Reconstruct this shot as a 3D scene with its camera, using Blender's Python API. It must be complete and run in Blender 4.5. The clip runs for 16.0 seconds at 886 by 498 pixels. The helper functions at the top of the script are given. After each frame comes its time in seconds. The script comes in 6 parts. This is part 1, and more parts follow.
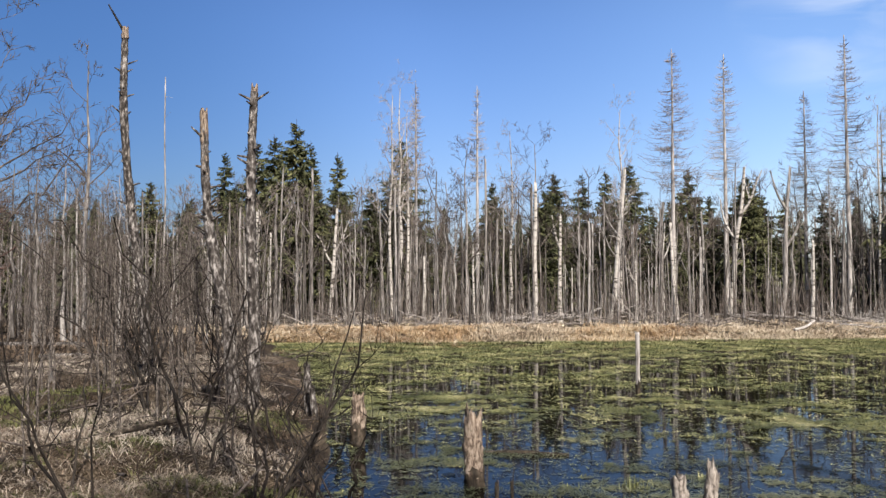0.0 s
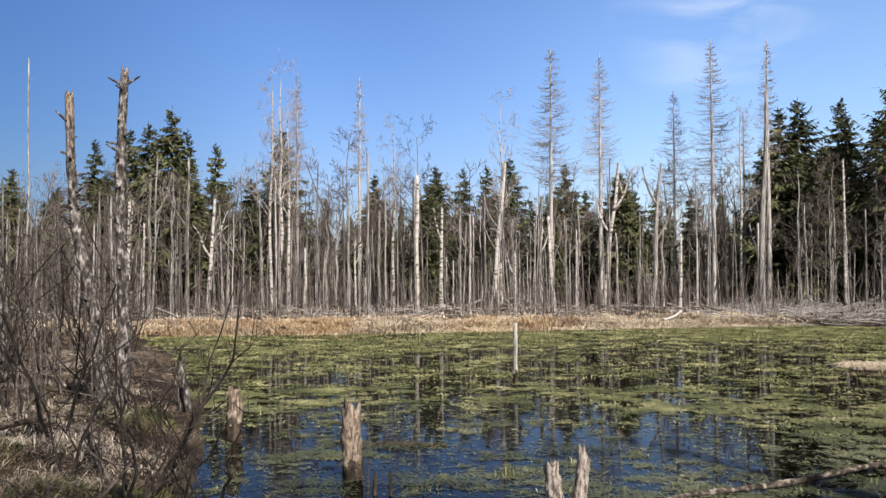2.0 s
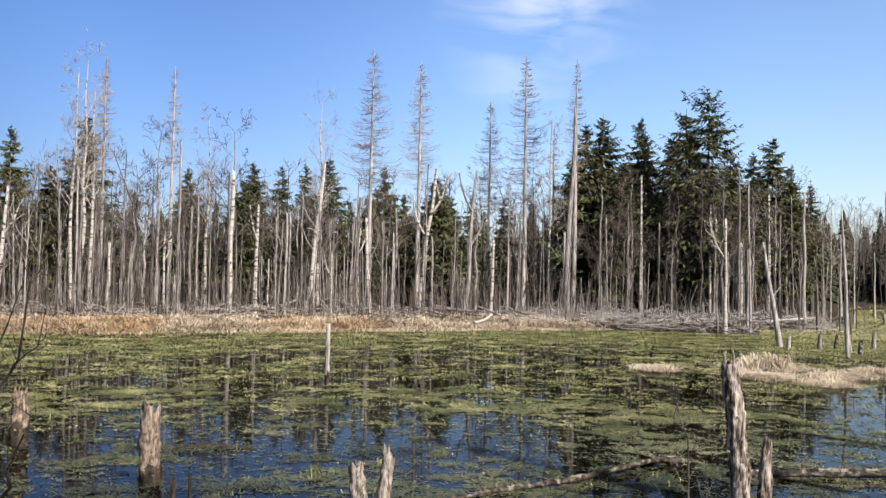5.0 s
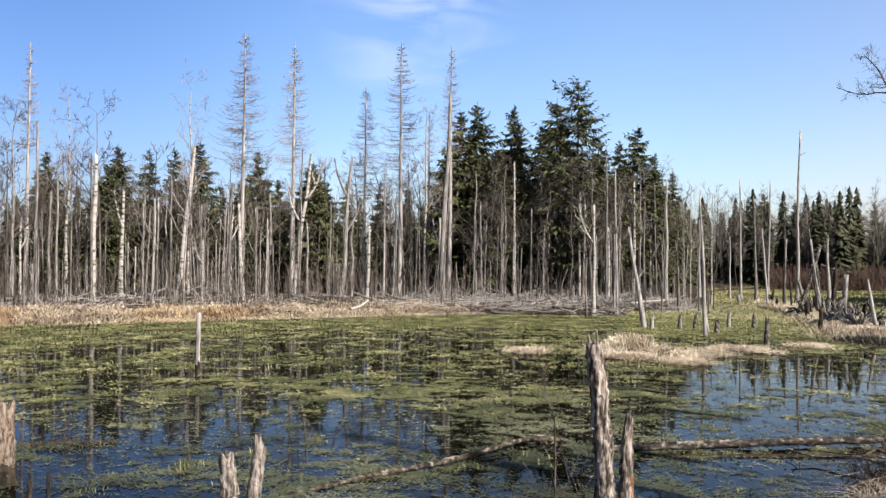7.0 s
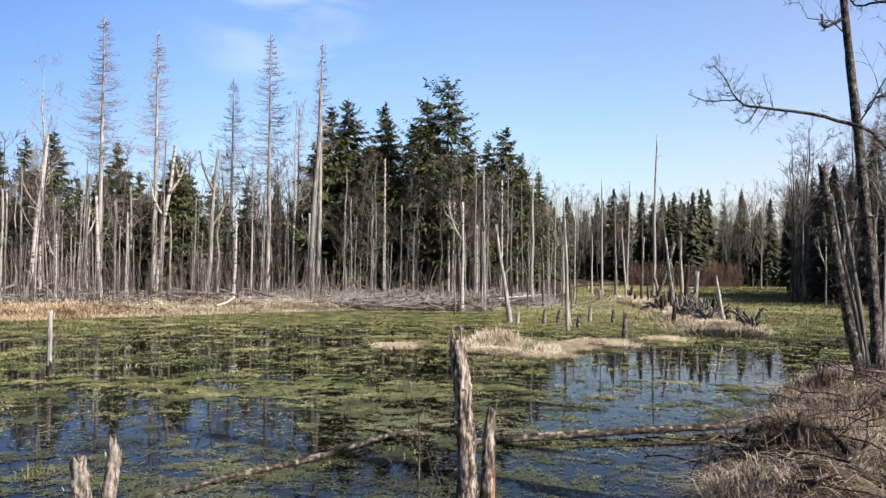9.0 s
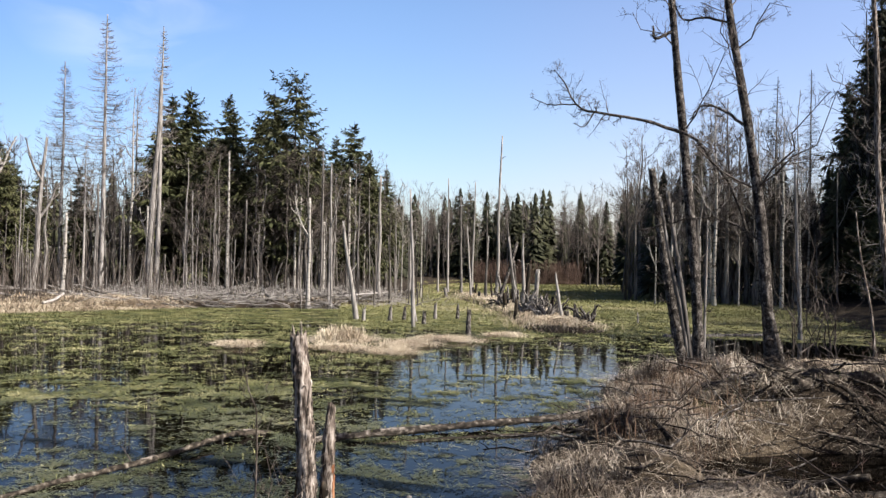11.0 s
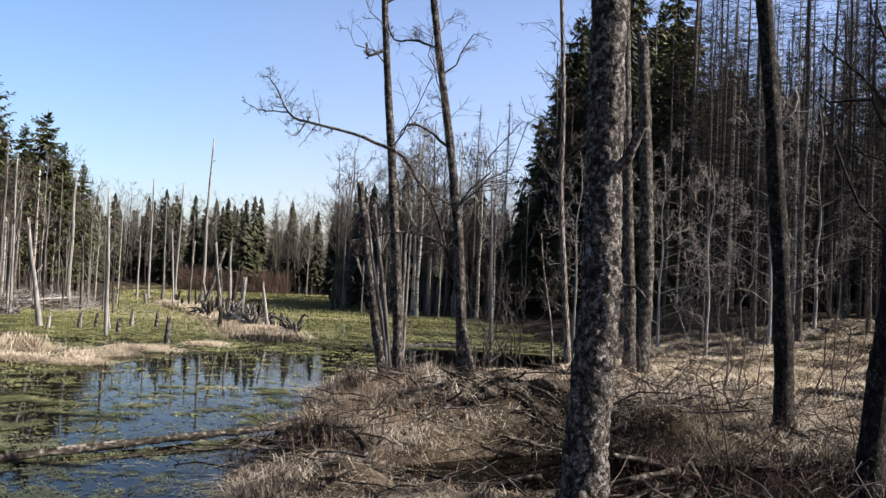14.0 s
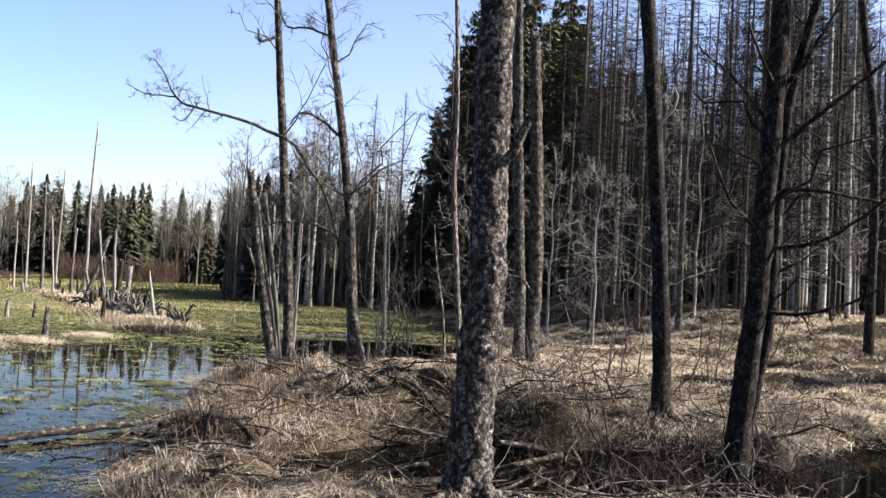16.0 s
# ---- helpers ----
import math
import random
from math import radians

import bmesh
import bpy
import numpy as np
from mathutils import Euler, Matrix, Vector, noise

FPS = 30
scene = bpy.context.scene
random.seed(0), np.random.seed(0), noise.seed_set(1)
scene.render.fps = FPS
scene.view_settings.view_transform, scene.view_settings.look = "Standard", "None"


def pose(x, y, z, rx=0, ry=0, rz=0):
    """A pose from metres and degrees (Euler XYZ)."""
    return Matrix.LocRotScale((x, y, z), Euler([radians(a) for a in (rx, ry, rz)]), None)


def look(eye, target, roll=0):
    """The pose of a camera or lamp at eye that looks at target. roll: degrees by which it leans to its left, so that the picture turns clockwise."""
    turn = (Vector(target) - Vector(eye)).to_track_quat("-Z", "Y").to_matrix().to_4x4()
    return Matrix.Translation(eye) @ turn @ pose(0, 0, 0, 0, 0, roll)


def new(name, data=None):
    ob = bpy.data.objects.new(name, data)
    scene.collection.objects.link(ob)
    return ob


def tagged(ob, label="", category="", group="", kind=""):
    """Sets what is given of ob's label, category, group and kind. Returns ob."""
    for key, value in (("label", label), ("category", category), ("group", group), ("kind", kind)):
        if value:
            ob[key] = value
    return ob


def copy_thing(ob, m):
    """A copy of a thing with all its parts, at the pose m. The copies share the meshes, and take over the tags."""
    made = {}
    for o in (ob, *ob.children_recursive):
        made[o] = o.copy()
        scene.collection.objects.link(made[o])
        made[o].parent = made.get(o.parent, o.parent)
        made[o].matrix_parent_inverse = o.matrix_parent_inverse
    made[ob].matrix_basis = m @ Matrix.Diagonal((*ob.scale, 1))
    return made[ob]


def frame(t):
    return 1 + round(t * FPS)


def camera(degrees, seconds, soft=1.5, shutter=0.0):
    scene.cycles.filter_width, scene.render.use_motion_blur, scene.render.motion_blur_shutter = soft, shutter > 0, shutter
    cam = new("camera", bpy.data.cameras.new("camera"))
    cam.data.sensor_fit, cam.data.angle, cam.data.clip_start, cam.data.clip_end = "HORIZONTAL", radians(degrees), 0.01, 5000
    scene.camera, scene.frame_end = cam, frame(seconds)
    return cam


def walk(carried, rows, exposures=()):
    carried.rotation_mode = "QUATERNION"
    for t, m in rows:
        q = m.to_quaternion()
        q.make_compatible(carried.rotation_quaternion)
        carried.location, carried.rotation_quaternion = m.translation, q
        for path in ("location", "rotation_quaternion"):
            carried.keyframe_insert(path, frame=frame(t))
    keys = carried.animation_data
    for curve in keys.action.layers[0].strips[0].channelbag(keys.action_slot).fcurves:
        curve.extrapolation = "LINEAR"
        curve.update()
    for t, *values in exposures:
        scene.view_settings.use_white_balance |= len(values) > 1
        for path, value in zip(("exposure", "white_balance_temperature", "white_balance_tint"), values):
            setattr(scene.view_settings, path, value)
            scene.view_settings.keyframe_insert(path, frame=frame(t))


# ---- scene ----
cam = camera(54.0, 16.0, soft=1.4)
# seconds, eye, yaw, pitch, lean
PATH = [
    (0.0, -0.06, -0.053, 2.018, -0.11, 2.43, -0.16),
    (0.5, -0.049, -0.056, 2.014, -2.25, 2.34, -0.1),
    (1.0, -0.04, -0.055, 2.013, -4.39, 2.18, -0.44),
    (1.5, -0.039, -0.038, 2.014, -6.15, 1.99, -0.3),
    (2.0, -0.025, -0.044, 2.01, -7.83, 1.9, -0.24),
    (2.5, -0.012, -0.041, 2.006, -9.55, 1.85, 0.03),
    (3.0, 0.005, -0.02, 2.005, -11.37, 1.67, -0.0),
    (3.5, 0.023, -0.026, 2.011, -13.56, 1.64, 0.13),
    (4.0, 0.02, -0.048, 2.013, -16.02, 1.7, 0.29),
    (4.2, 0.018, -0.052, 2.012, -16.81, 1.78, 0.54),
    (6.3, 0.047, -0.098, 2.007, -24.54, 1.74, 0.57),
    (6.5, 0.048, -0.094, 2.01, -25.35, 1.55, 0.41),
    (7.0, 0.06, -0.09, 2.008, -27.87, 1.27, 0.57),
    (7.5, 0.068, -0.087, 2.004, -29.91, 1.11, 0.6),
    (8.0, 0.076, -0.088, 2.005, -31.96, 1.1, 1.01),
    (8.5, 0.071, -0.109, 2.007, -33.91, 1.15, 0.84),
    (9.0, 0.078, -0.132, 2.01, -36.37, 1.11, 0.72),
    (9.2, 0.089, -0.13, 2.009, -37.5, 1.14, 0.87),
    (11.3, 0.15, -0.133, 1.992, -48.02, 1.16, 1.33),
    (11.5, 0.164, -0.13, 1.993, -49.24, 1.22, 1.52),
    (12.0, 0.182, -0.114, 1.989, -52.66, 1.31, 1.87),
    (12.5, 0.185, -0.125, 1.987, -55.8, 1.5, 2.1),
    (13.0, 0.202, -0.126, 1.991, -59.94, 1.52, 2.7),
    (13.5, 0.207, -0.146, 1.994, -63.38, 2.3, 2.65),
    (14.0, 0.225, -0.156, 1.998, -65.2, 2.37, 2.82),
    (14.5, 0.225, -0.172, 1.996, -66.59, 1.87, 2.16),
    (15.0, 0.22, -0.197, 1.991, -68.85, 1.72, 2.01),
    (15.5, 0.225, -0.21, 1.996, -69.53, 1.31, 1.97),
    (16.0, 0.201, -0.23, 1.999, -72.09, 2.09, 3.06),
]
walk(cam, [(t, look((x, y, z), (x - math.sin(radians(w)) * math.cos(radians(p)), y + math.cos(radians(w)) * math.cos(radians(p)), z + math.sin(radians(p))), r))
           for t, x, y, z, w, p, r in PATH],
     [(0, 1.01, 6600, 10), (3.5, 1.05, 6600, 10), (7, 1.13, 6600, 10), (9, 1.13, 6600, 10), (12.5, 1.1, 6600, 10), (15, 1.22, 6600, 10), (16, 1.5, 6600, 10)])

# ---- light ----
SUN_AZ, SUN_EL = 159.0, 40.0        # clockwise from +y, degrees
HAZE_AZ = 149.0                     # where the spring haze lies thickest
sun_way = Vector((math.sin(radians(SUN_AZ)) * math.cos(radians(SUN_EL)), math.cos(radians(SUN_AZ)) * math.cos(radians(SUN_EL)), math.sin(radians(SUN_EL))))
sun = new("sun", bpy.data.lights.new("sun", "SUN"))
sun.data.energy, sun.data.angle, sun.data.color = 5.0, radians(0.55), (1.0, 0.925, 0.85)
sun.matrix_world = look((0, 0, 50), Vector((0, 0, 50)) - sun_way)

world = bpy.data.worlds.new("sky")
scene.world = world
world.use_nodes = True
wn, wl = world.node_tree.nodes, world.node_tree.links
coord = wn.new("ShaderNodeTexCoord")
sky = wn.new("ShaderNodeTexSky")
sky.sky_type, sky.sun_disc = "NISHITA", False
sky.sun_elevation, sky.sun_rotation = radians(SUN_EL), radians(SUN_AZ)
sky.air_density, sky.dust_density, sky.ozone_density = 1.0, 1.6, 3.0
# thin wisps of high cloud round one bearing
wmap = wn.new("ShaderNodeMapping")
wmap.inputs["Scale"].default_value = (5.0, 5.0, 16.0)
wl.new(coord.outputs["Generated"], wmap.inputs["Vector"])
wno = wn.new("ShaderNodeTexNoise")
wno.inputs["Scale"].default_value, wno.inputs["Detail"].default_value, wno.inputs["Distortion"].default_value = 1.3, 6.0, 0.7
wl.new(wmap.outputs["Vector"], wno.inputs["Vector"])
wra = wn.new("ShaderNodeValToRGB")
wra.color_ramp.elements[0].position, wra.color_ramp.elements[1].position = 0.42, 0.78
wl.new(wno.outputs["Fac"], wra.inputs["Fac"])
dist = wn.new("ShaderNodeVectorMath")
dist.operation = "DISTANCE"
CLOUD_AZ, CLOUD_EL = 26.0, 17.4
dist.inputs[1].default_value = (math.sin(radians(CLOUD_AZ)) * math.cos(radians(CLOUD_EL)), math.cos(radians(CLOUD_AZ)) * math.cos(radians(CLOUD_EL)), math.sin(radians(CLOUD_EL)))
wl.new(coord.outputs["Generated"], dist.inputs[0])
near = wn.new("ShaderNodeMapRange")
near.inputs["From Min"].default_value, near.inputs["From Max"].default_value = 0.02, 0.13
near.inputs["To Min"].default_value, near.inputs["To Max"].default_value = 0.75, 0.0
wl.new(dist.outputs["Value"], near.inputs["Value"])
wmul = wn.new("ShaderNodeMath")
wmul.operation = "MULTIPLY"
wl.new(wra.outputs["Color"], wmul.inputs[0])
wl.new(near.outputs["Result"], wmul.inputs[1])
wmix = wn.new("ShaderNodeMixRGB")
wmix.inputs["Color2"].default_value = (6.2, 6.6, 7.2, 1)
wl.new(wmul.outputs["Value"], wmix.inputs["Fac"])
whs = wn.new("ShaderNodeHueSaturation")
whs.inputs["Saturation"].default_value, whs.inputs["Value"].default_value = 1.15, 2.4
wtint = wn.new("ShaderNodeMixRGB")
wtint.blend_type = "MULTIPLY"
wtint.inputs["Fac"].default_value = 1.0
# spring haze: the air is paler towards the sun's side of the sky, deep blue opposite
wdot = wn.new("ShaderNodeVectorMath")
wdot.operation = "DOT_PRODUCT"
wdot.inputs[1].default_value = (math.sin(radians(HAZE_AZ)), math.cos(radians(HAZE_AZ)), 0)
wl.new(coord.outputs["Generated"], wdot.inputs[0])
wmr = wn.new("ShaderNodeMapRange")
wmr.inputs["From Min"].default_value, wmr.inputs["From Max"].default_value = -1.0, 0.3
wl.new(wdot.outputs["Value"], wmr.inputs["Value"])
whz = wn.new("ShaderNodeValToRGB")
whz.color_ramp.interpolation = "EASE"
whz.color_ramp.elements.new(0.2)
whz.color_ramp.elements.new(0.3)
whz.color_ramp.elements.new(0.4)
for e, (at, tone) in zip(whz.color_ramp.elements, ((0.0, (0.172, 0.19, 0.245)), (0.13, (0.345, 0.343, 0.408)), (0.36, (0.53, 0.504, 0.541)), (0.55, (0.592, 0.552, 0.56)), (0.8, (0.656, 0.553, 0.549)))):
    e.position, e.color = at, (*tone, 1)
wl.new(wmr.outputs["Result"], whz.inputs["Fac"])
wl.new(whz.outputs["Color"], wtint.inputs["Color2"])
wl.new(sky.outputs["Color"], wtint.inputs["Color1"])
wsep = wn.new("ShaderNodeSeparateXYZ")
wl.new(coord.outputs["Generated"], wsep.inputs["Vector"])
whigh = wn.new("ShaderNodeMapRange")
whigh.interpolation_type = "SMOOTHSTEP"
whigh.inputs["From Min"].default_value, whigh.inputs["From Max"].default_value = 0.27, 0.62
whigh.inputs["To Min"].default_value, whigh.inputs["To Max"].default_value = 1.0, 0.22
wl.new(wsep.outputs["Z"], whigh.inputs["Value"])
wdeep = wn.new("ShaderNodeVectorMath")
wdeep.operation = "SCALE"
wl.new(wtint.outputs["Color"], wdeep.inputs[0])
wl.new(whigh.outputs["Result"], wdeep.inputs["Scale"])
wl.new(wdeep.outputs["Vector"], whs.inputs["Color"])
wl.new(whs.outputs["Color"], wmix.inputs["Color1"])
bg = wn["Background"]
bg.inputs["Strength"].default_value = 0.082
wl.new(wmix.outputs["Color"], bg.inputs["Color"])


# ---- materials ----
def material(name, stops, scale=(6, 6, 6), detail=6.0, rough=0.85, bump=0.4, fine=40.0, island=0.0, per_object=0.0, spec=0.2, bump_dist=None):
    """Mottled colour from two scales of noise; island and per_object shift its value piece by piece."""
    m = bpy.data.materials.new(name)
    m.use_nodes = True
    n, l = m.node_tree.nodes, m.node_tree.links
    b = n["Principled BSDF"]
    b.inputs["Roughness"].default_value, b.inputs["Specular IOR Level"].default_value = rough, spec
    tc, mp = n.new("ShaderNodeTexCoord"), n.new("ShaderNodeMapping")
    mp.inputs["Scale"].default_value = scale
    l.new(tc.outputs["Object"], mp.inputs["Vector"])
    a, c = n.new("ShaderNodeTexNoise"), n.new("ShaderNodeTexNoise")
    a.inputs["Scale"].default_value, a.inputs["Detail"].default_value = 1.0, detail
    c.inputs["Scale"].default_value, c.inputs["Detail"].default_value = fine / max(scale), 4.0
    l.new(mp.outputs["Vector"], a.inputs["Vector"])
    l.new(mp.outputs["Vector"], c.inputs["Vector"])
    mix = n.new("ShaderNodeMath")
    mix.operation = "MULTIPLY_ADD"
    mix.inputs[1].default_value = 0.8
    l.new(c.outputs["Fac"], mix.inputs[0])
    half = n.new("ShaderNodeMath")
    half.operation = "MULTIPLY_ADD"
    half.inputs[1].default_value, half.inputs[2].default_value = 2.2, -1.0
    l.new(a.outputs["Fac"], half.inputs[0])
    l.new(half.outputs["Value"], mix.inputs[2])
    out = mix.outputs["Value"]
    for amount, socket in ((island, "Random Per Island"), (per_object, "Random")):
        if amount:
            src = n.new("ShaderNodeNewGeometry" if socket == "Random Per Island" else "ShaderNodeObjectInfo")
            add = n.new("ShaderNodeMath")
            add.operation = "MULTIPLY_ADD"
            add.inputs[1].default_value = amount
            l.new(src.outputs[socket], add.inputs[0])
            sub = n.new("ShaderNodeMath")
            sub.operation = "SUBTRACT"
            sub.inputs[1].default_value = amount / 2
            l.new(out, sub.inputs[0])
            l.new(sub.outputs["Value"], add.inputs[2])
            out = add.outputs["Value"]
    ramp = n.new("ShaderNodeValToRGB")
    while len(ramp.color_ramp.elements) < len(stops):
        ramp.color_ramp.elements.new(0.5)
    for e, (p, col) in zip(ramp.color_ramp.elements, stops):
        e.position, e.color = p, (*col, 1)
    l.new(out, ramp.inputs["Fac"])
    l.new(ramp.outputs["Color"], b.inputs["Base Color"])
    if bump:
        bp = n.new("ShaderNodeBump")
        bp.inputs["Strength"].default_value, bp.inputs["Distance"].default_value = bump, bump_dist or 0.14 / max(scale)
        l.new(mix.outputs["Value"], bp.inputs["Height"])
        l.new(bp.outputs["Normal"], b.inputs["Normal"])
    return m


M_GREY = material("weathered_wood", [(0.05, (0.0408, 0.0367, 0.0329)), (0.5, (0.1483, 0.1381, 0.1278)), (0.95, (0.3132, 0.2996, 0.2825))], (20, 20, 2.0), fine=90, per_object=0.6)
M_PALE = material("bleached_wood", [(0.1, (0.1299, 0.1205, 0.1112)), (0.5, (0.2758, 0.2608, 0.2459)), (0.95, (0.4115, 0.3965, 0.3778))], (20, 20, 2.0), fine=90, per_object=0.3)
M_DARKBARK = material("dark_bark", [(0.15, (0.0088, 0.0072, 0.006)), (0.5, (0.0303, 0.0248, 0.0209)), (0.95, (0.0935, 0.0825, 0.0704))], (30, 30, 8), fine=120, per_object=0.25)
M_BIRCH = material("birch_bark", [(0.2, (0.035, 0.0299, 0.025)), (0.38, (0.2747, 0.2597, 0.2347)), (0.9, (0.3895, 0.3745, 0.3446))], (2.5, 2.5, 7), fine=30, per_object=0.15)
M_ALDER = material("alder_bark", [(0.15, (0.0167, 0.0142, 0.0123)), (0.5, (0.0645, 0.0551, 0.0477)), (0.9, (0.199, 0.1803, 0.1584))], (30, 30, 10), fine=120, bump=0.8)
M_SNAGBARK = material("fungus_scarred_bark", [(0.12, (0.01, 0.0085, 0.0075)), (0.45, (0.038, 0.033, 0.029)), (0.66, (0.105, 0.097, 0.09)), (0.97, (0.3, 0.285, 0.267))], (22, 22, 9), fine=110, bump=0.9)
M_RAW = material("broken_heartwood", [(0.2, (0.0396, 0.0285, 0.0221)), (0.45, (0.1248, 0.0945, 0.0706)), (0.8, (0.2388, 0.2005, 0.159))], (40, 40, 9), fine=160, bump=0.9)
M_THINSTEM = material("thin_dead_stems", [(0.1, (0.0285, 0.0256, 0.0227)), (0.5, (0.0802, 0.073, 0.0658)), (0.95, (0.1963, 0.1819, 0.1675))], (5, 5, 1.0), fine=60, island=0.6)
M_GREYRAW = material("grey_torn_wood", [(0.2, (0.0533, 0.0451, 0.0389)), (0.5, (0.1613, 0.1408, 0.1203)), (0.85, (0.3024, 0.2738, 0.241))], (40, 40, 9), fine=160, bump=0.9)
M_LOG = material("mossy_log_bark", [(0.2, (0.0085, 0.007, 0.0055)), (0.5, (0.036, 0.029, 0.022)), (0.75, (0.1, 0.085, 0.067)), (0.97, (0.24, 0.218, 0.185))], (16, 16, 16), fine=130, bump=0.9)
M_PEEL = material("peeling_log_bark", [(0.2, (0.009, 0.0075, 0.006)), (0.5, (0.032, 0.0265, 0.0215)), (0.72, (0.083, 0.071, 0.059)), (0.97, (0.24, 0.22, 0.195))], (14, 14, 22), fine=150, bump=0.9)
M_ORANGE = material("orange_rot", [(0.2, (0.05, 0.022, 0.012)), (0.5, (0.2, 0.085, 0.04)), (0.9, (0.36, 0.2, 0.115))], (40, 40, 9), fine=150, bump=0.9)
M_BLOND = material("blond_straw", [(0.08, (0.19, 0.15, 0.108)), (0.45, (0.46, 0.385, 0.285)), (0.95, (0.7, 0.63, 0.5))], (0.7, 0.7, 0.7), bump=0, island=0.6, rough=0.7)
M_REDSTALK = material("red_brown_stalks", [(0.1, (0.045, 0.027, 0.018)), (0.5, (0.135, 0.088, 0.058)), (0.9, (0.27, 0.195, 0.135))], (0.9, 0.9, 0.9), bump=0, island=0.5, rough=0.8)
M_STUMPBARK = material("bleached_flaking_bark", [(0.24, (0.02, 0.0165, 0.0135)), (0.44, (0.105, 0.084, 0.069)), (0.64, (0.245, 0.212, 0.183)), (0.97, (0.43, 0.395, 0.355))], (34, 34, 5), fine=140, bump=1.0, bump_dist=0.008)
M_BRAMBLE = material("red_brown_bramble", [(0.2, (0.03, 0.018, 0.015)), (0.6, (0.075, 0.048, 0.04)), (0.9, (0.15, 0.105, 0.088))], (4, 4, 4), bump=0, island=0.4)
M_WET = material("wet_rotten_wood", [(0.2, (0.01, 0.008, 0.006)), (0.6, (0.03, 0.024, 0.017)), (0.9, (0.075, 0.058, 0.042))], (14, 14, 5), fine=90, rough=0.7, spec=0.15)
M_RUST = material("red_brown_rot", [(0.15, (0.02, 0.013, 0.009)), (0.5, (0.07, 0.042, 0.028)), (0.9, (0.17, 0.115, 0.078))], (40, 40, 9), fine=150, bump=0.9)
M_TWIG = material("bare_twigs", [(0.2, (0.031, 0.025, 0.0213)), (0.6, (0.08, 0.067, 0.0577)), (0.9, (0.145, 0.126, 0.111))], (5, 5, 5), bump=0, island=0.35)
M_PALETWIG = material("dead_pale_twigs", [(0.2, (0.1482, 0.1317, 0.1176)), (0.6, (0.2698, 0.2463, 0.2251)), (0.9, (0.3571, 0.3359, 0.3124))], (5, 5, 5), bump=0, island=0.3, per_object=0.3)
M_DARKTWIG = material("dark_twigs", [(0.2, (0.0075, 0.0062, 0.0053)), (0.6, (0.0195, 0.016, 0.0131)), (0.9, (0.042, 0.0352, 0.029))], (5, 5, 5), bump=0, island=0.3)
M_NEEDLE = material("spruce_needles", [(0.05, (0.024, 0.0285, 0.0135)), (0.5, (0.06, 0.067, 0.03)), (0.95, (0.14, 0.143, 0.066))], (1.5, 1.5, 1.5), bump=0, island=0.4, per_object=0.25, rough=0.6)
M_FARNEEDLE = material("far_spruce_needles", [(0.05, (0.013, 0.0155, 0.0085)), (0.5, (0.033, 0.037, 0.02)), (0.95, (0.07, 0.073, 0.04))], (0.4, 0.4, 0.4), bump=0, island=0.4, rough=0.7)
M_DEADTWIG = material("grey_pink_dead_twigs", [(0.2, (0.085, 0.072, 0.066)), (0.6, (0.18, 0.158, 0.147)), (0.9, (0.28, 0.255, 0.24))], (5, 5, 5), bump=0, island=0.3, per_object=0.3)
M_STRAW = material("dry_straw", [(0.08, (0.05, 0.037, 0.028)), (0.45, (0.2, 0.166, 0.129)), (0.95, (0.52, 0.47, 0.395))], (0.7, 0.7, 0.7), bump=0, island=0.7, rough=0.7)
M_SEDGE = material("ochre_sedge", [(0.12, (0.17, 0.1, 0.055)), (0.4, (0.34, 0.225, 0.12)), (0.68, (0.48, 0.375, 0.235)), (0.95, (0.6, 0.52, 0.39))], (0.35, 0.35, 0.35), bump=0, island=0.5, rough=0.7)
M_BROWNSTALK = material("brown_stalks", [(0.1, (0.037, 0.025, 0.0165)), (0.5, (0.1, 0.073, 0.051)), (0.9, (0.21, 0.165, 0.122))], (0.9, 0.9, 0.9), bump=0, island=0.5, rough=0.8)
M_WEED = material("water_weed", [(0.0, (0.034, 0.041, 0.0175)), (0.4, (0.106, 0.117, 0.047)), (0.75, (0.22, 0.224, 0.096)), (1.0, (0.41, 0.388, 0.218))], (1.1, 1.1, 1.1), bump=0, island=0.55, rough=0.6, fine=6.0)
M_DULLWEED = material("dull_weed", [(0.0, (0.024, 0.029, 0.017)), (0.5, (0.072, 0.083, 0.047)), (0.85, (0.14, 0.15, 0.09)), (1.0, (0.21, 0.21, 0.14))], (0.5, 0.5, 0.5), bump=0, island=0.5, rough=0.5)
M_MEADOW = material("young_marsh_grass", [(0.1, (0.125, 0.133, 0.052)), (0.5, (0.215, 0.213, 0.09)), (0.9, (0.31, 0.285, 0.155))], (0.12, 0.12, 0.12), bump=0, island=0.3, rough=0.7)
M_MOSS = material("moss", [(0.1, (0.03, 0.036, 0.013)), (0.5, (0.075, 0.083, 0.03)), (0.9, (0.14, 0.14, 0.06))], (3, 3, 3), island=0.3, fine=60)
M_GROUND = material("leaf_litter_soil", [(0.1, (0.0072, 0.0049, 0.0033)), (0.45, (0.0235, 0.0168, 0.0106)), (0.7, (0.048, 0.0362, 0.0228)), (0.95, (0.088, 0.07, 0.047))], (0.9, 0.9, 0.9), detail=10, fine=25, bump=0.8, bump_dist=0.05)
M_REDBRUSH = material("red_brown_osier", [(0.2, (0.04, 0.025, 0.02)), (0.6, (0.085, 0.055, 0.044)), (0.9, (0.14, 0.1, 0.078))], (0.5, 0.5, 0.5), bump=0, island=0.4)
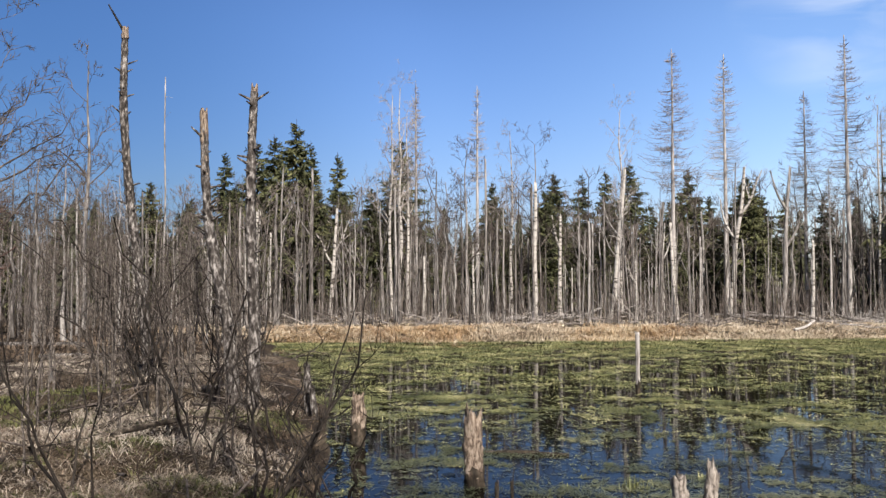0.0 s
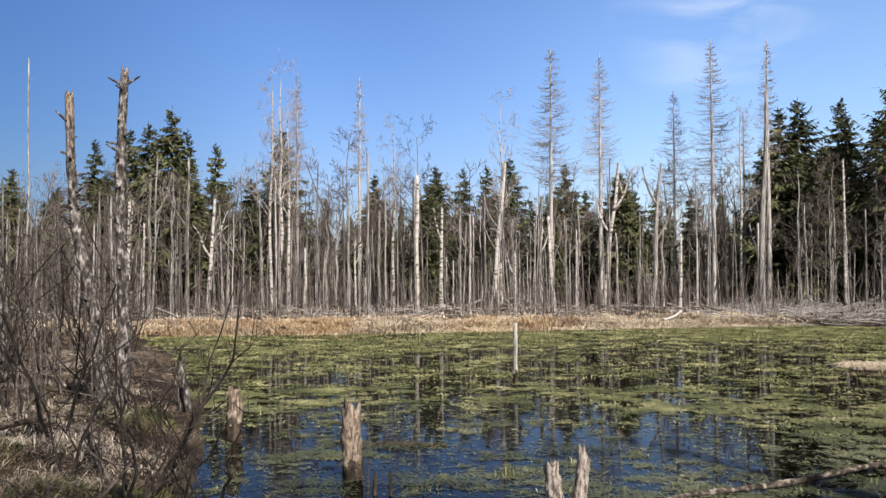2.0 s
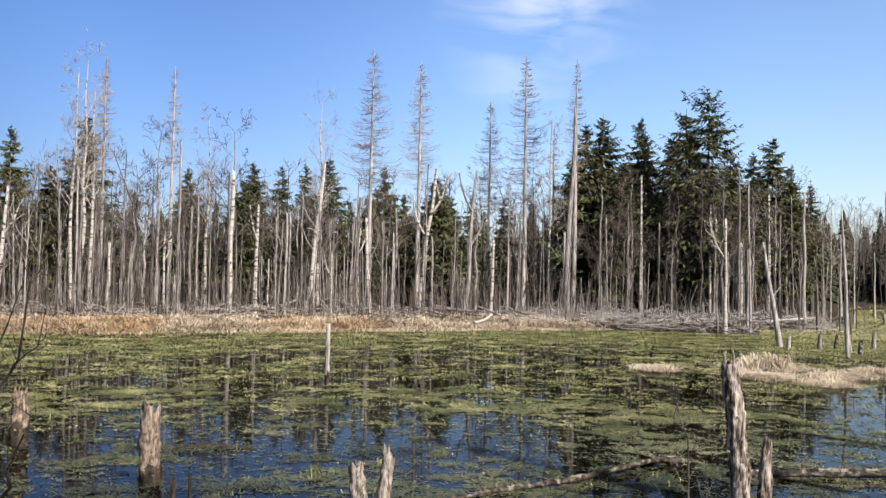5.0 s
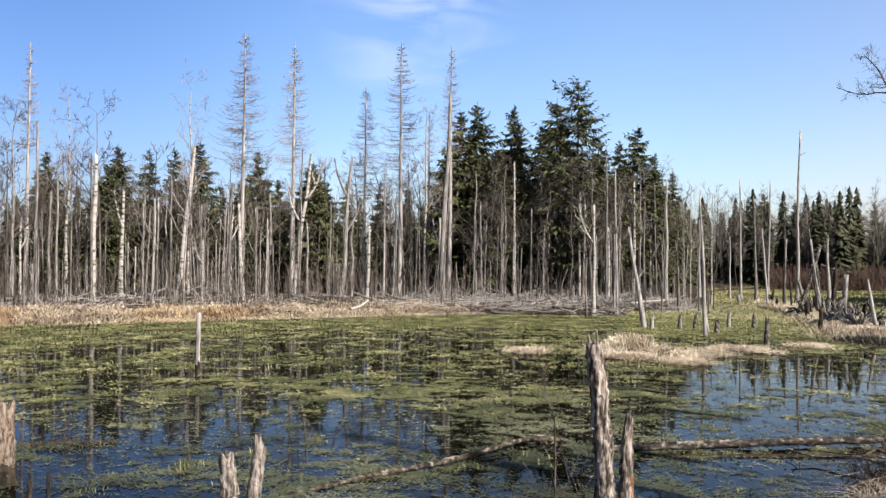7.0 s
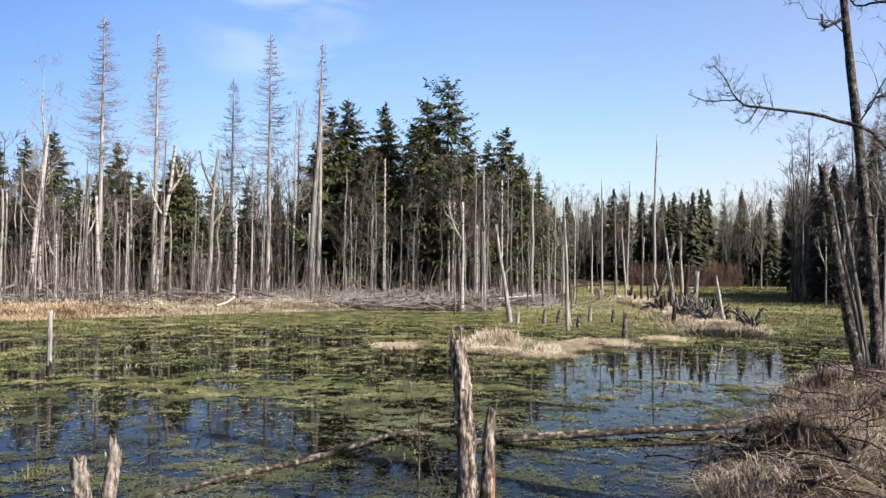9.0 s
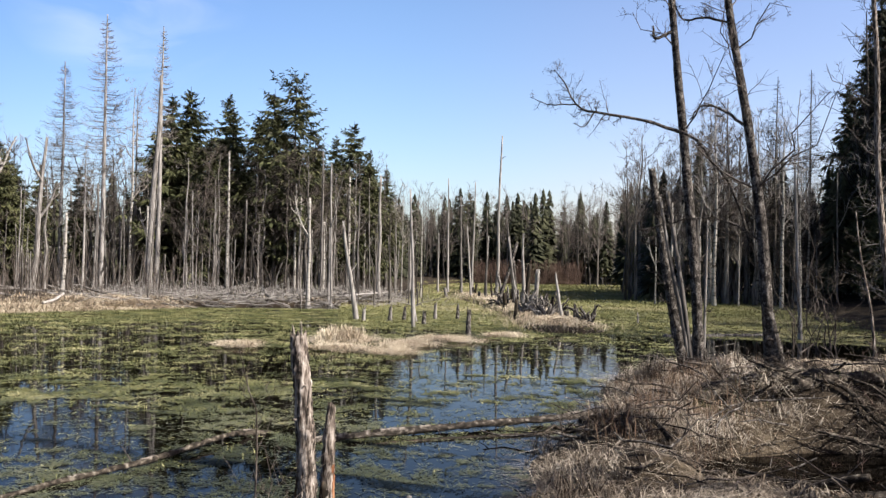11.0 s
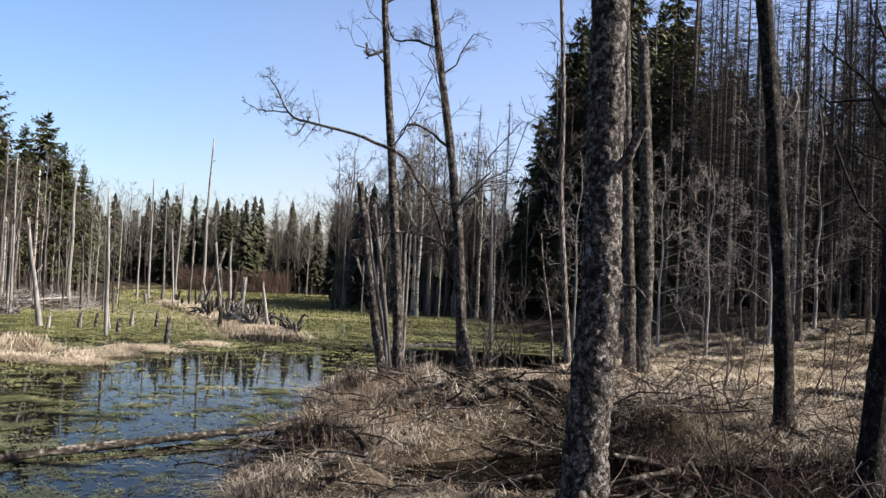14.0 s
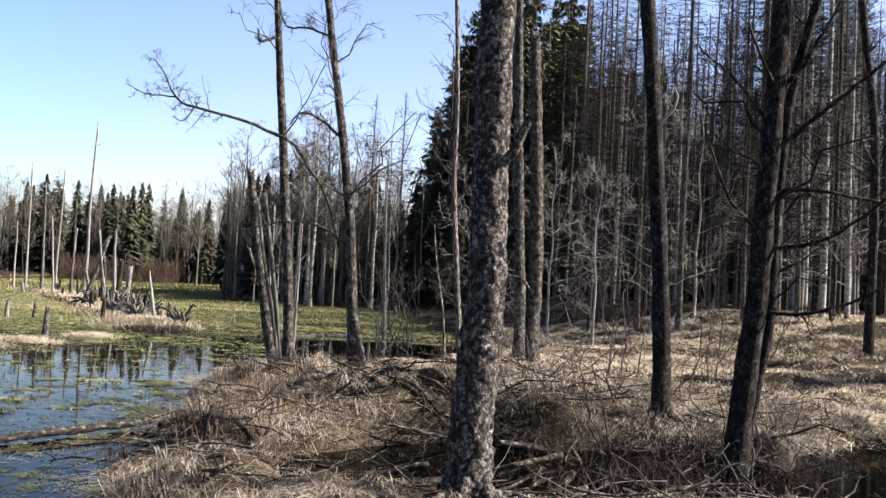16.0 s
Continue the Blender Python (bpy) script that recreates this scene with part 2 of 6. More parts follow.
M_FARWOOD = material("far_bare_twigs", [(0.2, (0.078, 0.065, 0.0585)), (0.6, (0.1365, 0.117, 0.104)), (0.9, (0.195, 0.1723, 0.156))], (0.2, 0.2, 0.2), bump=0, island=0.4)

def plated_bark(name, tones, cells=(26, 26, 15), patch=5.0):
    """Bark in small curling plates: each has a tone of its own, dark cracks run between, paler and darker areas spread over it."""
    m = bpy.data.materials.new(name)
    m.use_nodes = True
    n, l = m.node_tree.nodes, m.node_tree.links
    b = n["Principled BSDF"]
    b.inputs["Roughness"].default_value, b.inputs["Specular IOR Level"].default_value = 0.9, 0.15
    tc, mp, wob, mixv = n.new("ShaderNodeTexCoord"), n.new("ShaderNodeMapping"), n.new("ShaderNodeTexNoise"), n.new("ShaderNodeMixRGB")
    wob.inputs["Scale"].default_value, wob.inputs["Detail"].default_value = 22.0, 4.0
    mp.inputs["Scale"].default_value = cells
    mixv.inputs["Fac"].default_value = 0.09
    l.new(tc.outputs["Object"], wob.inputs["Vector"])
    l.new(tc.outputs["Object"], mixv.inputs["Color1"])
    l.new(wob.outputs["Color"], mixv.inputs["Color2"])
    l.new(mixv.outputs["Color"], mp.inputs["Vector"])
    edge, cell = n.new("ShaderNodeTexVoronoi"), n.new("ShaderNodeTexVoronoi")
    edge.feature = "DISTANCE_TO_EDGE"
    for v in (edge, cell):
        v.inputs["Scale"].default_value = 1.0
        l.new(mp.outputs["Vector"], v.inputs["Vector"])
    big, fine = n.new("ShaderNodeTexNoise"), n.new("ShaderNodeTexNoise")
    big.inputs["Scale"].default_value, big.inputs["Detail"].default_value = patch, 5.0
    fine.inputs["Scale"].default_value, fine.inputs["Detail"].default_value = 90.0, 5.0
    l.new(tc.outputs["Object"], big.inputs["Vector"])
    l.new(tc.outputs["Object"], fine.inputs["Vector"])
    sep = n.new("ShaderNodeSeparateColor")
    l.new(cell.outputs["Color"], sep.inputs["Color"])

    def madd(a, k, c):
        q = n.new("ShaderNodeMath")
        q.operation = "MULTIPLY_ADD"
        l.new(a, q.inputs[0])
        q.inputs[1].default_value = k
        if isinstance(c, float):
            q.inputs[2].default_value = c
        else:
            l.new(c, q.inputs[2])
        return q.outputs["Value"]

    tone = madd(big.outputs["Fac"], 1.15, madd(sep.outputs["Red"], 0.5, madd(fine.outputs["Fac"], 0.8, -0.75)))
    ramp = n.new("ShaderNodeValToRGB")
    while len(ramp.color_ramp.elements) < len(tones):
        ramp.color_ramp.elements.new(0.5)
    for e, (p, col) in zip(ramp.color_ramp.elements, tones):
        e.position, e.color = p, (*col, 1)
    l.new(tone, ramp.inputs["Fac"])
    crack = n.new("ShaderNodeMapRange")
    crack.inputs["From Max"].default_value, crack.inputs["To Min"].default_value = 0.14, 0.45
    l.new(edge.outputs["Distance"], crack.inputs["Value"])
    dark = n.new("ShaderNodeVectorMath")
    dark.operation = "SCALE"
    l.new(ramp.outputs["Color"], dark.inputs[0])
    l.new(crack.outputs["Result"], dark.inputs["Scale"])
    l.new(dark.outputs["Vector"], b.inputs["Base Color"])
    bp = n.new("ShaderNodeBump")
    bp.inputs["Strength"].default_value, bp.inputs["Distance"].default_value = 1.0, 0.014
    l.new(madd(sep.outputs["Green"], 0.6, madd(fine.outputs["Fac"], 0.6, crack.outputs["Result"])), bp.inputs["Height"])
    l.new(bp.outputs["Normal"], b.inputs["Normal"])
    return m


M_FLAKY = plated_bark("lichened_flaky_bark", [(0.15, (0.014, 0.012, 0.0105)), (0.42, (0.06, 0.052, 0.046)), (0.62, (0.165, 0.15, 0.138)), (0.95, (0.42, 0.4, 0.375))], (34, 34, 24), 24.0)
M_ALDERBARK = plated_bark("alder_bark_plates", [(0.15, (0.016, 0.0138, 0.0123)), (0.42, (0.062, 0.054, 0.048)), (0.65, (0.165, 0.15, 0.136)), (0.95, (0.36, 0.335, 0.305))], (44, 44, 20), 9.0)
# darker copy of the alder plates: the trunks' shade is put into its tones
M_SHADEDBARK = plated_bark("shaded_alder_bark_plates", [(0.15, (0.007, 0.006, 0.0054)), (0.45, (0.023, 0.0198, 0.0175)), (0.7, (0.062, 0.055, 0.049)), (0.97, (0.2, 0.184, 0.166))], (44, 44, 20), 9.0)

M_WATER = bpy.data.materials.new("pond_water")
M_WATER.use_nodes = True
n, l = M_WATER.node_tree.nodes, M_WATER.node_tree.links
b = n["Principled BSDF"]
b.inputs["Base Color"].default_value = (0.0016, 0.0013, 0.001, 1)
b.inputs["Roughness"].default_value, b.inputs["IOR"].default_value = 0.03, 1.125
tc, no, bp = n.new("ShaderNodeTexCoord"), n.new("ShaderNodeTexNoise"), n.new("ShaderNodeBump")
no.inputs["Scale"].default_value, no.inputs["Detail"].default_value = 1.4, 3.0
l.new(tc.outputs["Object"], no.inputs["Vector"])
bp.inputs["Strength"].default_value, bp.inputs["Distance"].default_value = 0.09, 0.02
l.new(no.outputs["Fac"], bp.inputs["Height"])
l.new(bp.outputs["Normal"], b.inputs["Normal"])


# ---- mesh tools ----
rng = np.random.default_rng(7)


def vnoise(p, scale=1.0, seed=0):
    """Smooth value noise of places (N, 3), 0 to 1."""
    q = np.asarray(p, float) * scale + 37.0 * seed + 1000.0
    i = np.floor(q).astype(np.int64)
    w = q - i
    w = w * w * (3 - 2 * w)
    total = 0
    for dx in (0, 1):
        for dy in (0, 1):
            for dz in (0, 1):
                k = (i[:, 0] + dx) * 73856093 ^ (i[:, 1] + dy) * 19349663 ^ (i[:, 2] + dz) * 83492791
                k = (k ^ (k >> 13)) * 1274126177 & 0x7FFFFFFF
                h = ((k ^ (k >> 16)) & 0xFFFF) / 65535.0
                total = total + h * (w[:, 0] if dx else 1 - w[:, 0]) * (w[:, 1] if dy else 1 - w[:, 1]) * (w[:, 2] if dz else 1 - w[:, 2])
    return total


class Geo:
    """Gathers faces and turns them into one mesh."""

    def __init__(self):
        self.v, self.f, self.count = [], [], 0

    def add(self, verts, *faces):
        verts = np.asarray(verts, np.float32).reshape(-1, 3)
        for f in faces:
            self.f.append(np.asarray(f, np.int64) + self.count)
        self.v.append(verts)
        self.count += len(verts)
        return self

    def mesh(self, name, mat, smooth=False):
        v = np.concatenate(self.v)
        loops = np.concatenate([f.ravel() for f in self.f])
        sizes = np.concatenate([np.full(len(f), f.shape[1]) for f in self.f])
        me = bpy.data.meshes.new(name)
        me.vertices.add(len(v))
        me.vertices.foreach_set("co", v.ravel())
        me.loops.add(len(loops))
        me.loops.foreach_set("vertex_index", loops.astype(np.int32))
        me.polygons.add(len(sizes))
        me.polygons.foreach_set("loop_start", np.r_[0, np.cumsum(sizes)[:-1]].astype(np.int32))
        me.update(calc_edges=True)
        if smooth:
            me.polygons.foreach_set("use_smooth", np.ones(len(sizes), bool))
        me.materials.append(mat)
        return me


def tubes(geo, paths, radii, sides=4, cap=False):
    """Adds M tubes along paths (M, N, 3) of radii (M, N)."""
    p, r = np.asarray(paths, float), np.asarray(radii, float)
    m, k = p.shape[:2]
    t = np.gradient(p, axis=1)
    t /= np.linalg.norm(t, axis=2, keepdims=True) + 1e-9
    mean = np.abs(t.mean(1))
    ref = np.where(mean[:, :1] < 0.7, [[1.0, 0, 0]], [[0, 1.0, 0]])[:, None, :]
    u = np.cross(t, ref)
    u /= np.linalg.norm(u, axis=2, keepdims=True) + 1e-9
    w = np.cross(t, u)
    a = np.arange(sides) * 2 * np.pi / sides
    v = p[:, :, None] + r[:, :, None, None] * (np.cos(a)[:, None] * u[:, :, None] + np.sin(a)[:, None] * w[:, :, None])
    i = np.arange(m)[:, None, None] * k * sides + np.arange(k - 1)[None, :, None] * sides
    j, j2 = np.arange(sides)[None, None], (np.arange(sides)[None, None] + 1) % sides
    quads = np.stack(np.broadcast_arrays(i + j, i + j2, i + sides + j2, i + sides + j), -1).reshape(-1, 4)
    faces = [quads]
    if cap:
        faces.append(np.arange(m)[:, None] * k * sides + (k - 1) * sides + np.arange(sides)[None])
    geo.add(v, *faces)


def spline(points, count):
    """A smooth line of count places through the points."""
    p = np.asarray(points, float)
    q = np.r_[[2 * p[0] - p[1]], p, [2 * p[-1] - p[-2]]]
    s = np.linspace(0, len(p) - 1 - 1e-6, count)
    i = s.astype(int)
    f = (s - i)[:, None]
    a, b_, c, d = q[i], q[i + 1], q[i + 2], q[i + 3]
    return 0.5 * (2 * b_ + (c - a) * f + (2 * a - 5 * b_ + 4 * c - d) * f**2 + (3 * b_ - a - 3 * c + d) * f**3)


def trunk_geo(points, r0, r1, sides=14, rings=40, rough=0.12, scale=6.0, seed=0, jagged=0.0, flare=0.25, flakes=0.0):
    """A trunk: tapered, lumpy, flared at its foot, with a splintered top."""
    p = spline(points, rings)
    s = np.linspace(0, 1, rings)
    r = r0 + (r1 - r0) * s + r0 * flare * np.exp(-s * 18)
    g = Geo()
    tubes(g, p[None], r[None], sides, cap=False)
    v = g.v[0].reshape(rings, sides, 3).astype(float)
    out = v - p[:, None]
    nz = vnoise(v.reshape(-1, 3) * [1, 1, 0.45], scale, seed).reshape(rings, sides) - 0.5
    nz2 = vnoise(v.reshape(-1, 3), scale * 3.1, seed + 5).reshape(rings, sides) - 0.5
    k = 1 + rough * 2 * nz + rough * nz2
    if flakes:
        chip = vnoise(v.reshape(-1, 3) * [1, 1, 0.6], scale * 4.3, seed + 9).reshape(rings, sides)
        k += flakes * (chip > 0.52) + flakes * 0.7 * (chip > 0.66)
    v = p[:, None] + out * k[:, :, None]
    if jagged:
        lift = jagged * (vnoise(np.c_[np.cos(np.arange(sides) * 6.28 / sides), np.sin(np.arange(sides) * 6.28 / sides), np.zeros(sides)], 1.7, seed + 3) - 0.35)
        lift += jagged * 0.35 * np.random.default_rng(seed).random(sides)
        v[-1, :, 2] += lift
        v[-2, :, 2] += lift * 0.4
    g.v[0] = v.reshape(-1, 3).astype(np.float32)
    base = (rings - 1) * sides
    sunk = p[-1] - (p[-1] - p[-2]) * (1.5 if jagged else -0.1)
    g.add([sunk])
    j = np.arange(sides)
    g.f.append(np.stack([base + j, base + (j + 1) % sides, np.full(sides, rings * sides)], 1))
    return g


def part(name, geo, mat, parent, label="", smooth=True):
    ob = new(name, geo.mesh(name, mat, smooth))
    ob.parent = parent
    return tagged(ob, label)


def thing(name, label, category, group="", kind="", at=(0, 0, 0)):
    ob = new(name)
    ob.empty_display_size = 0.2
    ob.location = at
    return tagged(ob, label, category, group, kind)


def solid(name, geo, mat, label, category, group="", kind="", smooth=True):
    return tagged(new(name, geo.mesh(name, mat, smooth)), label, category, group, kind)


def blades(geo, at, length, width, bend, r, upright=1.0):
    """Grass blades: narrow ribbons that rise and bow over."""
    m = len(at)
    az = r.uniform(0, 2 * np.pi, m)
    way = np.stack([np.cos(az), np.sin(az), np.zeros(m)], 1)
    side = np.stack([-np.sin(az), np.cos(az), np.zeros(m)], 1)
    up = np.array([0, 0, 1.0])
    length, width, bend = (np.broadcast_to(np.asarray(a, float), (m,)) for a in (length, width, bend))
    rise = length * upright
    mid = at + way * (length * bend * 0.3)[:, None] + up * (rise * (0.62 - 0.2 * bend))[:, None]
    tip = at + way * (length * bend * 0.95)[:, None] + up * (rise * np.clip(1.0 - 0.75 * bend, 0.03, 1))[:, None]
    h = side * (width / 2)[:, None]
    v = np.stack([at - h, at + h, mid + h * 0.8, mid - h * 0.8, tip], 1)
    i = np.arange(m)[:, None] * 5
    geo.add(v, i + [[0, 1, 2, 3]], i + [[3, 2, 4]])


# ---- lie of the land ----
POND = np.array([(-0.6, 4.2), (-1.3, 8.4), (-2.0, 13.2), (-3.4, 21.5), (-6.0, 29.4), (-9.0, 30.6), (4.5, 32.0), (15.4, 33.2), (20.8, 33.4), (26, 32.6),
                 (31, 33), (40, 40), (60, 60), (88, 74), (104, 66), (86, 42), (60, 26), (42, 15.5), (32, 9.5), (27, 7.2), (22.5, 5.9), (18.5, 6.2), (16.6, 7.6), (15, 8.8),
                 (10.1, 6.5), (7.9, 5.5), (6.2, 4.7), (4.2, 3.0), (1.8, 2.7)])
DITCH = np.array([(8.3, 3.2), (9.2, 2.6), (10.0, 2.2), (9.9, 1.3), (10.3, 0.5), (10.1, -0.8), (9.9, -1.5), (9.3, -2.2), (10.6, -2.0), (12.6, -2.5)])
MOUNDS = ((8.6, 2.1, 1.3, -0.3), (9.3, 0.7, 1.2, -0.3), (8.8, -1.8, 1.3, -0.3), (10.9, 3.7, 0.7, 0.35), (11.0, 1.8, 0.6, 0.3), (8.1, 4.5, 0.8, 0.3), (12.3, 5.2, 0.9, 0.28), (12.9, 6.6, 0.8, 0.22), (10.6, 4.4, 0.6, 0.2), (11.6, 2.6, 1.1, 0.3), (7.3, 2.9, 0.7, 0.18), (14.6, 4.0, 0.9, 0.3), (9.7, 5.2, 0.7, 0.15), (13.5, 1.5, 1.2, 0.2), (-3.2, 9.5, 1.2, 0.2))
RIDGE = np.array([(23.0, 16.2), (26.0, 19.2), (32.5, 25.8), (43.0, 38.5), (60.0, 57.0)])
ISLETS = ((11.7, 17.6, 0.55), (13.2, 15.6, 0.7), (14.6, 17.2, 1.0), (13.6, 14.2, 0.7), (16.9, 15.6, 0.8), (15.2, 15.4, 0.8), (19.5, 15.8, 0.6))


def edge_distance(x, y, ring, closed=True):
    p = np.stack([x, y], -1)[..., None, :]
    a = ring
    c = np.roll(ring, -1, 0) if closed else ring[1:]
    a = a if closed else ring[:-1]
    d = c - a
    s = np.clip(((p - a) * d).sum(-1) / (d * d).sum(-1), 0, 1)
    return np.linalg.norm(p - a - s[..., None] * d, axis=-1).min(-1)


def shore(x, y):
    """Metres from the pond's edge, positive over water."""
    a, c = POND, np.roll(POND, -1, 0)
    X, Y = x[..., None], y[..., None]
    cross = ((a[:, 1] > Y) != (c[:, 1] > Y)) & (X < (c[:, 0] - a[:, 0]) * (Y - a[:, 1]) / (c[:, 1] - a[:, 1] + 1e-9) + a[:, 0])
    inside = cross.sum(-1) % 2 == 1
    d = edge_distance(x, y, POND)
    return np.where(inside, d, -d)


def land(x, y):
    """The ground's height; the water stands at 0."""
    x, y = np.asarray(x, float), np.asarray(y, float)
    p = np.stack([x.ravel(), y.ravel(), np.zeros(x.size)], 1)
    wob = (vnoise(p, 0.55, 3).reshape(x.shape) - 0.5)
    s = shore(x, y) + wob * 1.1
    hum = (vnoise(p, 1.3, 1).reshape(x.shape) - 0.5) * 0.26 + (vnoise(p, 3.1, 2).reshape(x.shape) - 0.5) * 0.16
    z = np.where(s > 0, -0.4 * (1 - np.exp(-np.maximum(s, 0) / 0.9)), 0.3 * (1 - np.exp(np.minimum(s, 0) / 0.7)) + hum * np.clip(-s / 0.6, 0, 1))
    rise = np.clip((-s - 2.0) / 9.0, 0, 1) * np.clip((x - 17) / 8, 0, 1) * (y < 20)
    z = z + 1.15 * rise * rise * (3 - 2 * rise)
    r = np.hypot(x, y)
    z = z + np.where(s < 0, np.clip((r - 45) / 200, 0, 0.5), 0)
    for cx, cy, rr_, up in MOUNDS:
        z = z + up * np.exp(-((x - cx) ** 2 + (y - cy) ** 2) / (rr_ * rr_))
    z = z - 0.85 * np.exp(-((edge_distance(x, y, DITCH, False) + wob * 0.3) / 1.1) ** 4)
    for cx, cy, rr in ISLETS:
        z = np.maximum(z, -0.4 + 0.5 * np.exp(-(((x - cx) ** 2 + (y - cy) ** 2) / (rr * rr)) ** 2))
    rd = edge_distance(x, y, RIDGE, False)
    z = np.maximum(z, -0.4 + 0.58 * np.exp(-(rd / 1.6) ** 4))
    return z


def polar(r, deg):
    return np.stack([r * np.sin(np.radians(deg)), r * np.cos(np.radians(deg))], -1)


radii_ = np.r_[0.0, np.geomspace(0.8, 60, 190), np.geomspace(64, 2500, 40)]
angles_ = np.r_[np.arange(-40, 110, 0.6), np.arange(110, 320, 3.0)]
rr, aa = np.meshgrid(radii_, angles_, indexing="ij")
gx, gy = rr * np.sin(np.radians(aa)), rr * np.cos(np.radians(aa))
gz = np.concatenate([land(gx[i:i + 20], gy[i:i + 20]) for i in range(0, len(gx), 20)])
g = Geo()
na = len(angles_)
i = np.arange(len(radii_) - 1)[:, None] * na
j, j2 = np.arange(na)[None], (np.arange(na)[None] + 1) % na
g.add(np.stack([gx, gy, gz], -1), np.stack(np.broadcast_arrays(i + j, i + j2, i + na + j2, i + na + j), -1).reshape(-1, 4)[:, ::-1])
solid("ground", g, M_GROUND, "brown leaf litter and peat round a flooded bog pond", "ground", kind="structure")
g = Geo()
k = np.linspace(0, 2 * np.pi, 97)[:-1]
g.add(np.r_[[(0, 0, 0)], np.stack([130 * np.cos(k), 130 * np.sin(k), 0 * k], 1)], np.stack([np.zeros(96, int), 1 + np.arange(96), 1 + (np.arange(96) + 1) % 96], 1))
solid("water", g, M_WATER, "still dark peat-brown pond water mirroring sky and trees", "water", kind="structure", smooth=False)


def ground_at(x, y):
    return float(land(np.array([x]), np.array([y]))[0])


# ---- trees ----
def limb_paths(start, way, length, r, droop=0.0, lift=0.0, wander=0.12, points=5):
    """Curved lines from start (M, 3) along way (M, 3); droop bends them down, lift turns the tips up."""
    m = len(start)
    s = np.linspace(0, 1, points)
    p = start[:, None] + way[:, None] * (length[:, None] * s)[:, :, None]
    p[:, :, 2] += length[:, None] * (-droop * s**1.6 + lift * s**3)
    jit = r.normal(0, 1, (m, points, 3)) * (wander * length[:, None] * s)[:, :, None] * 0.5
    return p + jit


def unit(v):
    return v / (np.linalg.norm(v, axis=-1, keepdims=True) + 1e-9)


def branches(geo, parents, radii, per, spread, ratio, r, lift=0.25, first=0.25, points=4, sides=3, thin=0.45, wander=0.2):
    """Side shoots on lines (M, N, 3). Returns their lines and radii."""
    m, k = parents.shape[:2]
    idx = np.repeat(np.arange(m), per)
    s = r.uniform(first, 1.0, len(idx))
    f = s * (k - 1)
    i0 = np.minimum(f.astype(int), k - 2)
    w = (f - i0)[:, None]
    start = parents[idx, i0] * (1 - w) + parents[idx, i0 + 1] * w
    along = unit(parents[idx, i0 + 1] - parents[idx, i0])
    rad = radii[idx, i0] * (1 - w[:, 0]) + radii[idx, i0 + 1] * w[:, 0]
    away = unit(np.cross(along, r.normal(0, 1, along.shape)))
    way = unit(along * (1 - spread) + away * spread + [0, 0, lift])
    total = np.linalg.norm(parents[idx, -1] - parents[idx, 0], axis=1)
    length = total * ratio * (1.15 - 0.7 * s) * r.uniform(0.6, 1.25, len(idx))
    p = limb_paths(start, way, length, r, wander=wander, points=points)
    rr_ = (rad * thin)[:, None] * np.linspace(1, 0.35, points)[None]
    tubes(geo, p, rr_, sides)
    return p, rr_


def bare_tree(name, label, h, r0, seed, bark, twig, limbs=14, first=0.35, spread=0.75, ratio=0.32, twigs=(7, 7), group="", lean=(0, 0), fine=0.006, sides=8, lift=0.3):
    """A leafless broadleaf: trunk, limbs and two orders of twigs."""
    r = np.random.default_rng(seed)
    ob = thing(name, label, "tree", group)
    s = np.linspace(0, 1, 7)
    pts = np.stack([lean[0] * s**1.3, lean[1] * s**1.3, h * s], 1)
    pts[1:, :2] += r.normal(0, 0.007 * h, (6, 2))
    p = spline(pts, 22)
    rad = r0 * (1 - 0.86 * np.linspace(0, 1, 22)) + r0 * 0.25 * np.exp(-np.linspace(0, 1, 22) * 20)
    g = Geo()
    tubes(g, p[None], rad[None], sides)
    part("trunk", g, bark, ob)
    g = Geo()
    l1, r1 = branches(g, p[None], rad[None], limbs, spread, ratio, r, lift=lift, first=first, points=6, sides=4, thin=0.42, wander=0.16)
    r1 = np.maximum(r1, fine * 1.6)
    l2, r2 = branches(g, l1, r1, twigs[0], 0.6, 0.5, r, lift=0.2, points=4, thin=0.5)
    r2 = np.maximum(r2, fine)
    if twigs[1]:
        branches(g, l2, np.maximum(r2, fine * 1.4), twigs[1], 0.55, 0.5, r, lift=0.15, points=3, thin=0.6)
    part("bare_crown", g, twig, ob, smooth=False)
    return ob


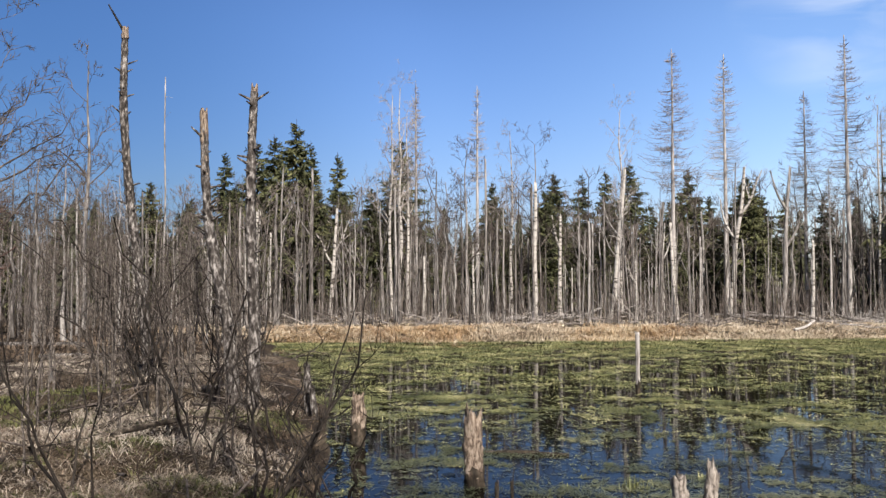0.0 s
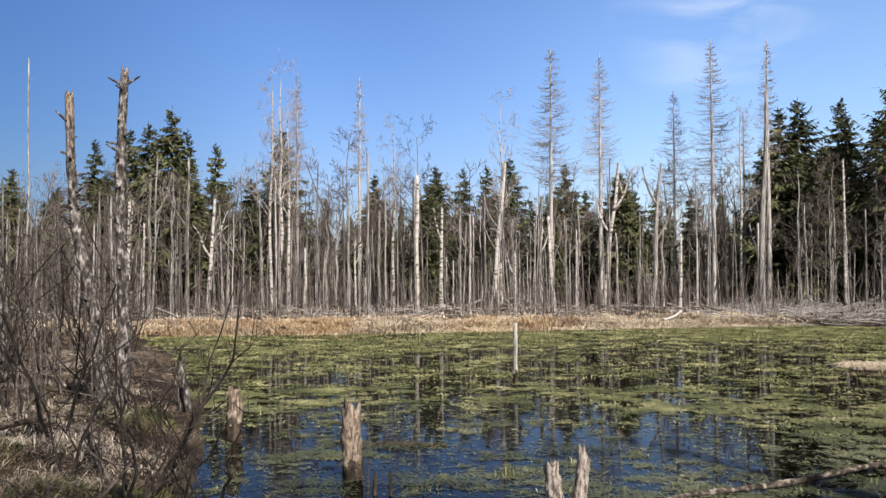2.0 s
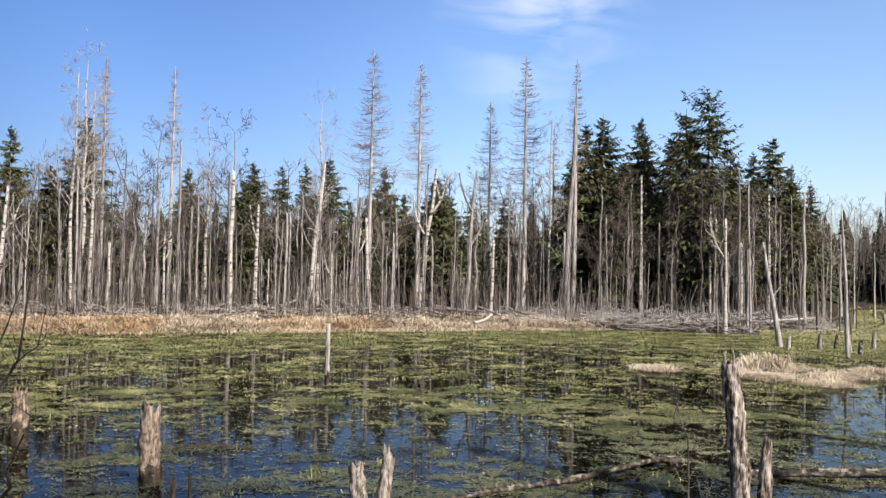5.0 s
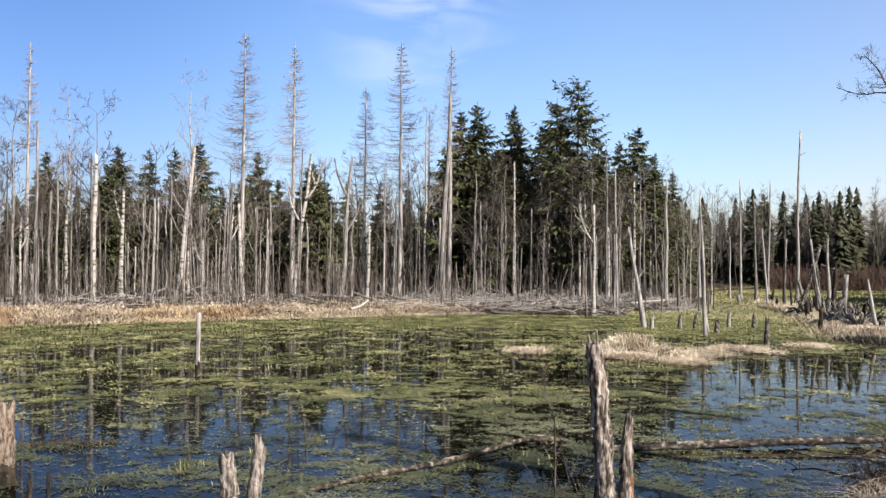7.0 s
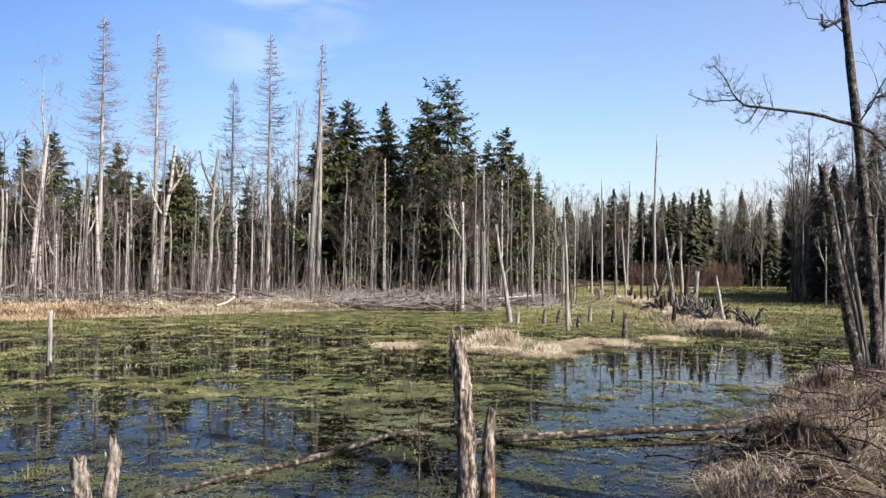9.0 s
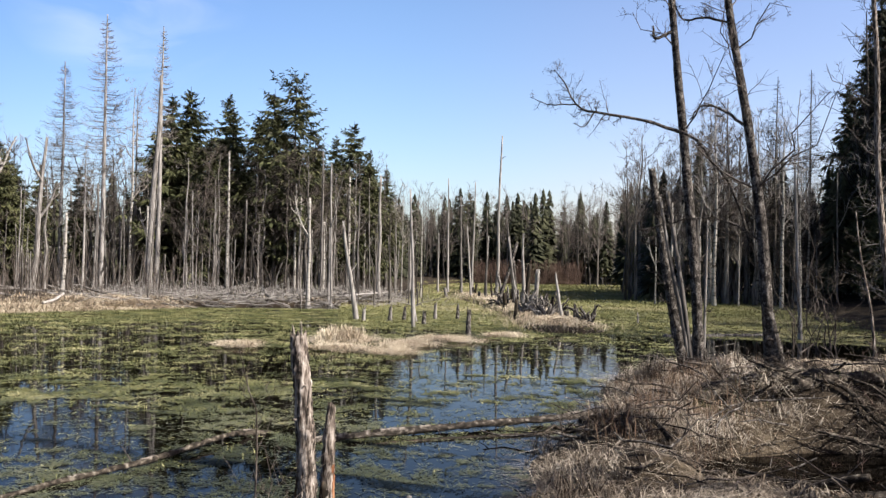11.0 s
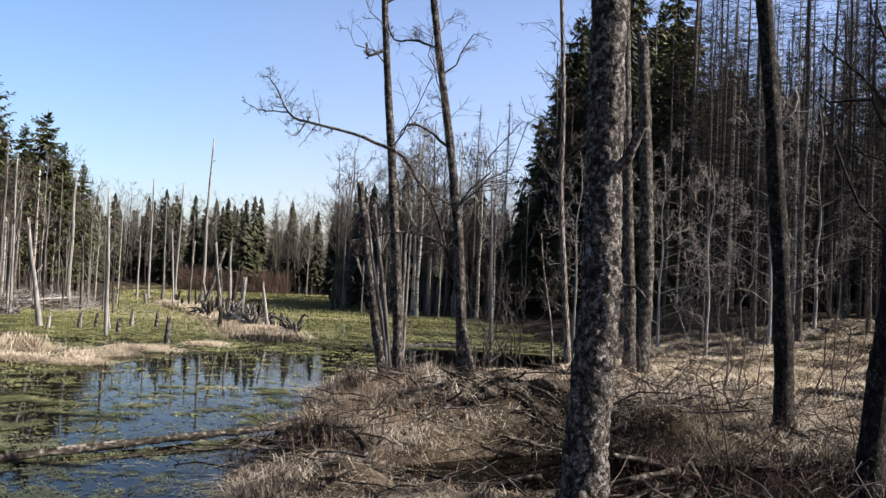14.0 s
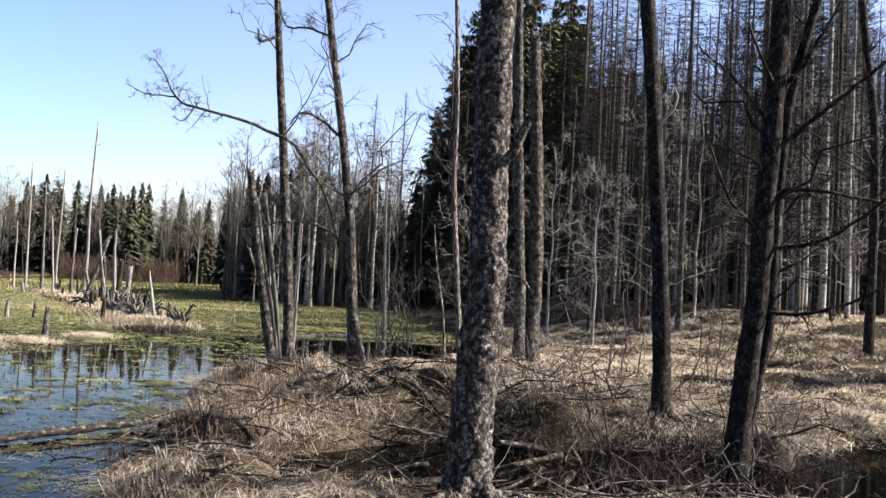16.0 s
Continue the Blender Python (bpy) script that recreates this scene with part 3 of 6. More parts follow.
def spruce(name, label, h, seed, rmax=2.0, clear=0.12, sparse=1.0, group="", needle=None, full=0.85, bow=(0.42, 0.34), spray=1.0, step=0.031):
    """A living spruce: whorls of drooping boughs with upturned tips, hung with needle sprays, under a pointed leader."""
    r = np.random.default_rng(seed)
    ob = thing(name, label, "tree", group)
    z = np.linspace(0, 1, 12)
    g = Geo()
    tubes(g, np.stack([0 * z, 0 * z, h * z], 1)[None], (0.011 * h * (1 - 0.95 * z) + 0.004)[None], 7)
    part("trunk", g, M_DARKBARK, ob)
    hs = []
    zz = clear * h
    while zz < h * 0.975:
        hs.append(zz)
        zz += step * h * r.uniform(0.75, 1.25) * (1.2 - 0.62 * zz / h)
    hs = np.array(hs)
    per = 9
    hz = np.repeat(hs, per) + r.normal(0, 0.008 * h, len(hs) * per)
    keep = (r.random(len(hz)) < 0.92 * sparse) & (hz < 0.985 * h)
    hz = hz[keep]
    az = r.uniform(0, 2 * np.pi, len(hz))
    up = 1 - hz / h
    lopsided = 1 + 0.22 * np.sin(az + seed) + 0.12 * np.sin(2.3 * hz + 3 * az)
    length = rmax * np.minimum(1.0, (up * 1.2) ** full) * r.choice([0.55, 0.8, 1.0, 1.18], len(hz)) * lopsided * np.where(hz < clear * h * 1.7, 0.7, 1) + 0.05
    way = np.stack([np.cos(az), np.sin(az), np.where(up < 0.1, 0.55, 0.1)], 1)
    boughs = limb_paths(np.stack([0 * hz, 0 * hz, hz], 1), way, length, r, droop=bow[0], lift=bow[1], wander=0.06, points=6)
    g = Geo()
    tubes(g, boughs, (0.003 + 0.0011 * h) * np.ones((len(hz), 6)) * np.linspace(1.1, 0.3, 6), 3)
    part("bough_frame", g, M_DARKTWIG, ob, smooth=False)
    # needle sprays along each bough
    g = Geo()
    n_ = 34
    idx = np.repeat(np.arange(len(hz)), n_)
    s = np.tile(np.linspace(0.1, 1.0, n_), len(hz)) + r.normal(0, 0.02, len(idx))
    f = np.clip(s, 0, 0.999) * 5
    i0 = f.astype(int)
    w = (f - i0)[:, None]
    st = boughs[idx, i0] * (1 - w) + boughs[idx, i0 + 1] * w
    along = unit(boughs[idx, i0 + 1] - boughs[idx, i0])
    side = unit(np.cross(along, [0, 0, 1.0])) * np.where(np.arange(len(idx)) % 2, 1, -1)[:, None]
    ln = (length[idx] * (0.27 - 0.19 * np.clip(s, 0, 1)) + 0.02 * h * np.minimum(1, length[idx])) * r.uniform(0.4, 1.4, len(idx)) * spray
    wy = unit(side * 0.75 + along * 0.8 + np.stack([r.normal(0, .15, len(idx)), r.normal(0, .15, len(idx)), r.uniform(-1.3, 0.1, len(idx))], 1))
    wd = unit(np.cross(wy, r.normal(0, 1, wy.shape) * 0.5 + [0, 0, 1.0])) * (0.01 + 0.11 * ln)[:, None]
    tip = st + wy * ln[:, None]
    mid = st + wy * (ln * 0.4)[:, None]
    v = np.stack([st, mid + wd, tip, mid - wd], 1)
    i = np.arange(len(idx))[:, None] * 4
    g.add(v, i + [[0, 1, 2]], i + [[0, 2, 3]])
    part("crown", g, needle or M_NEEDLE, ob, smooth=False)
    return ob


def dead_spruce(name, label, h, seed, rmax=1.3, group="", clear=0.3, dense=1.0, bark=None, twig=None, fine=0.009, droop=0.15, girth=0.0105, shoots=6):
    """A needleless spruce: a straight pole with whorls of bare, bowed branches."""
    r = np.random.default_rng(seed)
    ob = thing(name, label, "tree", group)
    z = np.linspace(0, 1, 14)
    g = Geo()
    wob = np.cumsum(r.normal(0, 0.002 * h, (14, 2)), 0) * 0.5
    wob[0] = 0
    path = np.c_[wob, h * z]
    tubes(g, path[None], (girth * h * (1 - 0.9 * z) + 0.008)[None], 7)
    part("trunk", g, bark or M_GREY, ob)
    nb = int(230 * dense)
    hz = np.sort(r.uniform(clear, 0.985, nb)) * h
    az = r.uniform(0, 2 * np.pi, nb)
    up = 1 - hz / h
    length = rmax * np.minimum(1, (up * 1.7) ** 0.8) * r.uniform(0.4, 1.1, nb) + 0.12
    length *= np.where(hz < 0.5 * h, r.uniform(0.25, 1, nb), 1)
    start = np.stack([np.interp(hz, path[:, 2], path[:, 0]), np.interp(hz, path[:, 2], path[:, 1]), hz], 1)
    way = np.stack([np.cos(az), np.sin(az), np.full(nb, 0.05)], 1)
    p = limb_paths(start, way, length, r, droop=droop + 0.1, lift=droop + 0.22, wander=0.06, points=5)
    rad = np.full((nb, 5), fine) * np.linspace(1.5, 0.7, 5)
    g = Geo()
    tubes(g, p, rad, 3)
    branches(g, p, rad, shoots, 0.6, 0.34, r, lift=-0.15, points=3, thin=0.75)
    part("bare_crown", g, twig or M_PALETWIG, ob, smooth=False)
    return ob


def snag(h, r0, seed, lean=(0, 0), sides=7, rings=12, stubs=5, jag=0.25, top=0.5, forks=0):
    """A standing dead stem with a broken top and a few stubs, in one mesh."""
    r = np.random.default_rng(seed)
    s = np.linspace(0, 1, 5)
    pts = np.stack([lean[0] * s, lean[1] * s, h * s], 1)
    pts[1:, :2] += r.normal(0, 0.0035 * h, (4, 2))
    g = trunk_geo(pts, r0, r0 * top, sides, rings, 0.1, 3.0, seed, jag)
    for k in range(forks):
        # a crooked limb that rises beside the stem, with a few bare side shoots
        z, a = r.uniform(0.42, 0.72), r.uniform(0, 6.28)
        st = np.array([lean[0] * z, lean[1] * z, h * z])
        w = np.array([math.cos(a), math.sin(a), 0])
        up = h * r.uniform(0.2, 0.42)
        q = spline([st, st + w * up * 0.22 + [0, 0, up * 0.35], st + w * up * 0.34 + [0, 0, up * 0.7], st + w * up * r.uniform(0.3, 0.6) + [0, 0, up]], 9)
        rad = r0 * 0.5 * np.linspace(1, 0.35, 9)
        tubes(g, q[None], rad[None], 5)
        branches(g, q[None], rad[None], 5, 0.6, 0.45, r, 0.4, 0.3, 4, 3, 0.5)
    if stubs:
        p = spline(pts, 12)
        hz = r.uniform(0.3, 0.97, stubs)
        st = np.stack([np.interp(hz, np.linspace(0, 1, 12), p[:, k]) for k in range(3)], 1)
        az = r.uniform(0, 6.28, stubs)
        way = unit(np.stack([np.cos(az), np.sin(az), r.uniform(-0.1, 0.9, stubs)], 1))
        q = limb_paths(st, way, r.uniform(0.15, 0.7, stubs) * (0.4 + r0 * 3), r, points=3)
        tubes(g, q, np.full((stubs, 3), r0 * 0.16) * np.linspace(1.2, 0.5, 3), 3)
    return g


def place(ob, x, y, turn=0.0, scale=1.0, tall=1.0, sink=0.06):
    m = Matrix.Translation((x, y, ground_at(x, y) - sink)) @ Matrix.Rotation(turn, 4, "Z") @ Matrix.Diagonal((scale, scale, scale * tall, 1))
    return copy_thing(ob, m)


def put(ob, x, y, turn=0.0, scale=1.0, tall=1.0, sink=0.06):
    """Sets a first thing itself in its place."""
    ob.matrix_basis = Matrix.Translation((x, y, ground_at(x, y) - sink)) @ Matrix.Rotation(turn, 4, "Z") @ Matrix.Diagonal((scale, scale, scale * tall, 1))
    return ob


class Kind:
    """Things of one kind: the first use places the first-made one, later uses place copies."""

    def __init__(self, obs, heights):
        self.obs, self.h, self.used = obs, heights, [False] * len(obs)

    def at(self, n, x, y, h, turn=0.0, wide=1.0):
        n %= len(self.obs)
        k = h / self.h[n]
        sc = k * wide
        m = Matrix.Translation((x, y, ground_at(x, y) - 0.06)) @ Matrix.Rotation(turn, 4, "Z") @ Matrix.Diagonal((sc, sc, k, 1))
        if not self.used[n]:
            self.used[n] = True
            self.obs[n].matrix_basis = m
            return self.obs[n]
        ob = self.obs[n]
        old = ob.matrix_basis.copy()
        ob.matrix_basis = Matrix.Identity(4)
        made = copy_thing(ob, m)
        ob.matrix_basis = old
        return made


SPRUCES = Kind([spruce("spruce_tree", "dark green living spruce behind the dead trunks", 12.0, 20 + k, (2.9, 2.4, 3.2, 2.7, 3.3)[k], (0.1, 0.16, 0.06, 0.22, 0.14)[k], (1, 0.9, 1, 0.85, 0.8)[k], "living spruces") for k in range(5)], [12.0] * 5)
BIGSPRUCE = spruce("spruce_tree", "tall ragged spruce with gaps between its upswept boughs", 12.4, 31, 3.7, 0.16, 0.85, "living spruces", full=0.55, bow=(0.3, 0.4), spray=0.75, step=0.046)
PALESPRUCES = Kind([dead_spruce("dead_spruce", "tall needleless grey spruce with bare whorled branches", 14.0, 40 + k, (2.1, 1.7, 1.9, 1.1)[k], "dead spruces", (0.45, 0.5, 0.35, 0.55)[k], (1.25, 1.1, 1.3, 0.9)[k], M_PALE, (M_DEADTWIG, M_PALETWIG, M_DEADTWIG, M_PALETWIG)[k], fine=0.009, droop=0.22) for k in range(4)], [14.0] * 4)
BIRCHES = Kind([bare_tree("birch_tree", "leafless pale birch at the drowned wood's edge", 11.0, 0.12, 50 + k, M_BIRCH, M_PALETWIG, 16, 0.4, 0.6, 0.26, (7, 6), "bare birches", fine=0.009) for k in range(3)], [11.0] * 3)
ALDERS = Kind([bare_tree("alder_tree", "leafless grey alder with crooked bare limbs", 9.0, 0.13, 60 + k, M_GREY, M_TWIG, 15, 0.3, 0.75, 0.36, (7, 6), "bare alders", fine=0.0125) for k in range(4)], [9.0] * 4)
SNAGS = Kind([solid("dead_tree", snag(7.0, (0.09, 0.066, 0.105, 0.05, 0.076, 0.04)[k], 70 + k, ((0.1, 0), (-0.25, 0.1), (0, 0), (0.35, 0.1), (-0.1, -0.1), (0.15, 0))[k], stubs=(6, 3, 8, 4, 9, 5)[k], forks=(0, 2, 0, 3, 1, 0)[k]), M_GREY,
              "weathered grey dead trunk with a snapped top", "dead tree", "drowned trunks") for k in range(6)], [7.0] * 6)
WHITESNAGS = Kind([solid("birch_snag", snag(5.0, (0.1, 0.085, 0.12)[k], 80 + k, stubs=2, forks=(2, 0, 1)[k]), M_BIRCH, "white broken birch trunk by the far shore", "dead tree", "birch snags") for k in range(3)], [5.0] * 3)
SAPLINGS = Kind([bare_tree("dead_sapling", "thin leafless sapling with short bare twigs", 7.0, 0.05, 90 + k, M_ALDER if k else M_GREY, M_TWIG, 18, 0.15, 0.6, 0.16, (4, 0), "thin saplings", fine=0.008, sides=5) for k in range(4)], [7.0] * 4)
# one stem form in three wears pale birch bark, as if sunlit
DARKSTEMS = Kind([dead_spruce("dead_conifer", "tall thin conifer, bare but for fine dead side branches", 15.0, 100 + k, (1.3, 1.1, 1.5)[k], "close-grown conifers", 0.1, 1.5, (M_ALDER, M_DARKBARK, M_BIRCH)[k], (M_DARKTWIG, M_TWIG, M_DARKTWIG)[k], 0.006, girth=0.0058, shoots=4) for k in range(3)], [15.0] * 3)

PALESHRUBS = Kind([bare_tree("bare_shrub", "pale leafless shrub before the dark wood", 5.5, 0.045, 110 + k, M_PALE, M_PALETWIG, 22, 0.12, 0.8, 0.34, (7, 5), "pale shrubs", fine=0.007, sides=6, lift=0.15) for k in range(3)], [5.5] * 3)
# living spruces that stand out above the far wood: x, y, height
for n, (x, y, h) in enumerate([(-14.1, 56.2, 10.6), (-12.5, 58.6, 11.7), (-11.8, 60.8, 12.4), (-9.3, 55.2, 12.4), (-9.0, 59.3, 11.8), (-6.6, 54.6, 10.2), (-2.7, 57.9, 11.7), (3.2, 55.9, 8.5),
                               (7.7, 59.4, 9.5), (9.9, 61.1, 9.7), (11.1, 58.9, 9.6), (11.9, 54.7, 9.6), (15.8, 55.7, 9.4), (19.9, 56.5, 8.9), (22.8, 57.6, 7.8), (13.1, 48.2, 4.8)]):
    SPRUCES.at((n * 3 + 1) % 5, x, y, h, n * 1.3, 0.95)
for n, (x, y, h) in enumerate([(25.2, 45.4, 11.3), (27.6, 47.5, 12.2), (31.2, 48.8, 12.7), (30.5, 44.5, 10.6), (32.4, 45.6, 12.6), (33.3, 42.5, 10.1), (36.4, 42.5, 10.8), (26.1, 42.6, 8.8), (28.4, 44.0, 10.9), (35.0, 44.5, 9.0)]):
    SPRUCES.at(n * 2 + 2, x, y, h, n * 2.1, 1.05)
put(BIGSPRUCE, 29.9, 40.0, 0.4)
SPRUCES.at(0, 58.0, 9.7, 18.0, 0.5, 1.2)
SPRUCES.at(3, 62.0, 6.5, 16.5, 1.9, 1.2)
SPRUCES.at(2, 55.0, 8.6, 14.0, 1.1, 1.25)
SPRUCES.at(4, 57.5, 7.0, 15.5, 2.4, 1.25)
# bare conifers: x, y, height, form
for x, y, h, k in [(12.9, 48.2, 15.0, 0), (15.5, 47.5, 14.5, 1), (20.1, 47.9, 12.6, 0), (21.2, 45.2, 15.0, 2), (22.8, 42.2, 14.1, 3), (23.6, 46.3, 11.0, 3), (-1.6, 51.9, 14.0, 3), (2.1, 51.9, 13.8, 3), (20.4, 45.6, 7.9, 1)]:
    PALESPRUCES.at(k, x, y, h, x)
for x, y, h, k in [(-2.8, 47.9, 12.4, 0), (-2.3, 47.6, 12.6, 1), (-1.9, 48.3, 11.6, 2), (3.8, 47.8, 10.4, 0), (10.1, 48.9, 11.7, 1), (22.5, 44.6, 11.0, 2), (-3.7, 49.8, 8.5, 2), (40.7, 44.1, 8.6, 1), (24.4, 45.3, 10.2, 0)]:
    BIRCHES.at(k, x, y, h, x * 3, 0.9)
for x, y, h, k in [(4.9, 45.7, 9.2, 0), (1.2, 43.9, 8.5, 1), (14.8, 44.0, 7.0, 2), (-15.2, 37.0, 11.6, 3), (33.5, 41.0, 7.5, 2), (30.8, 40.2, 7.8, 3), (26.0, 41.5, 7.5, 1), (38.0, 42.0, 7.5, 0)]:
    ALDERS.at(k, x, y, h, x * 2, 0.8)
for n, (x, y, h, lx, ly) in enumerate([(8.4, 43.1, 7.5, 0.67, -0.14), (13.7, 41.7, 7.2, 0.79, -0.27), (16.7, 42.8, 7.5, 0.45, -0.18), (10.7, 42.6, 5.8, 0.12, -0.03), (16.0, 37.7, 3.7, 0.11, -0.05), (-0.9, 41.9, 3.0, 0.01, 0),
                                       (-0.4, 40.9, 1.4, -0.02, 0), (-5.9, 45.6, 5.7, 0.37, 0.05), (10.4, 38.6, 4.6, -0.25, 0.07), (4.2, 39.7, 6.5, 0.07, 0), (-12.8, 40.0, 11.3, -0.08, 0), (21.5, 40.6, 10.8, 0.33, -0.18)]):
    pale = n not in (2, 3, 10, 11)
    ob = solid("birch_snag" if pale else "dead_tree", snag(h, 0.055 if n == 10 else 0.07 + 0.011 * h, 200 + n, (lx, ly), 8, 14, 4, 0.3, 0.45, 2 if n in (1, 2, 7) else 0), M_BIRCH if pale else M_GREY,
               "white leaning birch trunk with a snapped top" if pale else "tall straight grey dead trunk", "dead tree", "birch snags" if pale else "drowned trunks")
    ob.location = (x, y, ground_at(x, y) - 0.05)

for n, (x, y, h) in enumerate([(24.6, 39.6, 6.2), (25.9, 40.4, 7.4), (27.2, 39.4, 4.2), (27.9, 40.9, 8.2), (29.0, 38.6, 6.0), (30.2, 38.2, 4.0), (31.0, 38.9, 7.0), (32.0, 37.6, 6.6), (33.1, 38.4, 7.6), (33.6, 37.0, 5.2), (34.6, 37.9, 6.2),
                               (35.4, 36.8, 6.8), (36.4, 38.4, 6.0), (37.4, 37.2, 5.0), (26.6, 38.6, 3.4), (23.6, 40.6, 5.0)]):
    if n % 3 == 0:
        ALDERS.at(n, x, y, h, n * 1.7, 0.75)
    elif n % 3 == 1:
        WHITESNAGS.at(n, x, y, h, n * 1.3, 0.75)
    else:
        BIRCHES.at(n, x, y, h, n * 2.1, 0.7)

# the drowned wood along the far shore and up the inlet's near side
r = np.random.default_rng(11)
REST = []
for n in range(540):
    deg = r.uniform(-32, 46)
    d = 36.5 + 22 * r.random() ** 1.3 + max(0, deg - 8) * 0.16
    x, y = polar(d, deg)
    h = r.uniform(1.8, 5.2) if r.random() < 0.8 else r.uniform(5, 7.5)
    if n > 330:
        REST.append((x, y, h * r.uniform(0.45, 0.9)))
    elif r.random() < 0.08:
        SAPLINGS.at(n, x, y, h, r.uniform(0, 6.28))
    elif r.random() < 0.1:
        WHITESNAGS.at(n, x, y, min(h, 5), r.uniform(0, 6.28))
    else:
        SNAGS.at(r.integers(0, 6), x, y, h, r.uniform(0, 6.28), r.uniform(0.8, 1.3))
for n in range(75):
    x, y = polar(r.uniform(50, 66), r.uniform(-34, 24))
    SPRUCES.at(n, x, y, r.uniform(4.5, 8.0), n * 1.7)
for n in range(70):
    x, y = polar(r.uniform(44, 60), r.uniform(-24, 42))
    ALDERS.at(n, x, y, r.uniform(4.5, 7.5), n * 2.3)
for n in range(26):
    x, y = polar(r.uniform(52, 66), r.uniform(27, 43))
    SPRUCES.at(n, x, y, r.uniform(6, 10), n * 1.7)

g = Geo()
gt = Geo()
for x, y, h in REST:
    z0 = ground_at(x, y)
    p = spline([(x, y, z0), (x + r.normal(0, 0.03), y, z0 + h * 0.5), (x + r.normal(0, 0.12), y + r.normal(0, 0.12), z0 + h)], 6)
    rad = r.uniform(0.025, 0.06) * np.linspace(1, 0.4, 6)
    tubes(g, p[None], rad[None], 5)
    branches(gt, p[None], rad[None], 6, 0.6, 0.14, r, 0.4, 0.3, 3, 3, 0.3)
mass = thing("drowned_wood", "close-set thin dead stems behind the far shore", "dead trees", kind="stuff")
tagged(part("stem_mass", g, M_THINSTEM, mass, smooth=True), kind="stuff")
tagged(part("twig_mass", gt, M_TWIG, mass, smooth=False), kind="stuff")

# wood on the mossy bank
for n in range(230):
    deg = r.uniform(-46, -13)
    x, y = polar(r.uniform(25, 46), deg)
    if shore(np.array([x]), np.array([y]))[0] > -0.5:
        continue
    (SAPLINGS if n % 6 else SNAGS).at(n * 2 + 1 if n % 6 else n, x, y, (1.9 + 0.095 * math.hypot(x, y)) * r.uniform(0.6, 1.08), n, 0.9)
LEFTTREE = bare_tree("birch_tree", "leafless brown birch with a dense crown of fine twigs", 8.5, 0.12, 77, M_ALDER, M_BRAMBLE, 40, 0.2, 0.5, 0.22, (9, 8), "bank birches", fine=0.006)
put(LEFTTREE, -11.2, 18.6)
place(LEFTTREE, -12.6, 21.5, 2.0, 0.95)
place(LEFTTREE, -7.6, 11.2, 4.0, 0.95)
DENSE = bare_tree("birch_tree", "leafless brown birch crowded with hanging fine twigs", 6.0, 0.1, 79, M_ALDER, M_BRAMBLE, 70, 0.12, 0.5, 0.22, (11, 9), "bank birches", fine=0.0055, lift=0.2)
put(DENSE, -7.75, 13.5)
place(DENSE, -10.0, 17.0, 2.2, 1.15)
for n in range(7):
    x, y = polar(r.uniform(26, 36), -33 + 1.6 * n + r.uniform(-0.5, 0.5))
    ALDERS.at(n, x, y, r.uniform(8, 12) if n < 4 else 5.6, n * 1.9)

# far wood round the inlet's end, one belt
def belt(name, label, deg0, deg1, d0, d1, count, h0, h1, seed, conifers=0.5, twig=None):
    r = np.random.default_rng(seed)
    ob = thing(name, label, "wood", kind="stuff")
    gc, gt, gb = Geo(), Geo(), Geo()
    for n in range(count):
        x, y = polar(r.uniform(d0, d1), r.uniform(deg0, deg1))
        h = r.uniform(h0, h1)
        if r.random() < conifers:
            m = 240
            s = r.random(m) ** 0.8
            az = r.uniform(0, 6.28, m)
            ln = (0.16 * h) * (1 - s) ** 0.8 * r.uniform(0.6, 1.15, m) + 0.2
            st = np.stack([x + 0 * s, y + 0 * s, 0.12 * h + 0.88 * h * s], 1)
            wy = np.stack([np.cos(az), np.sin(az), r.uniform(-0.8, 0.1, m)], 1)
            sd = np.stack([-np.sin(az), np.cos(az), 0 * az], 1) * (0.05 + 0.16 * ln)[:, None]
            mid, tip = st + wy * (0.55 * ln)[:, None], st + wy * ln[:, None]
            i = np.arange(m)[:, None] * 4
            gc.add(np.stack([st + [0, 0, 0.35], mid + sd, tip, mid - sd], 1), i + [[0, 1, 2]], i + [[0, 2, 3]])
            tubes(gb, [[(x, y, 0), (x, y, h * 0.98)]], [[0.012 * h, 0.02]], 4)
        else:
            p = spline([(x, y, 0), (x + r.normal(0, .2), y + r.normal(0, .2), h * .5), (x + r.normal(0, .4), y + r.normal(0, .4), h)], 7)
            rad = 0.011 * h * np.linspace(1, 0.15, 7)
            tubes(gb, p[None], rad[None], 4)
            l1, r1 = branches(gt, p[None], rad[None], 14, 0.6, 0.3, r, 0.4, 0.3, 4, 3, 0.4)
            branches(gt, l1, np.maximum(r1, 0.025), 7, 0.6, 0.5, r, 0.3, 0.2, 3, 3, 0.7)
    if gc.v:
        part("crowns", gc, M_FARNEEDLE, ob, smooth=False)
    if gt.v:
        part("bare_twigs", gt, twig or M_FARWOOD, ob, smooth=False)
    part("trunks", gb, M_THINSTEM, ob, smooth=False)
    return ob


belt("far_wood", "distant mixed spruce and bare birch wood beyond the marsh inlet", 38, 66, 100, 135, 460, 7.0, 11.5, 1, 0.3)
belt("far_wood", "bare and spruce trees along the inlet's far side", 58, 72, 56, 95, 170, 5.5, 10.5, 2, 0.2)
belt("far_wood", "distant spruces closing the view behind the drowned wood", -45, 44, 70, 95, 230, 5.5, 8.5, 3, 0.55)
# near-black twig colour stands for the shade deep in this wood
belt("far_wood", "spruce and bare wood behind the close-grown conifers, its depth of shade in the dark twig colour", 72, 112, 56, 90, 340, 11.0, 22.0, 5, 0.22, M_DARKTWIG)
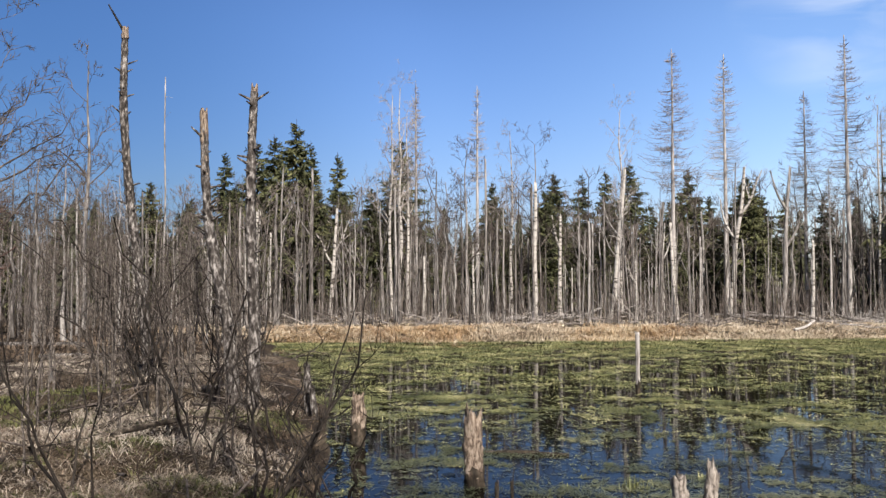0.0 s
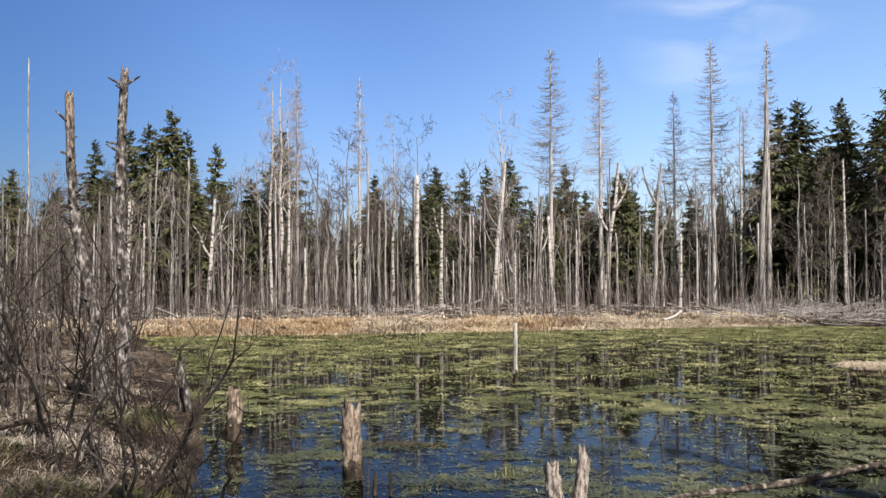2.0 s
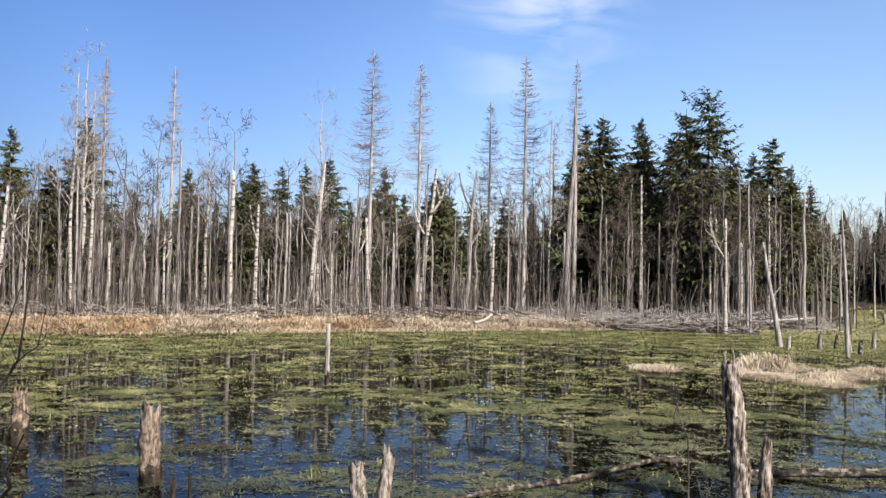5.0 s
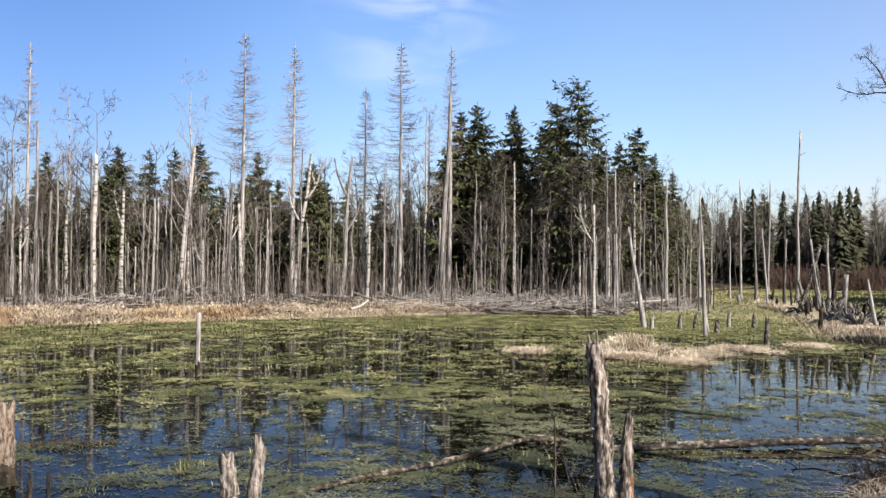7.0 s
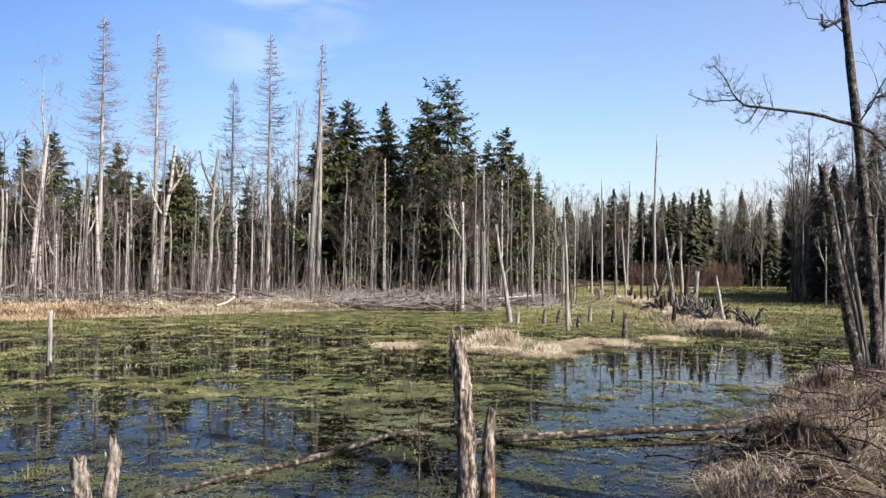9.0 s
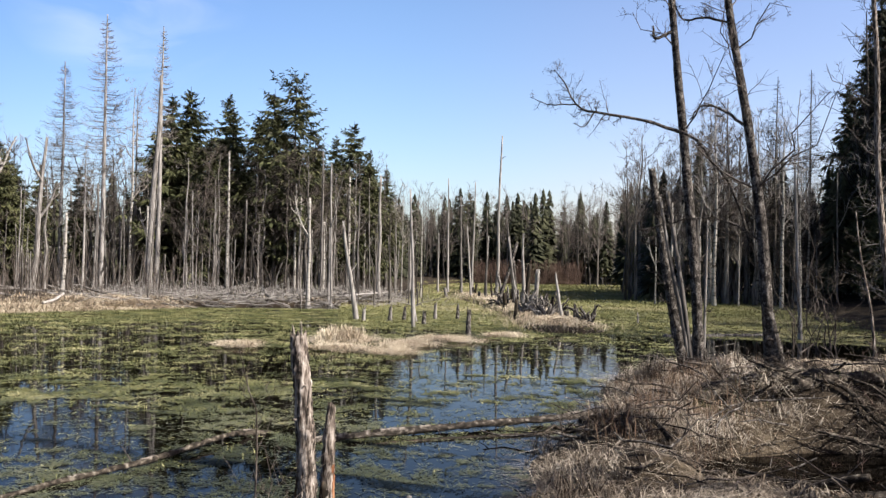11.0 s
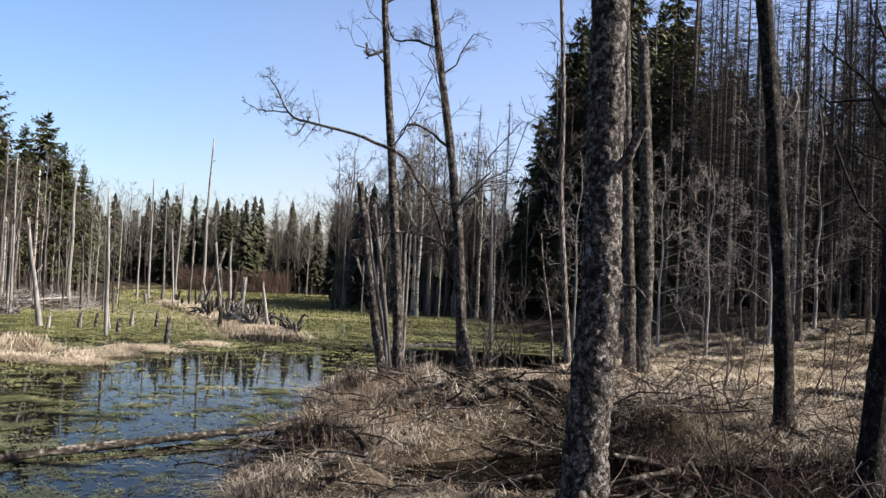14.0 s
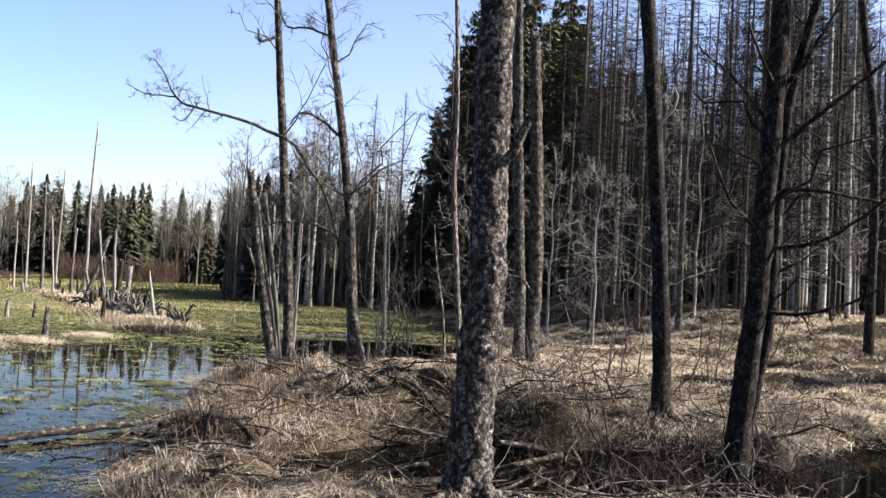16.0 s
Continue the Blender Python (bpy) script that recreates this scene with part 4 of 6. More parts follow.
belt("far_wood", "grey bare alder wood close behind the drowned trunks", -24, 40, 49, 62, 150, 5.5, 8.5, 6, 0.0)
belt("far_wood", "wood behind the birch bank", -75, -22, 40, 62, 130, 4.8, 7.4, 4, 0.2)
for n, (x, y, h) in enumerate([(75.4, 80.0, 9.0), (80.8, 74.6, 10.4), (82.0, 73.3, 11.1), (88.1, 73.9, 10.8), (89.8, 71.8, 10.9), (97.4, 70.0, 10.1), (69.0, 40.6, 10.6), (69.8, 39.3, 10.4), (67.5, 38.0, 9.4), (62.7, 31.3, 9.0),
                               (70.1, 23.5, 16.6), (67.2, 21.1, 20.2), (64.3, 18.6, 22.5), (68.0, 18.1, 26.3), (61.4, 14.0, 25.2), (64.9, 11.5, 26.9), (72.0, 14.0, 25.3), (60.6, 18.0, 13.2)]):
    SPRUCES.at(n * 2 + 1, x, y, h, n * 1.1, 0.95 if n < 6 else 0.75)
for n, (x, y, h) in enumerate([(50.9, 21.1, 13.8), (56.3, 21.2, 14.7), (53.5, 20.2, 12.0), (47.0, 18.5, 9.5), (58.5, 24.5, 11.0)]):
    DARKSTEMS.at(n, x, y, h, n * 1.4, 1.2)
r = np.random.default_rng(17)
for n in range(26):
    x, y = polar(r.uniform(52, 80), r.uniform(58, 71))
    (WHITESNAGS, SNAGS, BIRCHES)[n % 3].at(n, x, y, r.uniform(3.5, 8.0), n * 1.3, 0.75)
# close-grown wood on the right
for n in range(290):
    deg = 79 + 27 * r.random() ** 0.8
    x, y = polar(r.uniform(27, 62), deg)
    if y < -4.0 and x < 37 or deg < 92 and n % 3 and math.hypot(x, y) < 41:
        continue
    DARKSTEMS.at(n, x, y, r.uniform(11.5, 19), n * 2.2)
for n in range(16):
    x, y = polar(r.uniform(50, 70), r.uniform(66, 103))
    SPRUCES.at(n, x, y, r.uniform(6, 9) * (1.1 if n % 3 else 0.7), n)
for n in range(40):
    x, y = polar(r.uniform(50, 74), r.uniform(59, 69.5))
    (ALDERS, SAPLINGS, BIRCHES)[n % 3].at(n, x, y, r.uniform(7, 13), n)
# bare alders added behind the camera, never in view
for n in range(8):
    x, y = polar(r.uniform(7, 18), 205 + 13 * n + r.uniform(-5, 5))
    ALDERS.at(n, x, y, r.uniform(7, 9), n * 2.2)


for n in range(8):
    x, y = polar(r.uniform(33, 46), r.uniform(79, 101))
    (BIRCHES, SAPLINGS)[n % 2].at(n, x, y, r.uniform(8, 14) if n % 2 == 0 else r.uniform(4, 7), n, 0.7)


# unseen birches added behind the camera to throw shade over the bank
SHADE = bare_tree("birch_tree", "unseen leafless birch behind the camera, added to shade the bank", 11.0, 0.14, 78, M_BIRCH, M_TWIG, 24, 0.5, 0.75, 0.26, (9, 7), "bank birches", fine=0.007)
put(SHADE, 2.0, -2.6)
place(SHADE, -1.2, -3.2, 2.0, 0.95)
place(SHADE, 4.6, -4.5, 4.0, 1.0)
place(SHADE, -4.2, -2.0, 1.0, 0.9)
# unseen spruce added right of the view, to cast shade
SPRUCES.at(1, 21.5, -10.5, 9.5, 0.3)


for n in range(9):
    x, y = polar(r.uniform(24, 34), 74 + 3.0 * n + r.uniform(-0.6, 0.6))
    PALESHRUBS.at(n, x, y, r.uniform(3.5, 8.0), n * 1.9)


# ---- particular trees ----
def posed_tree(name, label, stems, bark, group="", twig=None, branch_lines=(), twig_count=0, seed=0, flakes=0.0, sides=16, rings=60, jagged=0.0, fine=0.006, rough=0.1, scale=6.0, per=(5, 5), roots=0, slim_bark=None, limb_twigs=True):
    """A tree from stem lines: (points, foot radius, top radius), plus limb lines and random shoots."""
    r = np.random.default_rng(seed)
    ob = thing(name, label, "tree", group, at=(stems[0][0][0][0], stems[0][0][0][1], ground_at(stems[0][0][0][0], stems[0][0][0][1])))
    o = np.array(ob.location)
    gt = Geo()
    for k, (pts, r0, r1) in enumerate(stems):
        pts = np.array(pts, float) - o
        pts[0, 2] -= 0.15
        g = trunk_geo(pts, r0, r1, sides, rings, rough, scale, seed + k, jagged, 0.3 if k == 0 else 0.15, flakes)
        part("trunk" if k == 0 else "stem", g, bark if k < 2 or not slim_bark else slim_bark, ob)
        if twig_count:
            p = spline(pts, 20)[None]
            rad = np.linspace(r0, r1, 20)[None]
            l1, r1_ = branches(gt, p, rad * 0.6, twig_count, 0.7, 0.16, r, 0.25, 0.35, 5, 4, 0.4)
            l2, r2_ = branches(gt, l1, np.maximum(r1_, fine * 1.5), per[0], 0.6, 0.5, r, 0.15, 0.2, 4, 3, 0.6)
            if per[1]:
                branches(gt, l2, np.maximum(r2_, fine), per[1], 0.6, 0.5, r, 0.1, 0.2, 3, 3, 0.7)
    for k in range(roots):
        a = 6.28 * k / roots + r.uniform(-0.4, 0.4)
        far = r.uniform(0.3, 0.75)
        r0 = stems[0][1]
        q = np.array([[r0 * 0.5 * math.cos(a), r0 * 0.5 * math.sin(a), 0.28], [r0 * 1.3 * math.cos(a), r0 * 1.3 * math.sin(a), 0.12], [far * 0.6 * math.cos(a + 0.2), far * 0.6 * math.sin(a + 0.2), 0], [far * math.cos(a - 0.2), far * math.sin(a - 0.2), 0]])
        q[:, :2] += [stems[0][0][0][0] - o[0], stems[0][0][0][1] - o[1]]
        q[2:, 2] = land(q[2:, 0] + o[0], q[2:, 1] + o[1]) - o[2] + [0.05, -0.05]
        part("root", trunk_geo(q, r0 * 0.42, 0.014, 9, 18, 0.25, 9, seed + 50 + k, 0, 0, 0), bark, ob)
    for pts, r0, r1 in branch_lines:
        p = spline(np.array(pts, float) - o, 16)
        g = Geo()
        rad = np.linspace(r0, r1, 16)
        far = np.linalg.norm(p[-1] - p[0])
        tubes(g, (p + r.normal(0, 0.007 * min(1, far), p.shape))[None], rad[None], 7)
        part("limb", g, bark, ob)
        if not limb_twigs:
            continue
        l2, r2 = branches(gt, p[None], np.maximum(rad, fine * 1.7)[None], int(max(5, min(38, 16 * far))), 0.65, 0.2 if far > 1 else 0.4, r, 0.12, 0.2, 5, 3, 0.4, 0.45)
        branches(gt, l2, np.maximum(r2 * 0.8, fine * 0.7), 9, 0.7, 0.5, r, 0.05, 0.2, 4, 3, 0.7, 0.5)
    if gt.v:
        part("twig_crown", gt, twig or M_TWIG, ob, smooth=False)
    return ob


def bank_snag(label, pts, r0, r1, seed, raw, spike=None):
    """A dead birch stem: scarred bark, torn heartwood top, stubs and brackets."""
    ob = posed_tree("dead_birch", label, [(pts, r0, r1)], M_SNAGBARK, "bank snags", seed=seed, flakes=0.09, rough=0.16, rings=110, sides=20, scale=8)
    r = np.random.default_rng(seed)
    o = np.array(ob.location)
    p = spline(np.array(pts) - o, 40)
    top = p[-1]
    d = unit(p[-1] - p[-3])
    part("torn_top", trunk_geo([top - d * raw, top - d * raw * 0.5, top + d * 0.06], r1 * 1.1, r1 * 0.95, 18, 20, 0.22, 9, seed, 0.14, 0, 0.08), M_RAW, ob, "tan torn heartwood")
    for k in range(30):
        c = p[r.integers(8, 38)]
        a = r.uniform(0, 6.28)
        g = Geo()
        w = np.array([math.cos(a), math.sin(a), r.uniform(0.1, 0.7)])
        tubes(g, [[c, c + w * (r1 + 0.05), c + w * (r1 + r.uniform(0.07, 0.2))]], [[0.024, 0.018, 0.01]], 6, cap=True)
        part("branch_stub", g, M_SNAGBARK, ob)
    if spike:
        g = Geo()
        q = spline(np.array(spike) - o, 8)
        tubes(g, q[None], np.linspace(0.03, 0.014, 8)[None], 7, cap=True)
        part("top_spike", g, M_SHADEDBARK, ob, "bare slanting broken-off tip")
    return ob


bank_snag("tall leaning dead birch stem ridged with fungus and stubs", [(-5.57, 16.56, 0.3), (-5.81, 16.47, 2.32), (-5.95, 16.43, 3.5), (-6.09, 16.37, 5.32), (-6.09, 16.37, 6.85)], 0.095, 0.06, 1, 0.1, [(-6.09, 16.37, 6.85), (-6.22, 16.32, 7.1), (-6.37, 16.27, 7.38)])
bank_snag("broken dead trunk with tan heartwood at its top", [(-2.92, 12.22, 0.14), (-3.07, 12.18, 1.52), (-3.28, 12.13, 2.63), (-3.36, 12.11, 3.42), (-3.4, 12.1, 4.4)], 0.09, 0.05, 2, 0.9)
bank_snag("upright dead birch stem with peeling bark and snapped tip", [(-2.71, 12.06, 0.12), (-2.66, 12.07, 1.29), (-2.72, 12.06, 2.86), (-2.71, 12.06, 4.05), (-2.68, 12.07, 4.75)], 0.088, 0.046, 3, 0.45)

posed_tree("alder_tree", "leafless alder clump at the water's edge with a long drooping limb",
           [([(12.92, 6.38, 0.13), (12.87, 6.48, 1.88), (12.77, 6.67, 4.19), (12.7, 6.79, 5.59), (12.64, 6.9, 7.09), (12.58, 7.01, 9.37)], 0.082, 0.042),
            ([(13.11, 6.67, 0.18), (13.0, 6.86, 1.02), (12.9, 7.04, 2.14), (12.79, 7.24, 3.65)], 0.088, 0.055),
            ([(13.13, 6.63, 0.18), (13.05, 6.79, 1.21), (12.94, 6.98, 2.24), (12.86, 7.12, 3.18)], 0.046, 0.03),
            ([(13.14, 6.61, 0.18), (13.07, 6.75, 1.3), (12.98, 6.9, 2.43), (12.92, 7.01, 3.23)], 0.044, 0.03),
            ([(13.16, 6.57, 0.2), (13.15, 6.58, 1.69), (13.14, 6.6, 2.82)], 0.032, 0.02), ([(13.2, 6.49, 0.25), (13.21, 6.47, 1.69), (13.22, 6.46, 2.73)], 0.024, 0.014)],
           M_ALDERBARK, "bank alders", branch_lines=[([(12.66, 6.86, 6.6), (12.9, 6.5, 6.9), (13.1, 6.2, 7.5)], 0.016, 0.006), ([(12.63, 6.92, 7.4), (12.3, 7.3, 7.6), (12.1, 7.6, 8.2)], 0.016, 0.006),
                                                 ([(12.72, 6.75, 4.22), (12.33, 7.16, 4.39), (11.92, 7.79, 4.52), (11.76, 8.02, 4.65), (11.63, 8.19, 5.02), (11.54, 8.32, 5.21)], 0.03, 0.006),
                                                 ([(11.76, 8.02, 4.65), (11.51, 8.36, 4.65), (11.3, 8.63, 4.77)], 0.013, 0.005), ([(11.92, 7.79, 4.52), (11.83, 7.92, 4.29), (11.73, 8.06, 4.35)], 0.012, 0.005),
                                                 ([(12.72, 6.75, 4.22), (12.48, 6.29, 4.01), (12.33, 5.93, 3.61), (12.28, 5.57, 3.13), (12.2, 5.28, 2.4)], 0.028, 0.016),
                                                 ([(12.68, 6.8, 5.84), (12.46, 7.01, 5.7), (12.44, 7.05, 5.9)], 0.03, 0.015)], twig_count=7, seed=4, flakes=0.06, jagged=0.1, roots=7, per=(7, 6), slim_bark=M_GREY, fine=0.0042, twig=M_TWIG)
posed_tree("alder_tree", "slender dark alder leaning over a root mound", [([(12.26, 4.96, 0.18), (12.23, 5.03, 1.42), (12.19, 5.13, 2.76), (12.1, 5.31, 4.19), (12.0, 5.53, 5.63), (11.91, 5.72, 7.18), (11.84, 5.86, 9.17)], 0.083, 0.04),
                                                                 ([(12.2, 4.75, 0.18), (12.22, 4.85, 0.8), (12.22, 5.02, 1.5)], 0.06, 0.05)],
           M_ALDERBARK, "bank alders", branch_lines=[([(12.1, 5.36, 4.09), (11.94, 5.58, 4.31), (11.81, 5.84, 4.39), (11.72, 6.0, 4.19)], 0.024, 0.012), ([(12.18, 5.18, 2.45), (12.0, 5.45, 2.68), (11.83, 5.79, 2.77), (11.6, 6.23, 2.69), (11.36, 6.64, 2.55)], 0.022, 0.008),
                                                 ([(12.04, 5.55, 5.6), (11.9, 5.88, 5.7), (11.76, 6.14, 5.69), (11.69, 6.26, 5.91)], 0.02, 0.01)], twig_count=16, seed=5, flakes=0.05, roots=8, fine=0.0042, per=(7, 6), twig=M_TWIG)
posed_tree("old_alder", "thick near alder trunk with flaking lichen-grey bark", [([(7.03, 1.67, 0.25), (7.06, 1.66, 0.87), (7.07, 1.62, 1.56), (7.07, 1.61, 2.21), (7.07, 1.62, 3.08), (7.06, 1.63, 4.18), (7.06, 1.65, 5.52), (7.05, 1.68, 7.77)], 0.17, 0.13)],
           M_FLAKY, "", branch_lines=[([(7.05, 1.6, 2.95), (6.98, 1.42, 3.05), (6.95, 1.3, 3.3)], 0.05, 0.035), ([(7.07, 1.55, 2.05), (7.12, 1.35, 2.06), (7.15, 1.24, 1.95)], 0.014, 0.007)], seed=6, flakes=0.04, sides=84, rings=460, rough=0.1, scale=6, roots=6, limb_twigs=False)
posed_tree("dead_alder", "grey half-bare dead stem behind the old alder", [([(19.92, 4.17, 0.28), (19.91, 4.23, 2.03), (19.88, 4.35, 4.11), (19.86, 4.46, 6.34), (19.83, 4.57, 8.83), (19.81, 4.67, 11.99)], 0.135, 0.08)], M_ALDERBARK, "paired stems", seed=7, twig_count=5)
posed_tree("dead_alder", "dark broken-topped stem with bark intact", [([(20.17, 3.99, 0.34), (20.18, 3.93, 2.29), (20.16, 4.04, 5.12), (20.12, 4.21, 7.86)], 0.18, 0.12)], M_ALDERBARK, "paired stems", seed=8, jagged=0.3, flakes=0.05, twig_count=3)
posed_tree("alder_tree", "straight dark alder standing in straw tussocks", [([(12.08, 0.48, 0.28), (12.08, 0.51, 1.39), (12.07, 0.61, 2.88), (12.06, 0.77, 4.78), (12.04, 0.92, 6.33), (12.02, 1.12, 8.68)], 0.118, 0.085)], M_SHADEDBARK, "bank alders", seed=9, flakes=0.04, twig_count=7, twig=M_PALETWIG, roots=6)
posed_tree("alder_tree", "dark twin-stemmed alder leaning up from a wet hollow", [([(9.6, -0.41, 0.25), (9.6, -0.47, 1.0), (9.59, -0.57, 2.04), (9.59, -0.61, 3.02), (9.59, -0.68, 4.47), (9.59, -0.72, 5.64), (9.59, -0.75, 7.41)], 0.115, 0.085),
                                                                     ([(9.7, -0.46, 0.41), (9.69, -0.58, 1.0), (9.69, -0.7, 1.82), (9.69, -0.72, 2.63), (9.68, -0.8, 3.91), (9.66, -0.98, 4.83), (9.62, -1.2, 5.6)], 0.065, 0.04)],
           M_SHADEDBARK, "bank alders", branch_lines=[([(9.59, -0.63, 3.05), (9.58, -1.1, 3.1), (9.55, -1.8, 2.95)], 0.028, 0.012), ([(9.59, -0.66, 3.5), (9.58, -1.2, 3.95), (9.55, -1.9, 4.6)], 0.03, 0.014),
                                                          ([(9.59, -0.68, 4.0), (9.57, -1.0, 4.5), (9.55, -1.3, 5.1)], 0.025, 0.012), ([(9.6, -0.62, 2.5), (9.5, -1.2, 2.62), (9.4, -1.8, 3.1)], 0.028, 0.012),
                                                          ([(9.6, -0.7, 1.85), (9.5, -1.2, 1.9), (9.45, -1.9, 2.25)], 0.022, 0.01), ([(9.59, -0.66, 3.7), (9.6, -0.3, 4.2), (9.62, 0.1, 4.6)], 0.02, 0.01)], seed=10, flakes=0.05, twig_count=12, twig=M_DARKTWIG, fine=0.005, roots=7)
posed_tree("alder_tree", "dark alder at the wood's edge", [([(21.9, -3.4, 0.4), (21.96, -3.45, 3.13), (21.97, -3.41, 5.71), (22.0, -3.19, 7.68), (22.03, -2.95, 9.82)], 0.11, 0.08)], M_SHADEDBARK, "bank alders", seed=11, twig_count=12, twig=M_DARKTWIG)
posed_tree("birch_tree", "pale slender birch with shrubby bare branches", [([(21.32, 6.0, 0.22), (21.27, 6.16, 1.98), (21.21, 6.35, 4.44), (21.2, 6.39, 6.78), (21.15, 6.55, 9.57), (21.11, 6.67, 11.68)], 0.082, 0.04),
                                                                ([(21.0, 6.3, 0.22), (20.98, 6.4, 1.2), (20.9, 6.6, 2.4), (20.85, 6.7, 3.4)], 0.035, 0.012)], M_STUMPBARK, "", seed=12, twig_count=16, twig=M_TWIG, fine=0.007)
solid("dead_tree", snag(5.2, 0.06, 300, (-0.08, 0.2)), M_GREY, "thin grey pole standing in green marsh", "dead tree", "marsh poles").location = (26.28, 10.03, 0.0)


# ---- stumps and poles in the water ----
def stump(name, label, x, y, h, r0, seed, mat, lean=(0, 0), raw=0.0, jag=0.3, foot=0.25, group="pond stumps"):
    """A snapped stump in water: bark below, torn wood above, a wet dark foot."""
    ob = thing(name, label, "stump", group, at=(x, y, 0))
    low = min(ground_at(x, y), -0.05) - 0.1
    s = np.linspace(0, 1, 4)[:, None]
    a, c = np.array([0, 0, low]), np.array([lean[0], lean[1], h])
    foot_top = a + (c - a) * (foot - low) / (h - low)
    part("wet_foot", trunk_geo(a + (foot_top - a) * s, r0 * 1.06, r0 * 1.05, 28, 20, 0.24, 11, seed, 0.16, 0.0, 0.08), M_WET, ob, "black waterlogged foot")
    cut = 1 - raw
    mid = a + (c - a) * cut
    if cut * (h - low) + low > foot + 0.05:
        part("bark", trunk_geo(foot_top + (mid - foot_top) * s, r0 * 1.02, r0, 20, 26, 0.16, 9, seed, 0.08, 0.0, 0.07), mat, ob)
    else:
        mid = foot_top
    part("torn_top", trunk_geo(mid - [0, 0, 0.02] + (c - mid) * s, r0 * 1.0, r0 * 0.86, 28, 26, 0.24, 11, seed, jag, 0.0, 0.08), M_RAW if raw > 0.5 else M_GREYRAW if raw else mat, ob, "splintered pale wood" if raw else "")
    return ob


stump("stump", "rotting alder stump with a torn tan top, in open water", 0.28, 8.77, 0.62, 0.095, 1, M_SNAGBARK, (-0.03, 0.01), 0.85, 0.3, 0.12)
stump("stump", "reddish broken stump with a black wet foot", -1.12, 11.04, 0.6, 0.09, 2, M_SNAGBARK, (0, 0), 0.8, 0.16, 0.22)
stump("stump", "pale prong of a forked broken stump", 1.9, 6.88, 0.49, 0.065, 3, M_STUMPBARK, (-0.09, 0.02), 0.3, 0.1, 0.04)
stump("stump", "slanting split prong of a forked broken stump", 1.95, 6.84, 0.52, 0.055, 4, M_STUMPBARK, (0.11, 0.0), 0.3, 0.22, 0.04)
stump("water_post", "thin bleached post standing in the weed", 3.59, 16.21, 1.12, 0.038, 5, M_PALE, (0.01, 0.03), 0, 0.1, 0.18)
def near_trunk(x, y):
    """The grey snapped trunk: flaking bark, a dark plug as the hollow at its splayed foot, splinters at foot and tip.
    """
    ob = thing("stump", "waist-high bleached snapped trunk with flaking bark and a hollow foot", "stump", "pond stumps", at=(x, y, 0))
    part("bark", trunk_geo([(0.03, -0.02, -0.45), (0.02, -0.01, 0.1), (0.015, 0.0, 0.55), (-0.01, 0.03, 1.0), (-0.035, 0.06, 1.43)], 0.076, 0.062, 36, 110, 0.16, 12, 6, 0.09, 0.35, 0.08), M_STUMPBARK, ob)
    # no opening: a solid plug whose near-black colour gives the cavity's shade
    g = trunk_geo([(0.03, -0.055, 0.02), (0.03, -0.05, 0.2), (0.026, -0.035, 0.42)], 0.036, 0.014, 12, 16, 0.2, 14, 61, 0.05, 0, 0)
    part("hollow", g, M_WET, ob, "dark rotten-wood plug with the hollow's shade in its colour")
    r = np.random.default_rng(66)
    for k in range(9):
        a_ = k * 0.7 + r.uniform(-0.2, 0.2)
        w = np.array([math.cos(a_), math.sin(a_), 0])
        h = r.uniform(0.15, 0.42)
        part("splinter", trunk_geo([w * 0.12 + [0.02, -0.01, -0.3], w * 0.098 + [0.02, -0.01, h * 0.4], w * 0.074 + [0.02, 0, h]], 0.018, 0.006, 7, 10, 0.3, 16, 70 + k, 0.03, 0, 0), (M_STUMPBARK, M_RUST)[k % 3 == 1], ob)
    for k in range(4):
        a_ = k * 1.6
        w = np.array([math.cos(a_), math.sin(a_), 0]) * 0.035 + [-0.035, 0.06, 0]
        part("tip_splinter", trunk_geo([w + [0, 0, 1.36], w * 1.1 + [0, 0, 1.43], w * 1.25 + [0, 0, 1.46 + 0.03 * k]], 0.017, 0.005, 7, 8, 0.25, 16, 90 + k, 0.02, 0, 0), M_GREYRAW, ob)
    for k, (z, a_) in enumerate(((1.33, 2.7), (1.05, 4.4), (0.8, 3.4))):
        w = np.array([math.cos(a_), math.sin(a_), 0.4])
        g = Geo()
        tubes(g, [[np.array([-0.02, 0.04, z]) + w * 0.03, np.array([-0.02, 0.04, z]) + w * 0.085]], [[0.014, 0.007]], 6, cap=True)
        part("branch_stub", g, M_GREYRAW, ob)


near_trunk(4.17, 5.1)


def near_stub(x, y):
    """The pointed stub beside it: grey torn wood over a rust-red rotten foot."""
    ob = thing("stump", "pointed grey stub with a rust-red rotten foot beside the taller trunk", "stump", "pond stumps", at=(x, y, 0))
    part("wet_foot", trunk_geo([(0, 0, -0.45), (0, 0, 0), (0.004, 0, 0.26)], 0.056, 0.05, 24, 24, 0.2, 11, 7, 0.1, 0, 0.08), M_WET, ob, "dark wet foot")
    part("rotten_face", trunk_geo([(0.014, -0.02, 0.02), (0.016, -0.02, 0.25), (0.018, -0.012, 0.46)], 0.042, 0.03, 18, 22, 0.2, 11, 8, 0.12, 0, 0.05), M_ORANGE, ob, "orange-red rotten wood")
    part("torn_top", trunk_geo([(0.004, 0.002, 0.2), (0.012, 0.004, 0.5), (0.024, 0.008, 0.72), (0.04, 0.012, 0.87)], 0.057, 0.026, 26, 40, 0.2, 11, 9, 0.07, 0, 0.08), M_STUMPBARK, ob, "grey splintered tip")


